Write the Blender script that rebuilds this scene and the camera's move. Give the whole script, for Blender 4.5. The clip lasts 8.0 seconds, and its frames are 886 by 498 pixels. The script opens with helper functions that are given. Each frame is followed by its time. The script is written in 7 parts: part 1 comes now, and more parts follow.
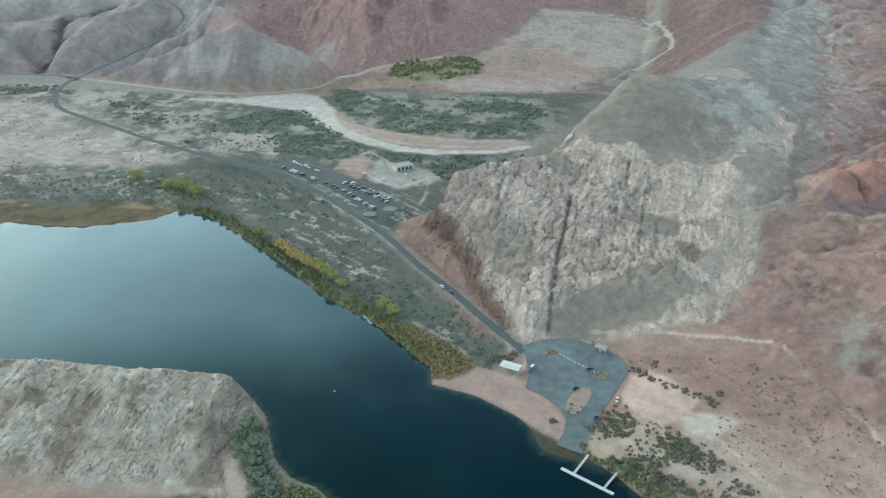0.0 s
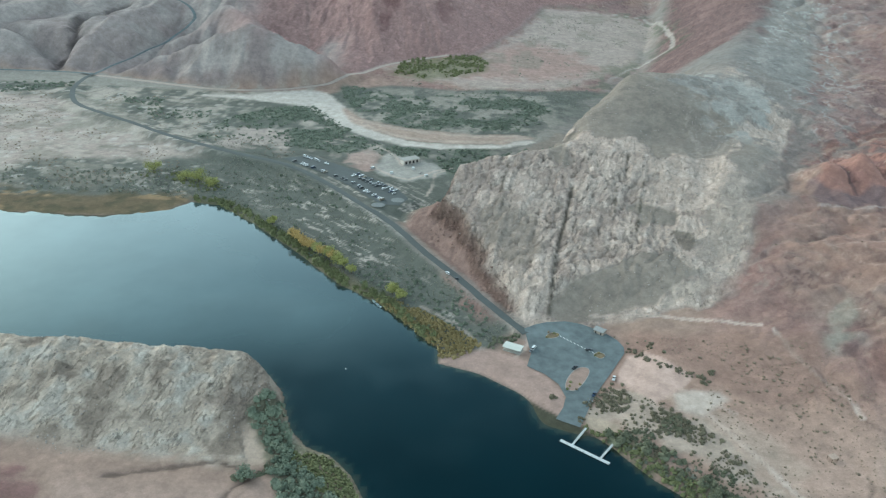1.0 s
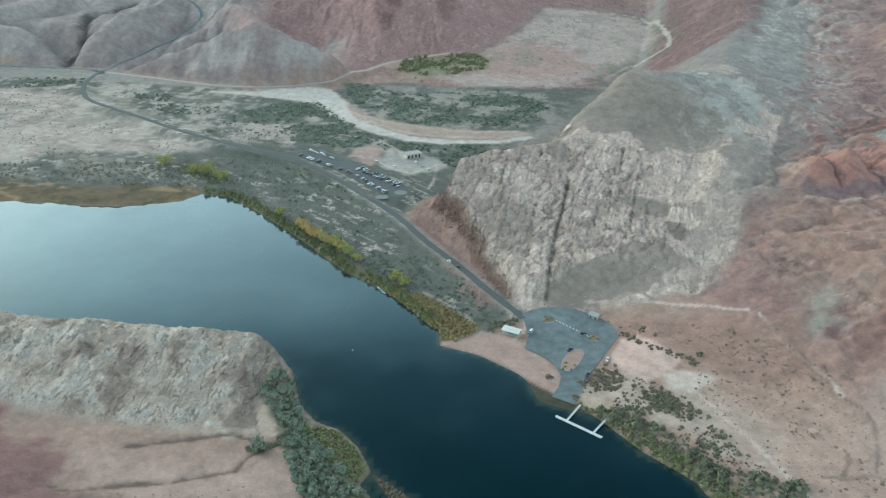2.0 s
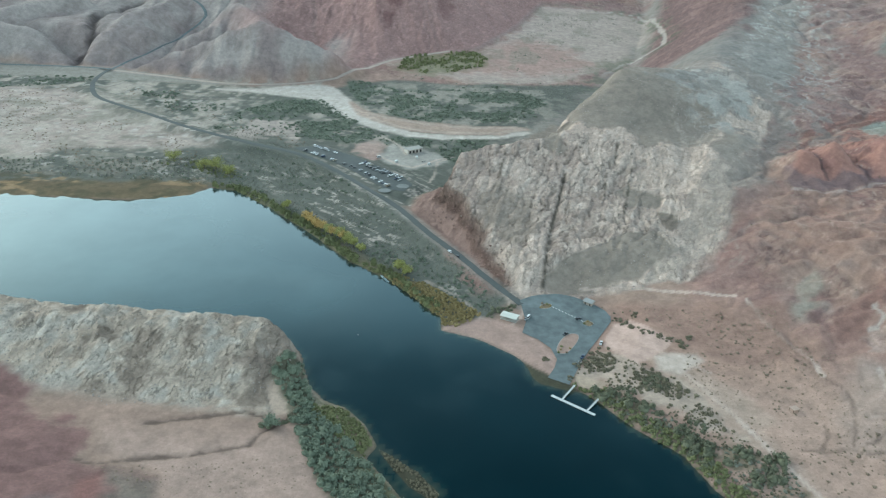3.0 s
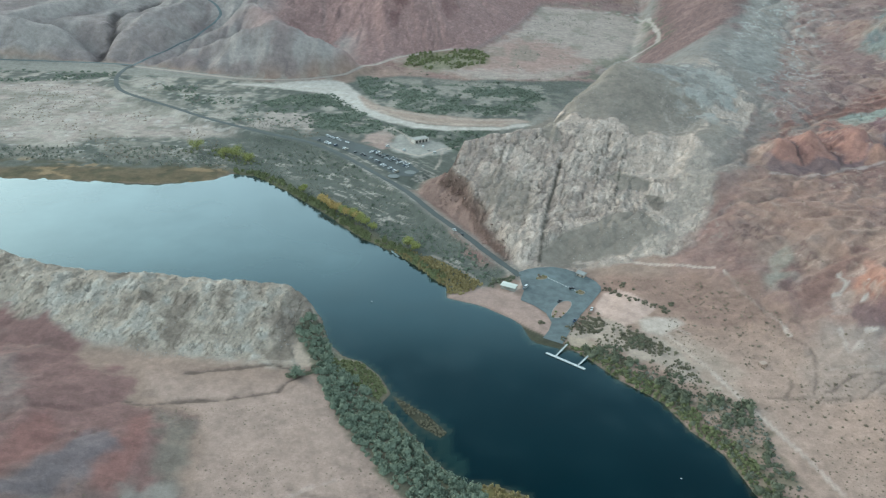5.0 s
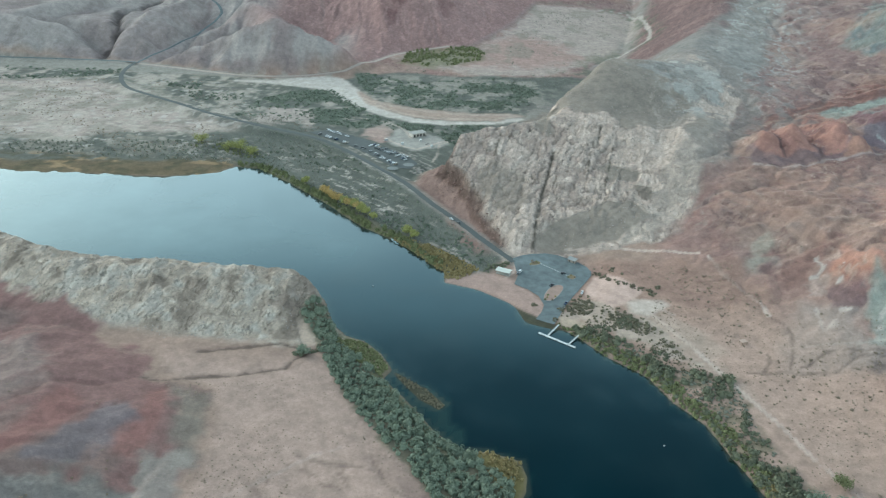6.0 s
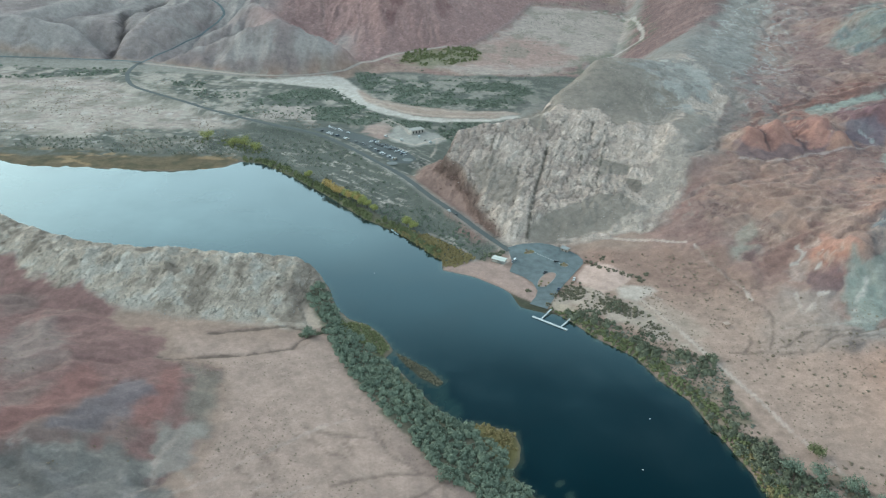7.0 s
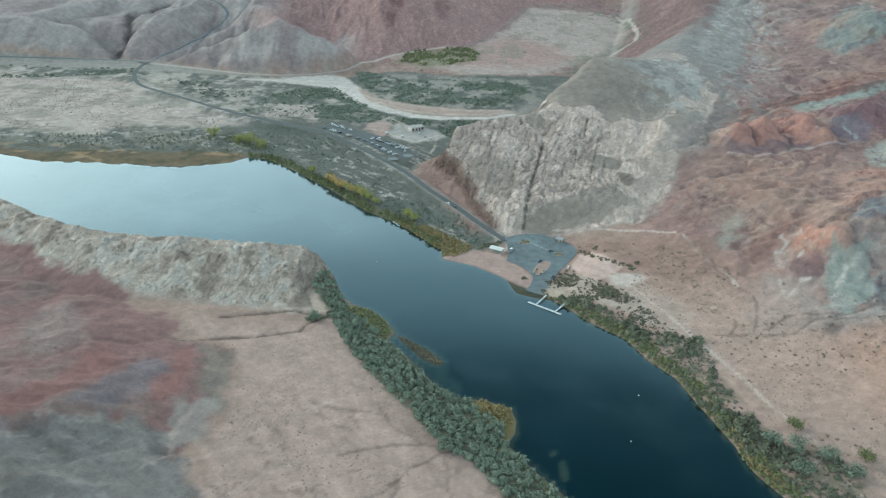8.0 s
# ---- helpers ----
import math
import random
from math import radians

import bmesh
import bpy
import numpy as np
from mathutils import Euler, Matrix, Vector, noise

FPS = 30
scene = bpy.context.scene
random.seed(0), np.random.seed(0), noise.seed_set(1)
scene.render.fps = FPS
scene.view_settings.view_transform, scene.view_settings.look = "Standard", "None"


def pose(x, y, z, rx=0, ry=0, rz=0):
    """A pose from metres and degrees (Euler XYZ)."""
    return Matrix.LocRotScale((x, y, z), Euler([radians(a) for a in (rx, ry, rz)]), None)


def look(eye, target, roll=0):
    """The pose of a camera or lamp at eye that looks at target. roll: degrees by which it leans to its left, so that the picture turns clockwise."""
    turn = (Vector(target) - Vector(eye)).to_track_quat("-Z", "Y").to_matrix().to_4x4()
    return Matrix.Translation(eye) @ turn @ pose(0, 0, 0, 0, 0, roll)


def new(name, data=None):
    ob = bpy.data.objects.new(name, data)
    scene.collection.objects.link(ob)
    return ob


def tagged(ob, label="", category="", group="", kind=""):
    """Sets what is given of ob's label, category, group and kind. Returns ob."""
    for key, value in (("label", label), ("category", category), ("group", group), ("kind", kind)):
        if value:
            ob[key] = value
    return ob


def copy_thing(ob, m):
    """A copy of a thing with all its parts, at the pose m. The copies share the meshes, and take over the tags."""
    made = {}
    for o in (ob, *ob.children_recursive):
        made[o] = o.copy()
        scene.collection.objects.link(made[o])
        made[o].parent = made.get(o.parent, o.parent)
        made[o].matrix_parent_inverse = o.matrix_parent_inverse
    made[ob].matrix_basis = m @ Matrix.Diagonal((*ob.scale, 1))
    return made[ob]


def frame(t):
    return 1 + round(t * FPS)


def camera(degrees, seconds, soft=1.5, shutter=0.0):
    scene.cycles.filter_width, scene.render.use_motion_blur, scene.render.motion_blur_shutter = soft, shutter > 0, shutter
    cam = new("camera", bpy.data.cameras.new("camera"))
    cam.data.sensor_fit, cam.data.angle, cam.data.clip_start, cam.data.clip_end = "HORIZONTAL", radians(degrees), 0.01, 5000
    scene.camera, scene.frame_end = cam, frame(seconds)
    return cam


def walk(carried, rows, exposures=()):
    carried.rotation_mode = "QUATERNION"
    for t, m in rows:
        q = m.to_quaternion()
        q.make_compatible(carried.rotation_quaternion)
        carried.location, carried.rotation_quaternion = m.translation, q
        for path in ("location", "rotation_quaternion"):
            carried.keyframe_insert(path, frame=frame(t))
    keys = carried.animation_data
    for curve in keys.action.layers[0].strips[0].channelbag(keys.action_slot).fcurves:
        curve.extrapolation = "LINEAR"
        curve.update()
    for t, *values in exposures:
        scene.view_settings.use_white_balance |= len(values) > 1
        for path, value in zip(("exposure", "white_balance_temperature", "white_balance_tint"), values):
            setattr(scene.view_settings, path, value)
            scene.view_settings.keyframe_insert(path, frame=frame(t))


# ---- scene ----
cam = camera(57.0, 8.0, soft=1.25)
PATH = [
    (0, (-0.062, 9.101, 312.509), (-0.015, 10.888, 311.61), 2.4),
    (0.5, (-1.072, -5.503, 314.105), (-1.031, -3.717, 313.206), 2.5),
    (1, (-2.176, -20.323, 316.231), (-2.138, -18.536, 315.333), 2.5),
    (1.5, (-2.976, -35.135, 318.577), (-2.939, -33.349, 317.679), 2.6),
    (3, (-5.135, -76.444, 328.079), (-5.096, -74.661, 327.175), 2.5),
    (3.5, (-6.035, -91.97, 330.047), (-5.999, -90.186, 329.144), 2.4),
    (4, (-7.018, -108.311, 332.174), (-6.983, -106.524, 331.277), 2.5),
    (4.5, (-7.936, -125.094, 334.498), (-7.904, -123.308, 333.599), 2.5),
    (6, (-10.346, -176.27, 343.566), (-10.302, -174.487, 342.661), 2.5),
    (6.5, (-10.812, -193.338, 345.564), (-10.766, -191.554, 344.661), 2.5),
    (7, (-11.345, -210.524, 347.837), (-11.295, -208.739, 346.937), 2.5),
    (7.5, (-11.919, -227.682, 349.955), (-11.867, -225.895, 349.057), 2.5),
    (8, (-12.601, -244.562, 351.547), (-12.548, -242.774, 350.653), 2.5),
]
walk(cam, [(t, look(eye, target, roll)) for t, eye, target, roll in PATH], ((0, 0.86, 5420, -6), (8, 0.86, 5420, -6)))

# ---- sky and sun: an even, hazy evening sky ----
world = bpy.data.worlds.new("evening_sky")
scene.world = world
world.use_nodes = True
_wn = world.node_tree.nodes
_sky = _wn.new("ShaderNodeTexSky")
_sky.sky_type, _sky.sun_disc = "NISHITA", False
SUN_ELEV, SUN_AZ = radians(25), radians(-52)   # azimuth from +y towards +x
_sky.sun_elevation, _sky.sun_rotation = SUN_ELEV, SUN_AZ
_sky.air_density, _sky.dust_density, _sky.ozone_density = 1.0, 5.5, 1.7
_co = _wn.new("ShaderNodeTexCoord")        # a thin cloud layer, bright low down and darker overhead
_axis = _wn.new("ShaderNodeSeparateXYZ")
world.node_tree.links.new(_co.outputs["Generated"], _axis.inputs[0])
_cloud = _wn.new("ShaderNodeValToRGB")
world.node_tree.links.new(_axis.outputs["Z"], _cloud.inputs[0])
_cloud.color_ramp.interpolation = "EASE"
for _p, _c in ((0.0, (0.96, 1.0, 0.95, 1)), (1.0, (0.34, 0.37, 0.39, 1))):
    _cloud.color_ramp.elements[int(_p)].position, _cloud.color_ramp.elements[int(_p)].color = _p, _c
for _p, _c in ((0.27, (0.95, 1.0, 0.97, 1)), (0.39, (0.92, 0.97, 0.98, 1)), (0.5, (0.55, 0.6, 0.64, 1)), (0.59, (0.12, 0.135, 0.15, 1)), (0.68, (0.05, 0.055, 0.06, 1))):
    _cloud.color_ramp.elements.new(_p).color = _c
_gain = _wn.new("ShaderNodeVectorMath")
_gain.operation = "SCALE"
_gain.inputs["Scale"].default_value = 11.0
world.node_tree.links.new(_cloud.outputs[0], _gain.inputs[0])
_veil = _wn.new("ShaderNodeMix")
_veil.data_type = "RGBA"
_veil.inputs[0].default_value = 0.74
world.node_tree.links.new(_sky.outputs[0], _veil.inputs[6])
world.node_tree.links.new(_gain.outputs[0], _veil.inputs[7])
_wn["Background"].inputs["Strength"].default_value = 0.19
world.node_tree.links.new(_veil.outputs[2], _wn["Background"].inputs["Color"])
sun = new("sun", bpy.data.lights.new("sun", "SUN"))
sun.data.energy, sun.data.angle, sun.data.color = 0.75, radians(24), (1.0, 0.9, 0.82)
sun.matrix_world = look((math.sin(SUN_AZ) * math.cos(SUN_ELEV) * 900, math.cos(SUN_AZ) * math.cos(SUN_ELEV) * 900, math.sin(SUN_ELEV) * 900), (0, 0, 0))

# ---- land: arithmetic of heights ----
_lattice = np.random.RandomState(7).rand(256, 256)


def value_noise(x, y, size, seed=0):
    """Smooth noise from 0 to 1 with features of that size in metres."""
    u, v = x / size + seed * 17.31, y / size + seed * 9.77
    i, j = np.floor(u).astype(np.int64), np.floor(v).astype(np.int64)
    f, g = u - i, v - j
    f, g = f * f * (3 - 2 * f), g * g * (3 - 2 * g)
    i0, j0, i1, j1 = i & 255, j & 255, (i + 1) & 255, (j + 1) & 255
    return (_lattice[i0, j0] * (1 - f) + _lattice[i1, j0] * f) * (1 - g) + (_lattice[i0, j1] * (1 - f) + _lattice[i1, j1] * f) * g


def fbm(x, y, size, octaves=4, seed=0):
    """Fractal noise, about -1 to 1."""
    total, amp, norm = 0.0, 1.0, 0.0
    for k in range(octaves):
        total = total + amp * (value_noise(x, y, size / 2.03 ** k, seed + k * 3) * 2 - 1)
        norm += amp
        amp *= 0.52
    return total / norm * 1.4


def ridged(x, y, size, octaves=4, seed=0):
    """Noise with sharp crests, 0 to 1 (crests at 1)."""
    total, amp, norm = 0.0, 1.0, 0.0
    for k in range(octaves):
        total = total + amp * (1 - np.abs(value_noise(x, y, size / 2.03 ** k, seed + k * 5) * 2 - 1)) ** 2
        norm += amp
        amp *= 0.5
    return total / norm


def smooth(a, b, v):
    t = np.clip((v - a) / (b - a), 0, 1)
    return t * t * (3 - 2 * t)


def along(x, y, line, values=None, reach=1e9):
    """The distance to a polyline and the value at the nearest place on it (far off, past reach: 1e4 and the first value)."""
    x, y = np.asarray(x, float), np.asarray(y, float)
    xs, ys = [p[0] for p in line], [p[1] for p in line]
    near = (x > min(xs) - reach) & (x < max(xs) + reach) & (y > min(ys) - reach) & (y < max(ys) + reach)
    best, val = np.full(x.shape, 1e4), np.full(x.shape, 0.0 if values is None else float(values[0]))
    px, py = x[near], y[near]
    b, w = np.full(px.shape, 1e8), np.zeros(px.shape)
    for k in range(len(line) - 1):
        (ax, ay), (bx, by) = line[k][:2], line[k + 1][:2]
        ex, ey = bx - ax, by - ay
        t = np.clip(((px - ax) * ex + (py - ay) * ey) / (ex * ex + ey * ey), 0, 1)
        d = (px - ax - t * ex) ** 2 + (py - ay - t * ey) ** 2
        closer = d < b
        b = np.where(closer, d, b)
        if values is not None:
            w = np.where(closer, values[k] * (1 - t) + values[k + 1] * t, w)
    best[near] = np.sqrt(b)
    if values is not None:
        val[near] = w
    return best, val


def inside(x, y, ring, reach=1e9):
    """The signed distance to a closed outline, positive inside."""
    x, y = np.asarray(x, float), np.asarray(y, float)
    xs, ys = [p[0] for p in ring], [p[1] for p in ring]
    near = (x > min(xs) - reach) & (x < max(xs) + reach) & (y > min(ys) - reach) & (y < max(ys) + reach)
    out = np.full(x.shape, -1e4)
    px, py = x[near], y[near]
    d, _ = along(px, py, list(ring) + [ring[0]])
    odd = np.zeros(px.shape, bool)
    for (ax, ay), (bx, by) in zip(ring, list(ring[1:]) + [ring[0]]):
        if ay != by:
            odd ^= ((ay > py) != (by > py)) & (px < (bx - ax) * (py - ay) / (by - ay) + ax)
    out[near] = np.where(odd, d, -d)
    return out


def blocks_of(u, v, size, seed):
    """Broken blocks (cells of uneven shape): how far inside a block, from 0 at a joint, and a random number per block."""
    u, v = u / size, v / size
    i, j = np.floor(u).astype(np.int64), np.floor(v).astype(np.int64)
    f1, f2, tag = np.full(u.shape, 9.0), np.full(u.shape, 9.0), np.zeros(u.shape)
    for di in (-1, 0, 1):
        for dj in (-1, 0, 1):
            a, b = (i + di + seed * 13) & 255, (j + dj + seed * 29) & 255
            d = np.hypot(i + di + _lattice[a, b] - u, j + dj + _lattice[b, a] - v)
            near = d < f1
            f2 = np.where(near, f1, np.minimum(f2, d))
            tag = np.where(near, _lattice[(a + 7) & 255, (b + 3) & 255], tag)
            f1 = np.where(near, d, f1)
    return f2 - f1, tag


def dome(x, y, line, reach=160):
    """A rounded hill that falls away on both sides of a crest (x, y, z)."""
    out = np.full(np.shape(x), -1e3)
    for a, b in zip(line, line[1:]):
        d, top = along(x, y, [a[:2], b[:2]], [a[2], b[2]], reach)
        w = 14 + 0.8 * top
        out = np.maximum(out, top * (1 - np.minimum(d / w, 1.6) ** 1.55))
    return out


def smax(a, b, k):
    h = np.clip(0.5 + 0.5 * (a - b) / k, 0, 1)
    return b * (1 - h) + a * h + k * h * (1 - h)


# The plan, in metres: x to the east of the first eye, y ahead of it, the river's surface at z = 0.
EAST_SHORE = [(-1800, 900), (-900, 770), (-515, 676), (-470, 653), (-390, 655), (-300, 653), (-248, 664), (-226, 689), (-200, 685), (-163, 650), (-120, 603),
              (-70, 540), (-38, 514), (-10, 476), (8, 455), (8, 437), (35, 426), (58, 408), (72, 392), (84, 382), (95, 374), (112, 354), (129, 330), (155, 305),
              (165, 277), (181, 253), (187, 225), (195, 199), (200, 178), (203, 155), (212, 136), (228, 100), (270, 0), (330, -300)]
WEST_SHORE = [(-1800, 760), (-900, 620), (-520, 552), (-440, 516), (-385, 482), (-330, 458), (-250, 446), (-150, 440), (-110, 425), (-92, 400), (-80, 362), (-68, 348), (-55, 342), (-40, 326), (-32, 306),
              (-37, 295), (-23, 276), (-10, 256), (-1, 241), (11, 227), (17, 222), (36, 220), (52, 214), (56, 200), (54, 188), (47, 175), (64, 148), (82, 124), (120, 50), (180, -300)]
RIVER = EAST_SHORE + WEST_SHORE[::-1]
ISLET = [(-30, 304), (-20, 296), (-7, 286), (7, 267), (2, 262), (-11, 273), (-22, 289)]
ROAD = [(-466, 1082), (-468, 1045), (-461, 1000), (-436, 950), (-390, 914), (-345, 884), (-290, 845), (-215, 803), (-150, 772), (-106, 730), (-68, 684), (-35, 641), (-3, 585), (22, 547), (44, 510), (70, 470)]
ROAD_Z = [12, 12, 11.5, 11.2, 11, 10.7, 10.4, 10, 9.5, 9, 8.5, 8, 7.5, 7, 6, 5.2]
ROAD_WEST = [(-900, 1078), (-695, 1083), (-607, 1085), (-518, 1086), (-466, 1082)]
DIRT_ROAD = [(-466, 1082), (-400, 1064), (-305, 1041), (-225, 1041), (-160, 1062), (-125, 1095), (-69, 1192), (20, 1250)]
HILL_ROAD = [(-466, 1082), (-458, 1100), (-440, 1140), (-418, 1200), (-404, 1250), (-388, 1285), (-386, 1312), (-415, 1345), (-470, 1370), (-600, 1400)]
UPPER_LOT = [(-158, 790), (-130, 802), (-86, 768), (-33, 716), (-22, 694), (-30, 677), (-48, 680), (-84, 725), (-117, 758), (-148, 781)]
RAMP_LOT = [(69, 476), (78, 482), (86, 485), (100, 487), (111, 484), (119, 479), (128, 472), (134, 465), (137, 457), (136, 450), (129, 438), (123, 428), (115, 415), (105, 397), (94, 373), (80, 380), (86, 391), (89, 401), (86, 414), (78, 424), (67, 432), (71, 446)]
WASH = [(-295, 1012), (-240, 1011), (-205, 1014), (-165, 1014), (-138, 985), (-106, 922), (-73, 886), (-33, 860), (18, 850), (70, 853), (112, 872)]
WASH_HALF = [3, 10, 20, 30, 21, 12, 9, 7, 6, 5, 3]
SLAB = [(60, 466), (53, 500), (42, 546), (20, 612), (0, 640), (20, 684), (52, 718), (92, 742), (140, 800), (190, 890), (250, 940), (350, 900), (365, 770), (325, 690), (290, 655), (266, 590), (252, 552), (242, 526), (222, 500), (204, 490), (165, 484), (125, 482), (90, 477)]
SLAB_RAMP = ([440, 480, 506, 571, 630, 690, 786, 850, 900, 960], [-18, -12, -7, 0, 11, 32, 49, 58, 48, 30])
NE_RIDGE = [(250, 800), (330, 894), (400, 1040), (470, 1200), (560, 1500), (700, 2000)]
NE_RIDGE_Z = [86, 98, 102, 112, 128, 170]
FOOT = [(-2500, 1165), (-1200, 1096), (-695, 1092), (-518, 1092), (-460, 1088), (-397, 1072), (-305, 1048), (-225, 1048), (-160, 1068), (-123, 1102), (-68, 1198), (68, 1266), (152, 1455), (222, 1680), (360, 1720), (430, 1800)]
CRESTS = [[(-425, 1082, 16), (-380, 1112, 34), (-335, 1120, 48), (-300, 1120, 65), (-258, 1124, 74), (-232, 1120, 73)], [(-218, 1112, 65), (-190, 1106, 60), (-160, 1100, 47), (-120, 1100, 24)], [(-258, 1124, 78), (-250, 1096, 58)], [(-300, 1120, 60), (-292, 1090, 42)], [(-335, 1120, 48), (-326, 1088, 34)], [(-380, 1112, 34), (-368, 1086, 25)], [(-190, 1106, 56), (-184, 1084, 42)], [(-258, 1124, 78), (-275, 1200, 72), (-320, 1262, 78)], [(-380, 1190, 40), (-340, 1215, 56), (-320, 1262, 78)],
          [(-508, 1108, 22), (-496, 1160, 48), (-480, 1220, 62), (-455, 1280, 68), (-440, 1330, 72)], [(-496, 1160, 48), (-466, 1135, 34)], [(-480, 1220, 62), (-448, 1200, 46)],
          [(-900, 1120, 44), (-820, 1140, 56), (-740, 1148, 62), (-660, 1150, 62), (-600, 1146, 52), (-556, 1118, 24)], [(-660, 1150, 62), (-648, 1116, 40)], [(-740, 1148, 62), (-728, 1114, 42)], [(-700, 1150, 62), (-690, 1116, 42)], [(-610, 1148, 54), (-604, 1116, 34)], [(-790, 1144, 58), (-775, 1114, 40)], [(-845, 1136, 52), (-835, 1112, 40)], [(-700, 1150, 62), (-650, 1230, 70), (-600, 1300, 80)]]
WASH_BRUSH = [(-128, 1068), (-99, 1072), (-51, 1036), (-5, 1041), (41, 1060), (88, 1080), (150, 1010), (150, 965), (110, 905), (30, 898), (-30, 912), (-73, 938), (-108, 985)]
SOUTH_BRUSH = [(-264, 854), (-250, 925), (-206, 972), (-150, 985), (-125, 945), (-95, 895), (-60, 860), (-15, 842), (60, 845), (66, 815), (20, 770), (-10, 822), (-48, 813), (-103, 823), (-165, 838), (-226, 860)]
GROVE = [(-62, 1140), (-50, 1215), (-20, 1245), (10, 1236), (64, 1280), (84, 1225), (72, 1170), (20, 1135), (-6, 1112), (-34, 1128)]
WEST_BELT = [(-106, 372), (-84, 324), (-72, 291), (-52, 254), (-30, 221), (-9, 191), (5, 169), (23, 153), (36, 134), (44, 120), (80, 40), (118, 52), (84, 122), (66, 146), (47, 174), (50, 186), (22, 219), (10, 226), (-3, 240), (-11, 256), (-25, 276), (-38, 293), (-46, 306), (-58, 321), (-72, 335), (-80, 356), (-88, 388)]
EAST_BELT = [(98, 372), (112, 356), (129, 332), (155, 307), (165, 279), (181, 255), (187, 227), (195, 201), (200, 180), (203, 157), (212, 138), (228, 102), (262, 110), (264, 150), (255, 170), (232, 174), (222, 193), (219, 217), (212, 242), (213, 271), (212, 300), (194, 306), (168, 318), (154, 338), (138, 354), (122, 368)]
EAST_MOUNDS = [(343, 645, 17, 30, 25), (374, 650, 18, 33, 27), (424, 655, 21, 36, 29), (436, 622, 13, 18, 13), (500, 682, 44, 32, 26), (415, 415, 56, 48, 36), (470, 380, 60, 60, 30), (345, 388, 32, 30, 24), (650, 1000, 70, 90, 60), (560, 780, 60, 20, 14), (330, 520, 40, 18, 6), (300, 600, 40, 14, 6)]
GULLIES = [[(-200, 281), (-188, 278), (-166, 284), (-139, 288), (-106, 299), (-102, 310), (-93, 319), (-80, 330)], [(-172, 316), (-159, 319), (-137, 325), (-115, 331), (-100, 326)], [(6, 166), (-9, 170), (-16, 176), (-26, 184), (-30, 188), (-34, 198), (-39, 210)], [(20, 164), (5, 162), (-3, 155), (-16, 146), (-22, 136), (-24, 124), (-40, 96)], [(5, 159), (9, 142), (7, 131), (12, 112)],
           [(-34, 198), (-50, 202), (-65, 203), (-83, 209)], [(-9, 168), (-29, 167), (-47, 162), (-60, 157)], [(-22, 136), (-32, 124), (-52, 112)], [(223, 305), (237, 303), (252, 304), (260, 299), (271, 298), (283, 297), (290, 301), (299, 307), (305, 308), (340, 300)], [(260, 305), (269, 308), (277, 313), (285, 318), (294, 317), (309, 313), (326, 308), (350, 312)], [(246, 325), (244, 316), (236, 306)], [(261, 365), (265, 358), (269, 351), (268, 340), (264, 327), (260, 316), (255, 307)]]
STREAKS = [[(-150, 146), (-137, 153), (-128, 161), (-117, 174), (-94, 193), (-77, 208), (-58, 218)], [(-136, 118), (-125, 131), (-115, 146), (-100, 156)], [(-120, 118), (-100, 140), (-70, 158)], [(-176, 130), (-163, 150), (-168, 172), (-160, 196)]]
TRACKS = [[(150, 412), (174, 379), (194, 339), (210, 292), (226, 252), (237, 215), (251, 182), (257, 145), (262, 100)], [(119, 493), (145, 489), (171, 483), (194, 475), (229, 459)], [(236, 452), (240, 430), (247, 408), (253, 396), (259, 385), (260, 367)], [(150, 412), (170, 400), (190, 380)],
          [(-5, 506), (13, 489), (27, 472), (38, 451)], [(-65, 790), (-60, 781), (-39, 758), (-23, 752), (-8, 765), (3, 778), (22, 788)], [(14, 780), (3, 770), (0, 733), (-5, 713)], [(-110, 865), (-67, 850), (-50, 835), (-39, 813), (-32, 787)], [(72, 472), (71, 461), (67, 451), (59, 441), (51, 437)]]
FAR_TRACK = [(347, 1640), (404, 1603), (406, 1491), (391, 1378), (380, 1300), (365, 1245), (336, 1246), (298, 1218), (250, 1145), (222, 1085)]
HEAD = [(-86, 372), (-98, 398), (-118, 410), (-160, 410), (-215, 412), (-270, 415), (-330, 432), (-375, 458), (-430, 490), (-540, 528), (-900, 590)]
HEAD_Z = [5, 17, 22, 25, 28, 27, 25, 24, 27, 32, 40]
RED_EDGE = [(-600, 470), (-392, 420), (-360, 404), (-325, 392), (-299, 374), (-272, 365), (-262, 354), (-242, 332), (-214, 322), (-201, 300), (-196, 284), (-180, 277), (-156, 268), (-148, 241), (-146, 213), (-145, 186), (-149, 150), (-140, 100), (-100, -100)]
CRACK = [(88, 490), (91, 506), (99, 554), (114, 610), (124, 650)]
CRACK_B = [(172, 656), (176, 675), (181, 694)]
CRACK_C = [(155, 611), (159, 630), (163, 646)]
CRACK_D = [(168, 580), (178, 618), (188, 655)]
CRACK_E = [(61, 645), (65, 665), (70, 688)]


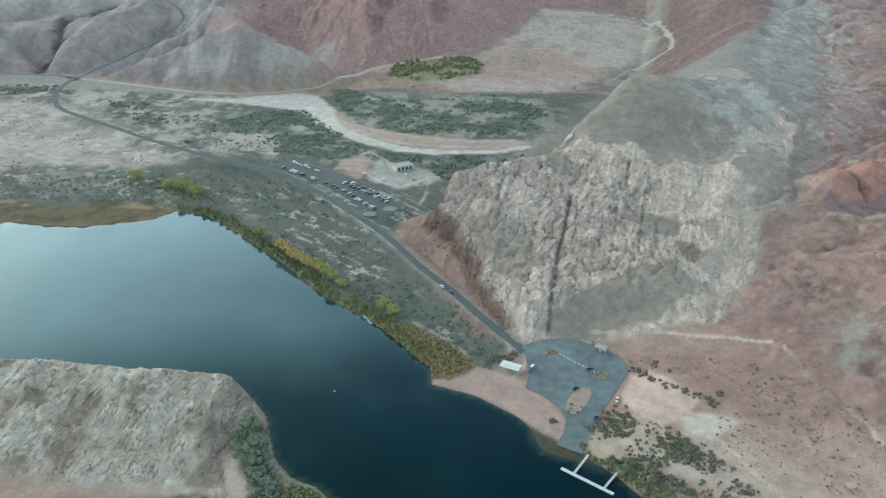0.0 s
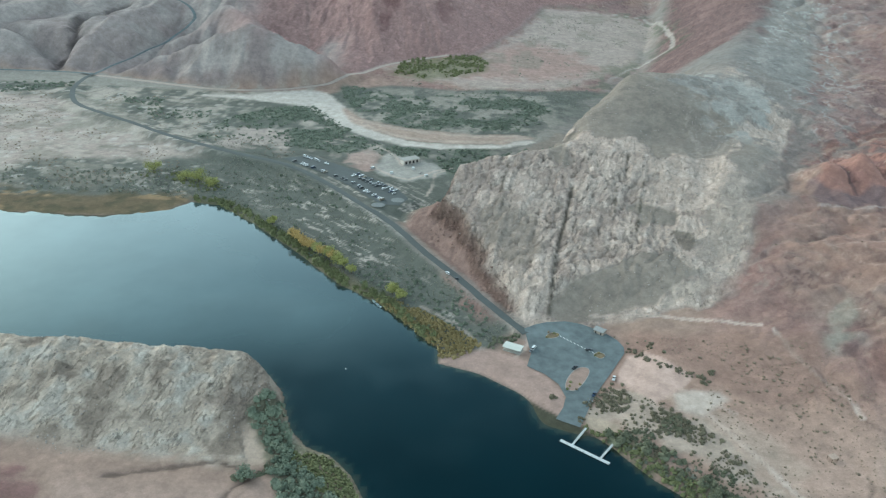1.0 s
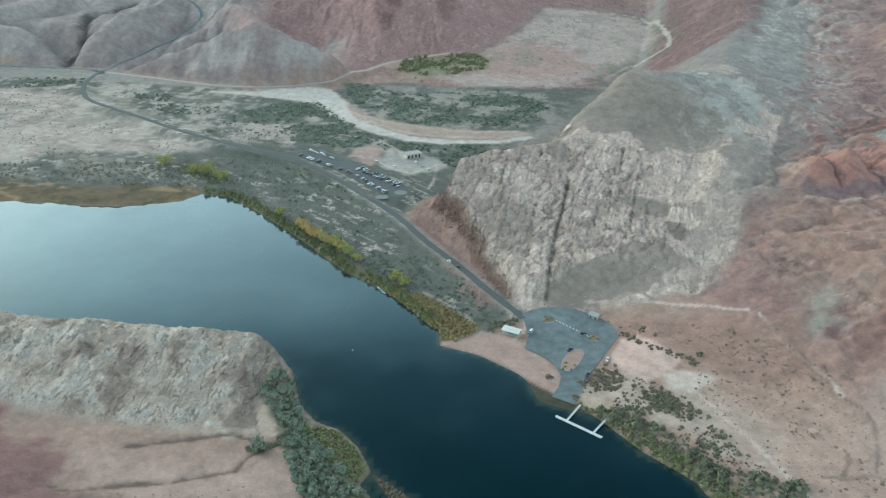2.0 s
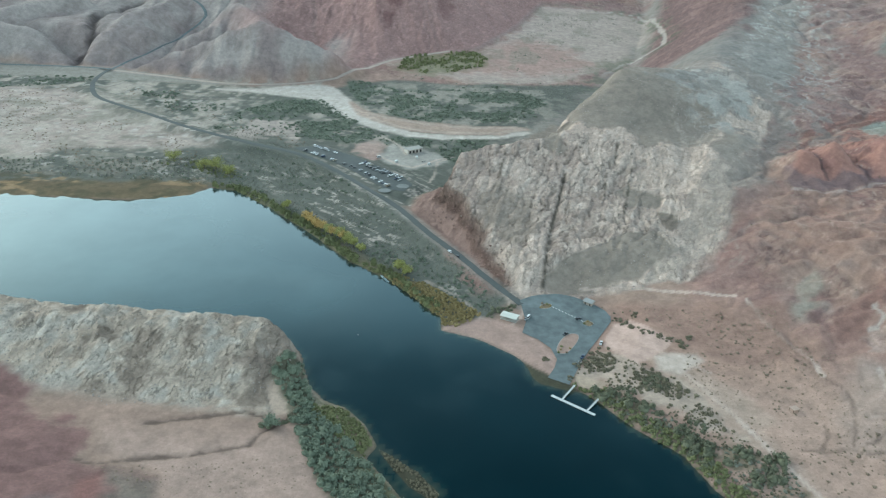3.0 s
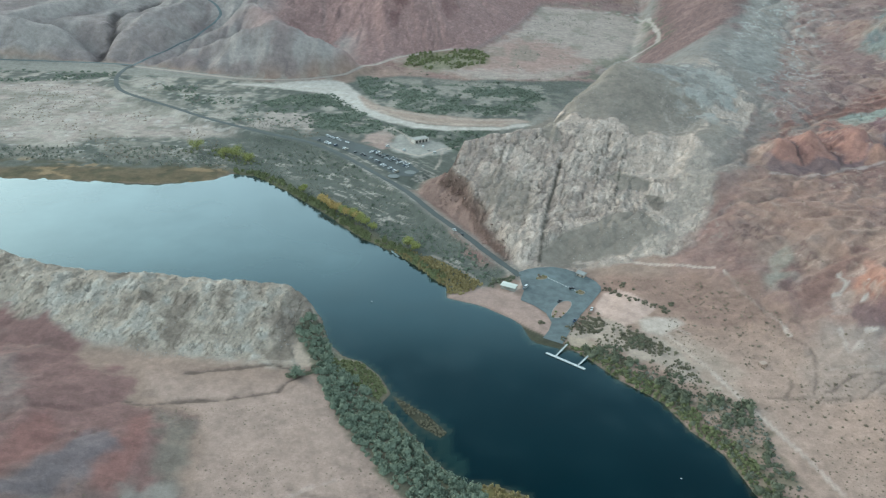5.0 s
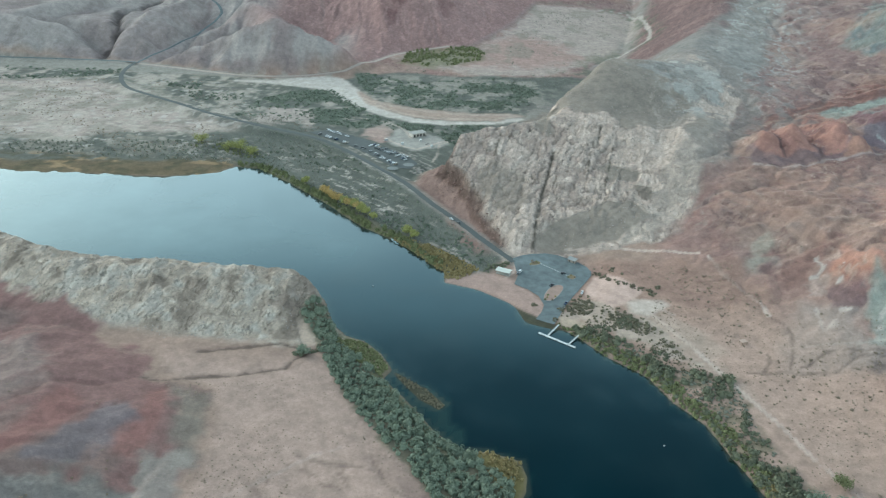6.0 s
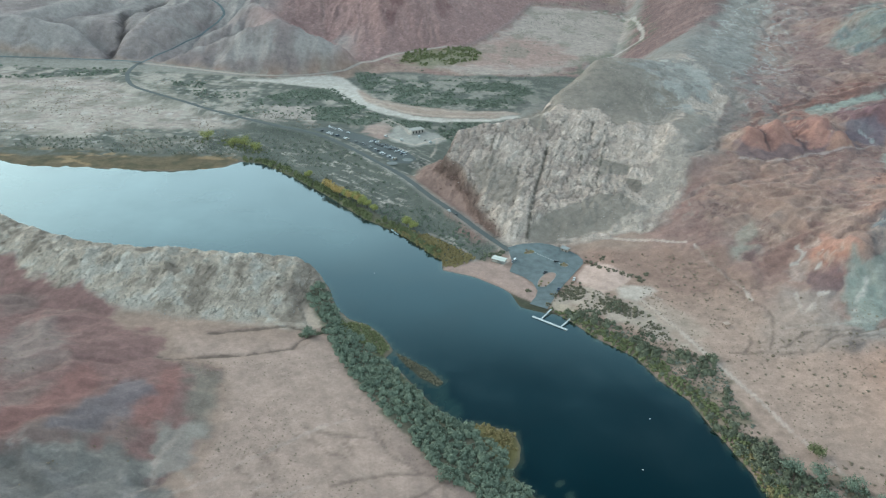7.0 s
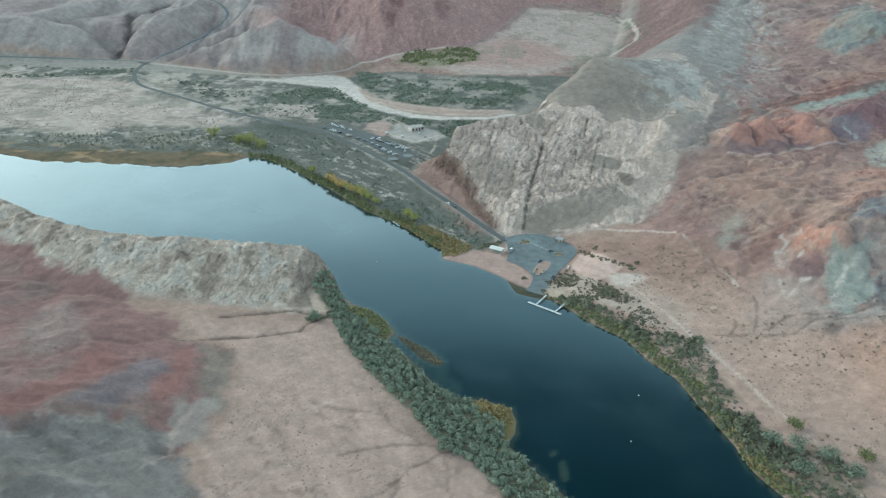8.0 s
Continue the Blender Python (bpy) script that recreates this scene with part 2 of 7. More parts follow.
def natural(x, y):
    """The height of the land before roads and yards are cut."""
    wob = fbm(x, y, 26, 3, 3)
    reedy = smooth(-215, -255, x) * smooth(600, 640, y) * smooth(745, 705, y)
    shore = -inside(x, y, RIVER) + wob * (1.2 + 4.0 * reedy) + fbm(x, y, 9, 3, 4) * 4.0 * reedy
    east = smooth(-40, 40, (x + 20) * 0.82 + (y - 330) * 0.57)           # 1 on the east bank, 0 on the west
    land = (2.4 - 2.0 * reedy) * (1 - np.exp(-np.maximum(shore, 0) / 4.5)) + 0.018 * np.clip(shore, 0, 380) + fbm(x, y, 60, 4, 8) * 0.9 * smooth(0, 30, shore)
    land = land + smooth(95, 150, x) * smooth(560, 480, y) * np.clip(shore - 5, 0, 110) * 0.065
    land = land + 0.014 * np.maximum(y - 1000, 0)
    # eastern slope
    s = (x - 300) * 0.88 + (y - 240) * 0.475 + fbm(x, y, 120, 3, 21) * 18
    rise = np.where(s < 140, 0.31 * s, 43.4 + 0.1 * (s - 140))
    rise = smax(rise, np.zeros_like(rise), 10)
    cross = y * 0.88 - x * 0.475
    rough = smooth(0, 130, s)
    hills = (ridged(cross + fbm(x, y, 60, 2, 30) * 25, s * 0.45, 62, 4, 31) - 0.45) * 7 * rough + (ridged(cross * 0.9 + s * 0.3, s * 0.5, 21, 3, 33) - 0.45) * 3.6 * rough + (ridged(x + fbm(x, y, 20, 2, 36) * 9, y * 0.8, 17, 4, 35) - 0.45) * 2.4 * smooth(-50, 60, s)
    lev = (rise + fbm(x, y, 70, 3, 37) * 6 + fbm(x, y, 16, 3, 38) * 1.2) / 6.5
    lev = lev - np.floor(lev)
    hills = hills + 3.4 * (smooth(0.3, 0.62, lev) - lev) * smooth(50, 120, s) * smooth(-0.35, 0.25, fbm(x, y, 90, 3, 39)) * smooth(-6, -30, inside(x, y, SLAB, 120))
    for mx, my, rx, ry, h in EAST_MOUNDS:
        r = np.sqrt(((x - mx) / rx) ** 2 + ((y - my) / ry) ** 2) + (ridged(x + y, x - y, min(rx, ry) * 0.7, 3, int(mx)) - 0.4) * 0.22
        hills = hills + 0.75 * h * np.exp(-np.maximum(r, 0) ** 2 * 1.4)
    side = (x - 330) * 0.9 - (y - 894) * 0.42
    far_side = smooth(1350, 1150, y) * smooth(150, 330, x) * smooth(-70, 10, side) + smooth(450, 650, x)
    z = land + (rise + hills) * np.clip(far_side + smooth(760, 640, y), 0, 1)
    # north-western hills behind the road
    f, _ = along(x, y, FOOT)
    ring = FOOT + [(430, 6000), (-2500, 6000)]
    north = inside(x, y, ring)
    grey = smooth(-100, -220, x)
    back = np.clip(north - 150 * grey, 0, None)
    up = np.where(north > 0, np.minimum(north, 300) * 0.05 + back * 0.27 + (ridged(x * 0.8 + y * 0.3, y * 0.5 - x * 0.4, 120, 4, 41) - 0.4) * np.minimum(back, 170) * 0.24 + (ridged(x, y * 0.35, 30, 3, 44) - 0.4) * np.minimum(back, 60) * 0.06, 0)
    z = z + up
    heap = np.full(z.shape, -50.0)
    for crest in CRESTS:
        heap = smax(heap, dome(x, y, crest), 6)
    heap = heap + (fbm(x, y, 60, 3, 46) * 2.0 - ridged(x + fbm(x, y, 40, 2, 48) * 8, y * 0.25, 16, 4, 47) * 3.6) * smooth(3, 25, north)
    z = np.where(north > -6, smax(z, heap, 3), z)
    shelf = smooth(-400, -470, x) * smooth(1130, 1190, y)
    z = np.where(shelf > 0, smax(z, (50 + 0.02 * (y - 1160) + fbm(x, y, 70, 3, 49) * 4) * shelf, 6), z)
    g, _ = along(x, y, [(-520, 1098), (-526, 1136), (-518, 1165), (-540, 1230), (-540, 1264), (-526, 1300), (-508, 1345)], None, 60)
    z = z - 8 * np.exp(-(g / 7) ** 2)
    # north-eastern ridge
    d, top = along(x, y, NE_RIDGE, NE_RIDGE_Z)
    d = np.where(side < 0, np.hypot(d, 22) - 22, np.hypot(d, 40) - 40)
    z = smax(z, top - d * (0.75 - 0.55 * smooth(-20, 40, side)) - np.maximum(d - 130, 0) * 0.5 + (ridged(x, y, 60, 3, 51) - 0.5) * 3.5, 8)
    # tilted slab of pale rock
    e = inside(x, y, SLAB, 120) + fbm(x, y, 22, 4, 61) * 5
    slab = 25 + 0.07 * (x - 60) + np.interp(y, *SLAB_RAMP)
    wu, wv = x * 0.96 - y * 0.27 + fbm(x, y, 14, 2, 63) * 3, (x * 0.27 + y * 0.96) * 0.24 + fbm(x, y, 14, 2, 64) * 1.8
    gap, tag = blocks_of(wu, wv, 8.5, 1)
    gap2, tag2 = blocks_of(wu, wv, 4.8, 2)
    broken = smooth(250, 150, x) * smooth(720, 680, y) * 0.75 + 0.25
    slab = slab + ((tag - 0.5) * 2.0 - 1.5 * smooth(0.14, 0.0, gap) + (tag2 - 0.5) * 0.8 - 0.35 * smooth(0.14, 0.0, gap2)) * broken + fbm(x, y, 40, 3, 66) * 1.6
    c, _ = along(x, y, CRACK, None, 30)
    slab = slab - 2.2 * np.exp(-(c / 2.0) ** 2)
    c, _ = along(x, y, CRACK_B, None, 30)
    slab = slab - 1.8 * np.exp(-(c / 1.8) ** 2)
    west_face = np.maximum(smooth(120, 20, x), smooth(700, 740, y + (60 - x) * 0.3) * smooth(190, 150, x))
    steep = (50 + 45 * smooth(200, 260, x)) * (1 - west_face) + (9 + 26 * smooth(690, 750, y)) * west_face
    z = np.where(e > -60, np.where(e > -4, z + (slab - z) * smooth(-4, steep, e), z), z)
    scree = slab * 0.62 - np.maximum(-e, 0) * 0.62
    z = np.where(e < 12, np.maximum(z, np.where(e > -45, scree * smooth(110, 60, x) * smooth(470, 520, y) * smooth(700, 650, y), z)), z)
    r = np.sqrt(((x - 216) / 75) ** 2 + ((y - 822) / 90) ** 2 + 0.03)
    z = z + 15 * np.clip(1.05 - r, 0, 1)
    d, _ = along(x, y, [(226, 712), (300, 742), (335, 750), (352, 700)], None, 120)
    z = z - 7 * np.exp(-(d / 42) ** 2)
    # western headland
    wet = smooth(-3, 9, shore)
    south = (np.interp(x, [-900, -540, -430, -375, -330, -270, -215, -160, -118, -98, -86], [590, 528, 490, 458, 432, 415, 412, 410, 410, 398, 372]) - y)
    lee = smooth(-10, 10, south)
    head, d = np.full(x.shape, -1e3), np.full(x.shape, 1e4)
    for k in range(len(HEAD) - 1):
        dk, top = along(x, y, HEAD[k:k + 2], HEAD_Z[k:k + 2], 300)
        head = np.maximum(head, top - (np.minimum(dk, 15) * 0.1 + np.maximum(dk - 15, 0) * 0.35) * lee - dk * 0.8 * (1 - lee))
        d = np.minimum(d, dk)
    gap, tag = blocks_of(x + fbm(x, y, 9, 2, 73) * 4, y * 0.8 + fbm(x, y, 9, 2, 74) * 4, 6.5, 3)
    head = head + ((ridged(x + y * 0.3, y - x * 0.4, 30, 3, 71) - 0.5) * 3.2 + (ridged(x, y, 11, 3, 72) - 0.5) * 1.8 + (tag - 0.5) * 2.2 - 0.8 * smooth(0.2, 0.0, gap)) * smooth(75, 10, d)
    z = np.where(east < 0.5, smax(z, head * wet, 2), z)
    # western red hills
    red = inside(x, y, RED_EDGE + [(-2500, -100), (-2500, 470)])
    mound = np.where(red > 0, np.minimum(red, 260) * 0.15 + (ridged(x + 0.4 * y, y, 105, 3, 81) - 0.35) * np.minimum(red, 60) * 0.16, 0)
    mound = mound + np.where(red > 0, (ridged(x + y * 0.5, y * 0.7 - x * 0.3, 30, 4, 83) - 0.4) * 5 * smooth(0, 25, red) * smooth(215, 165, y) + (ridged(x * 0.7 + y * 0.6, y - x * 0.3, 46, 3, 84) - 0.45) * 4 * smooth(5, 40, red), 0)
    z = np.where(east < 0.5, z + mound * wet, z)
    for line in GULLIES:
        g, _ = along(x, y, line, None, 30)
        z = z - np.where(x > 150, 0.4, 0.5 + 0.4 * smooth(220, 260, y)) * np.exp(-(np.maximum(g + fbm(x, y, 9, 3, 85) * 2.0, 0) / 1.4) ** 2)
    # river bed and islet
    z = np.where(shore < 0, np.maximum(shore * 0.28, -7), z)
    i = inside(x, y, ISLET, 60) + wob
    z = np.where(i > -12, np.maximum(z, np.minimum(i * 0.3, 0.8)), z)
    # distant country
    far = smooth(1700, 3200, np.hypot(x, y))
    return z + far * (fbm(x, y, 900, 4, 91) * 60 + 60)


def road_bed(x, y, z):
    """Levels the land under roads and yards."""
    for line, heights, half in ROADS:
        d, h = along(x, y, line, heights, 40)
        z = z + (h - 0.35 - z) * smooth(half + 15, half + 1.5, d)
    for (ring, a, b, c), apron in zip(YARDS, (16, 30)):
        i = inside(x, y, ring, 45)
        z = z + (a + b * x + c * y - 0.35 - z) * smooth(-apron, -1.0, i)
    return z


def flat_heights(line, lift=0.4, soften=3):
    """Heights along a line on the natural land, evened out."""
    p = np.array(line, float)
    h = natural(p[:, 0], p[:, 1])
    for _ in range(soften):
        h[1:-1] = (h[:-2] + h[1:-1] * 2 + h[2:]) / 4
    return list(h + lift)


def densify(line, step=8.0):
    """The polyline rounded and with points every few metres."""
    p = [np.array(q, float) for q in line]
    out = []
    for k in range(len(p) - 1):
        a, b, c, d = p[max(k - 1, 0)], p[k], p[k + 1], p[min(k + 2, len(p) - 1)]
        n = max(1, int(np.hypot(*(c - b)) / step))
        for t in (i / n for i in range(n)):
            v = 0.5 * ((2 * b) + (c - a) * t + (2 * a - 5 * b + 4 * c - d) * t * t + (3 * b - a - 3 * c + d) * t ** 3)
            out.append((float(v[0]), float(v[1])))
    return out + [tuple(line[-1])]


ROAD_FINE = densify(ROAD)
_road_d = np.cumsum([0] + [math.dist(a, b) for a, b in zip(ROAD, ROAD[1:])])
_fine_d = np.cumsum([0] + [math.dist(a, b) for a, b in zip(ROAD_FINE, ROAD_FINE[1:])])
ROAD_FINE_Z = list(np.interp(_fine_d * _road_d[-1] / _fine_d[-1], _road_d, ROAD_Z))
WEST_FINE, DIRT_FINE, HILL_FINE = densify(ROAD_WEST), densify(DIRT_ROAD), densify(HILL_ROAD)
ROADS = [(ROAD_FINE, ROAD_FINE_Z, 4.2), (WEST_FINE, [12.0] * len(WEST_FINE), 3.6), (DIRT_FINE, flat_heights(DIRT_FINE, 0.5, 12), 4.0), (HILL_FINE, flat_heights(HILL_FINE, 0.5, 12), 3.6)]
RAMP_PLANE = (-15.8, 0.0, 0.0445)          # the ramp yard slopes down to the water
YARDS = [(UPPER_LOT, 9.4, 0.0, 0.0), (RAMP_LOT, *RAMP_PLANE)]


def height(x, y):
    return road_bed(x, y, natural(x, y))


# ---- land: the sheet and what it is made of ----
def axis(a, b, step, lo, hi, growth):
    mid = list(np.arange(a, b + step / 2, step))
    up, down, s = [], [], step
    v = mid[-1]
    while v < hi:
        s *= growth
        v += s
        up.append(v)
    s, v = step, mid[0]
    while v > lo:
        s *= growth
        v -= s
        down.append(v)
    return np.array(down[::-1] + mid + up)


def tone(r, g, b):
    """A linear base colour from display values of a well-lit surface."""
    return 0.53 * np.array([((c / 255) / 12.92 if c < 10 else ((c / 255 + 0.055) / 1.055) ** 2.4) for c in (r, g, b)])


SAND, RED, PALE_ROCK, GREY_HILL = tone(172, 146, 130), tone(163, 131, 121), tone(226, 203, 185), tone(178, 166, 158)
MAROON, FAR_RED, FLAT, SCRUB = tone(146, 114, 107), tone(188, 152, 144), tone(190, 173, 160), tone(110, 111, 101)
BLEACHED, REED, BEACH, BLUE = tone(216, 205, 192), tone(120, 105, 80), tone(186, 158, 144), tone(128, 120, 113)
SCREE, MUD, ORANGE, CELADON = tone(154, 127, 116), tone(84, 82, 66), tone(186, 141, 127), tone(160, 160, 150)
BROWN_HILL, CRIMSON, DUST = tone(156, 143, 130), tone(150, 110, 102), tone(166, 138, 126)


def soils(x, y):
    """Base colour of the ground by place, and how rocky it is."""
    col = np.empty(x.shape + (3,))
    col[:] = SAND
    rock = np.zeros(x.shape)
    n1, n2, n3, n4 = fbm(x, y, 45, 4, 101), fbm(x, y, 14, 4, 102), fbm(x, y, 170, 4, 103), fbm(x, y, 6, 3, 104)

    def lay(w, c, r=None):
        w = np.clip(w, 0, 1)
        col[:] = col * (1 - w[..., None]) + c * w[..., None]
        if r is not None:
            rock[:] = rock * (1 - w) + r * w

    def patch(ring, c, soft=8, ragged=6, r=None, strength=1.0):
        lay(smooth(-soft, soft, inside(x, y, ring, 90) + n2 * ragged + n1 * ragged * 0.6) * strength, c, r)

    def trace(line, half, c, strength=0.8, ragged=1.0):
        g, _ = along(x, y, line, None, 40)
        lay(smooth(half * 1.6, half * 0.5, g + n4 * ragged) * strength, c)

    shore = -inside(x, y, RIVER)
    west = inside(x, y, WEST_SHORE + [(180, -1500), (-3000, -1500), (-3000, 760)])
    # eastern slope: dusty reds, crossed by strata, with clay hills of many colours
    s = (x - 300) * 0.88 + (y - 240) * 0.475
    lay(smooth(0, 70, s + n1 * 40), RED, 0.45)
    lay(smooth(0.0, 0.6, fbm(x, y * 0.7, 55, 5, 161)) * smooth(20, 90, s) * 0.6, tone(176, 152, 136))
    lay(smooth(0.15, 0.6, fbm(x * 0.8, y, 24, 4, 162)) * smooth(20, 90, s) * 0.4, tone(150, 132, 124))
    strata = fbm((y * 0.85 - x * 0.5 + n1 * 14), s * 0.3, 30, 3, 111)
    lay(smooth(0.1, 0.7, strata) * smooth(40, 110, s) * 0.55, DUST)
    lay(smooth(0.2, 0.8, -strata) * smooth(60, 130, s) * 0.55, tone(136, 104, 96))
    lay(smooth(0.1, 0.6, fbm(x, y, 80, 3, 112)) * smooth(110, 190, s) * 0.3, ORANGE)
    lay(smooth(190, 330, s + n3 * 60) * smooth(600, 760, y) * 0.75, tone(152, 126, 120), 0.3)
    patch([(298, 608), (357, 690), (429, 706), (597, 815), (632, 885), (560, 840), (451, 768), (333, 708)], tone(150, 110, 98), 10, 8, 0.4, 0.8)
    patch([(339, 643), (369, 710), (394, 722), (402, 705), (432, 715), (451, 711), (453, 685), (429, 641), (444, 630), (423, 606), (379, 606), (332, 617)], tone(176, 132, 118), 5, 5, 0.3)
    lay(smooth(0.1, 0.5, fbm(x + y * 0.3, y * 0.35, 12, 3, 163)) * smooth(-4, 6, inside(x, y, [(330, 612), (350, 700), (450, 715), (560, 740), (520, 631), (423, 602)], 40)) * 0.6, tone(128, 100, 98))
    patch([(455, 700), (513, 735), (560, 750), (600, 770), (560, 660), (520, 631), (465, 631), (450, 664)], tone(142, 110, 110), 6, 8, 0.4)
    lay(smooth(0.15, 0.5, fbm(x * 0.6 + y * 0.5, y * 0.4, 16, 4, 164)) * smooth(-4, 8, inside(x, y, [(455, 700), (560, 750), (600, 770), (560, 660), (520, 631), (465, 631)], 40)) * 0.6, tone(166, 166, 158))
    patch([(440, 735), (467, 751), (496, 753), (536, 766), (600, 790), (600, 776), (511, 739), (467, 717)], CELADON, 3, 4, 0.2)
    patch([(456, 578), (486, 614), (540, 640), (530, 560), (461, 536), (449, 550)], tone(176, 170, 158), 4, 5, 0.3)
    patch([(581, 1001), (608, 1033), (701, 1197), (760, 1217), (690, 981), (649, 942), (615, 929), (579, 913), (569, 956)], CELADON, 8, 12, 0.6)
    lay(smooth(0.1, 0.4, fbm(x * 0.4 + y, y * 0.4, 20, 4, 165)) * smooth(-6, 12, inside(x, y, [(581, 1001), (701, 1197), (760, 1217), (649, 942), (579, 913)], 60)) * 0.6, tone(122, 128, 132))
    patch([(366, 414), (382, 430), (430, 474), (520, 430), (500, 320), (360, 305), (347, 317), (350, 358), (348, 376)], tone(126, 124, 126), 5, 6, 0.5)
    lay(smooth(0.15, 0.5, fbm(x * 0.5 + y * 0.3, y - x * 0.2, 14, 4, 166)) * smooth(-4, 8, inside(x, y, [(366, 414), (430, 474), (520, 430), (500, 320), (360, 305), (348, 376)], 40)) * 0.6, tone(160, 164, 160))
    patch([(333, 371), (342, 379), (349, 372), (350, 353), (347, 321), (331, 314), (326, 339)], tone(164, 166, 152), 3, 4, 0.4)
    patch([(319, 413), (336, 410), (350, 390), (350, 378), (333, 378), (316, 388)], tone(188, 138, 118), 4, 5, 0.2)
    patch([(406, 526), (431, 532), (470, 540), (430, 450), (377, 431)], tone(186, 142, 124), 8, 10, 0.3, 0.8)
    patch([(305, 370), (318, 383), (331, 369), (330, 356), (316, 350), (303, 357)], tone(132, 102, 102), 4, 6, 0.4, 0.85)
    patch([(300, 392), (312, 398), (316, 385), (302, 372), (292, 380)], tone(186, 170, 160), 2, 8, 0.4, 0.6)
    patch([(263, 439), (281, 448), (292, 432), (273, 420), (253, 417)], CELADON, 6, 9, 0.0, 0.4)
    patch([(294, 362), (312, 338), (338, 313), (380, 305), (400, 270), (345, 272), (298, 287), (255, 298), (232, 296), (259, 326)], tone(164, 148, 138), 8, 9, 0.0, 0.8)
    patch([(300, 318), (325, 312), (400, 300), (395, 288), (345, 290), (312, 306)], tone(180, 176, 166), 3, 6, 0.0, 0.6)
    along_s, across_s = y * 0.88 - x * 0.475 + n1 * 8, s + n1 * 10 + n2 * 3
    lay(smooth(0.07, 0.015, np.abs(fbm(along_s * 0.28, across_s, 15, 4, 167))) * smooth(50, 110, s) * smooth(-0.4, 0.2, n1) * 0.8, tone(118, 92, 86))
    lay(smooth(0.07, 0.015, np.abs(fbm(along_s * 0.3, across_s, 21, 4, 168))) * smooth(30, 90, s) * smooth(-0.2, 0.4, n3 - n1 * 0.4) * 0.75, tone(202, 176, 160))
    lay(smooth(0.15, 0.4, fbm(along_s * 0.4, across_s, 34, 4, 169)) * smooth(40, 100, s) * 0.45, tone(184, 154, 136))
    vein = np.abs(fbm(x + n1 * 10, y + n2 * 4, 48, 5, 115))
    lay(smooth(0.045, 0.01, vein) * smooth(60, 110, s) * 0.6, tone(124, 96, 90))
    vein = np.abs(fbm(x * 0.6 + n1 * 10, y + n2 * 4, 36, 5, 116))
    lay(smooth(0.06, 0.01, vein) * smooth(40, 90, s) * 0.5, tone(184, 160, 146))
    lay(smooth(0.3, 0.6, n4 + n2 * 0.3) * smooth(30, 80, s) * 0.35, tone(128, 102, 94))
    # clay hills: red lobes with dark clefts over a purple base
    lobes = tone(178, 134, 120)
    patch([(316, 594), (325, 632), (346, 640), (392, 630), (445, 632), (472, 625), (445, 606), (391, 600), (349, 590)], tone(132, 110, 109), 4, 5, 0.3, 0.85)
    patch([(329, 625), (346, 660), (366, 690), (383, 672), (389, 634), (392, 617), (371, 617), (351, 609), (337, 613)], lobes, 3, 4, 0.25, 0.9)
    patch([(396, 613), (412, 650), (432, 690), (443, 700), (436, 668), (431, 647), (417, 614)], lobes, 3, 3, 0.25, 0.9)
    patch([(415, 608), (436, 639), (444, 636), (442, 608)], tone(180, 140, 122), 2, 3, 0.25, 0.85)
    lay(smooth(0.1, 0.35, fbm(x + y * 0.2, y * 0.3, 8, 3, 174)) * smooth(-2, 5, inside(x, y, [(329, 622), (346, 660), (383, 690), (443, 700), (445, 610), (392, 612), (337, 611)], 40)) * 0.45, tone(146, 110, 104))
    trace([(361, 672), (359, 655), (356, 632), (356, 611)], 1.8, tone(104, 84, 82), 0.75)
    trace([(384, 670), (387, 650), (391, 640), (397, 630), (393, 609)], 2.2, tone(104, 84, 84), 0.75)
    trace([(308, 660), (340, 703), (377, 735), (402, 734), (436, 751), (466, 776), (497, 772), (539, 767), (600, 790)], 4.0, tone(126, 97, 91), 0.75, 3)
    trace([(318, 648), (344, 690), (380, 722), (410, 724), (440, 738)], 2.0, tone(186, 156, 138), 0.6, 2)
    trace([(315, 590), (333, 590), (358, 588), (391, 602), (414, 604), (445, 608), (472, 620)], 1.2, tone(200, 180, 168), 0.65)
    patch([(453, 676), (492, 668), (500, 640), (470, 614), (455, 642)], tone(128, 116, 122), 4, 6, 0.4, 0.8)
    trace([(470, 655), (476, 640), (474, 628)], 1.6, tone(190, 190, 184), 0.7, 2)
    patch([(436, 716), (457, 747), (480, 746), (497, 756), (538, 762), (533, 749), (497, 740), (463, 709), (445, 700)], tone(170, 172, 158), 2, 5, 0.2, 0.7)
    # painted hollow above the sand flat
    fan = inside(x, y, [(286, 376), (320, 354), (311, 319), (345, 306), (345, 298), (307, 304), (290, 294), (259, 297), (222, 296), (247, 333), (275, 353)], 60)
    lay(smooth(-8, 8, fan + n2 * 5) * 0.8, tone(166, 152, 143), 0.1)
    patch([(222, 292), (262, 294), (300, 290), (340, 296), (400, 290), (400, 190), (280, 200), (236, 250)], tone(194, 158, 137), 10, 8, 0.0, 0.8)
    patch([(258, 431), (283, 468), (293, 474), (292, 449), (280, 434), (264, 426)], tone(166, 160, 144), 4, 8, 0.2, 0.6)
    patch([(270, 430), (273, 411), (281, 408), (281, 430)], tone(130, 104, 100), 3, 5, 0.4, 0.85)
    patch([(280, 410), (305, 433), (327, 443), (332, 431), (317, 416), (306, 408), (284, 397)], tone(148, 116, 106), 4, 7, 0.4, 0.85)
    patch([(331, 424), (327, 406), (330, 399), (339, 395), (342, 383), (348, 388), (350, 406), (340, 409), (341, 436)], tone(188, 142, 124), 2, 5, 0.2, 0.8)
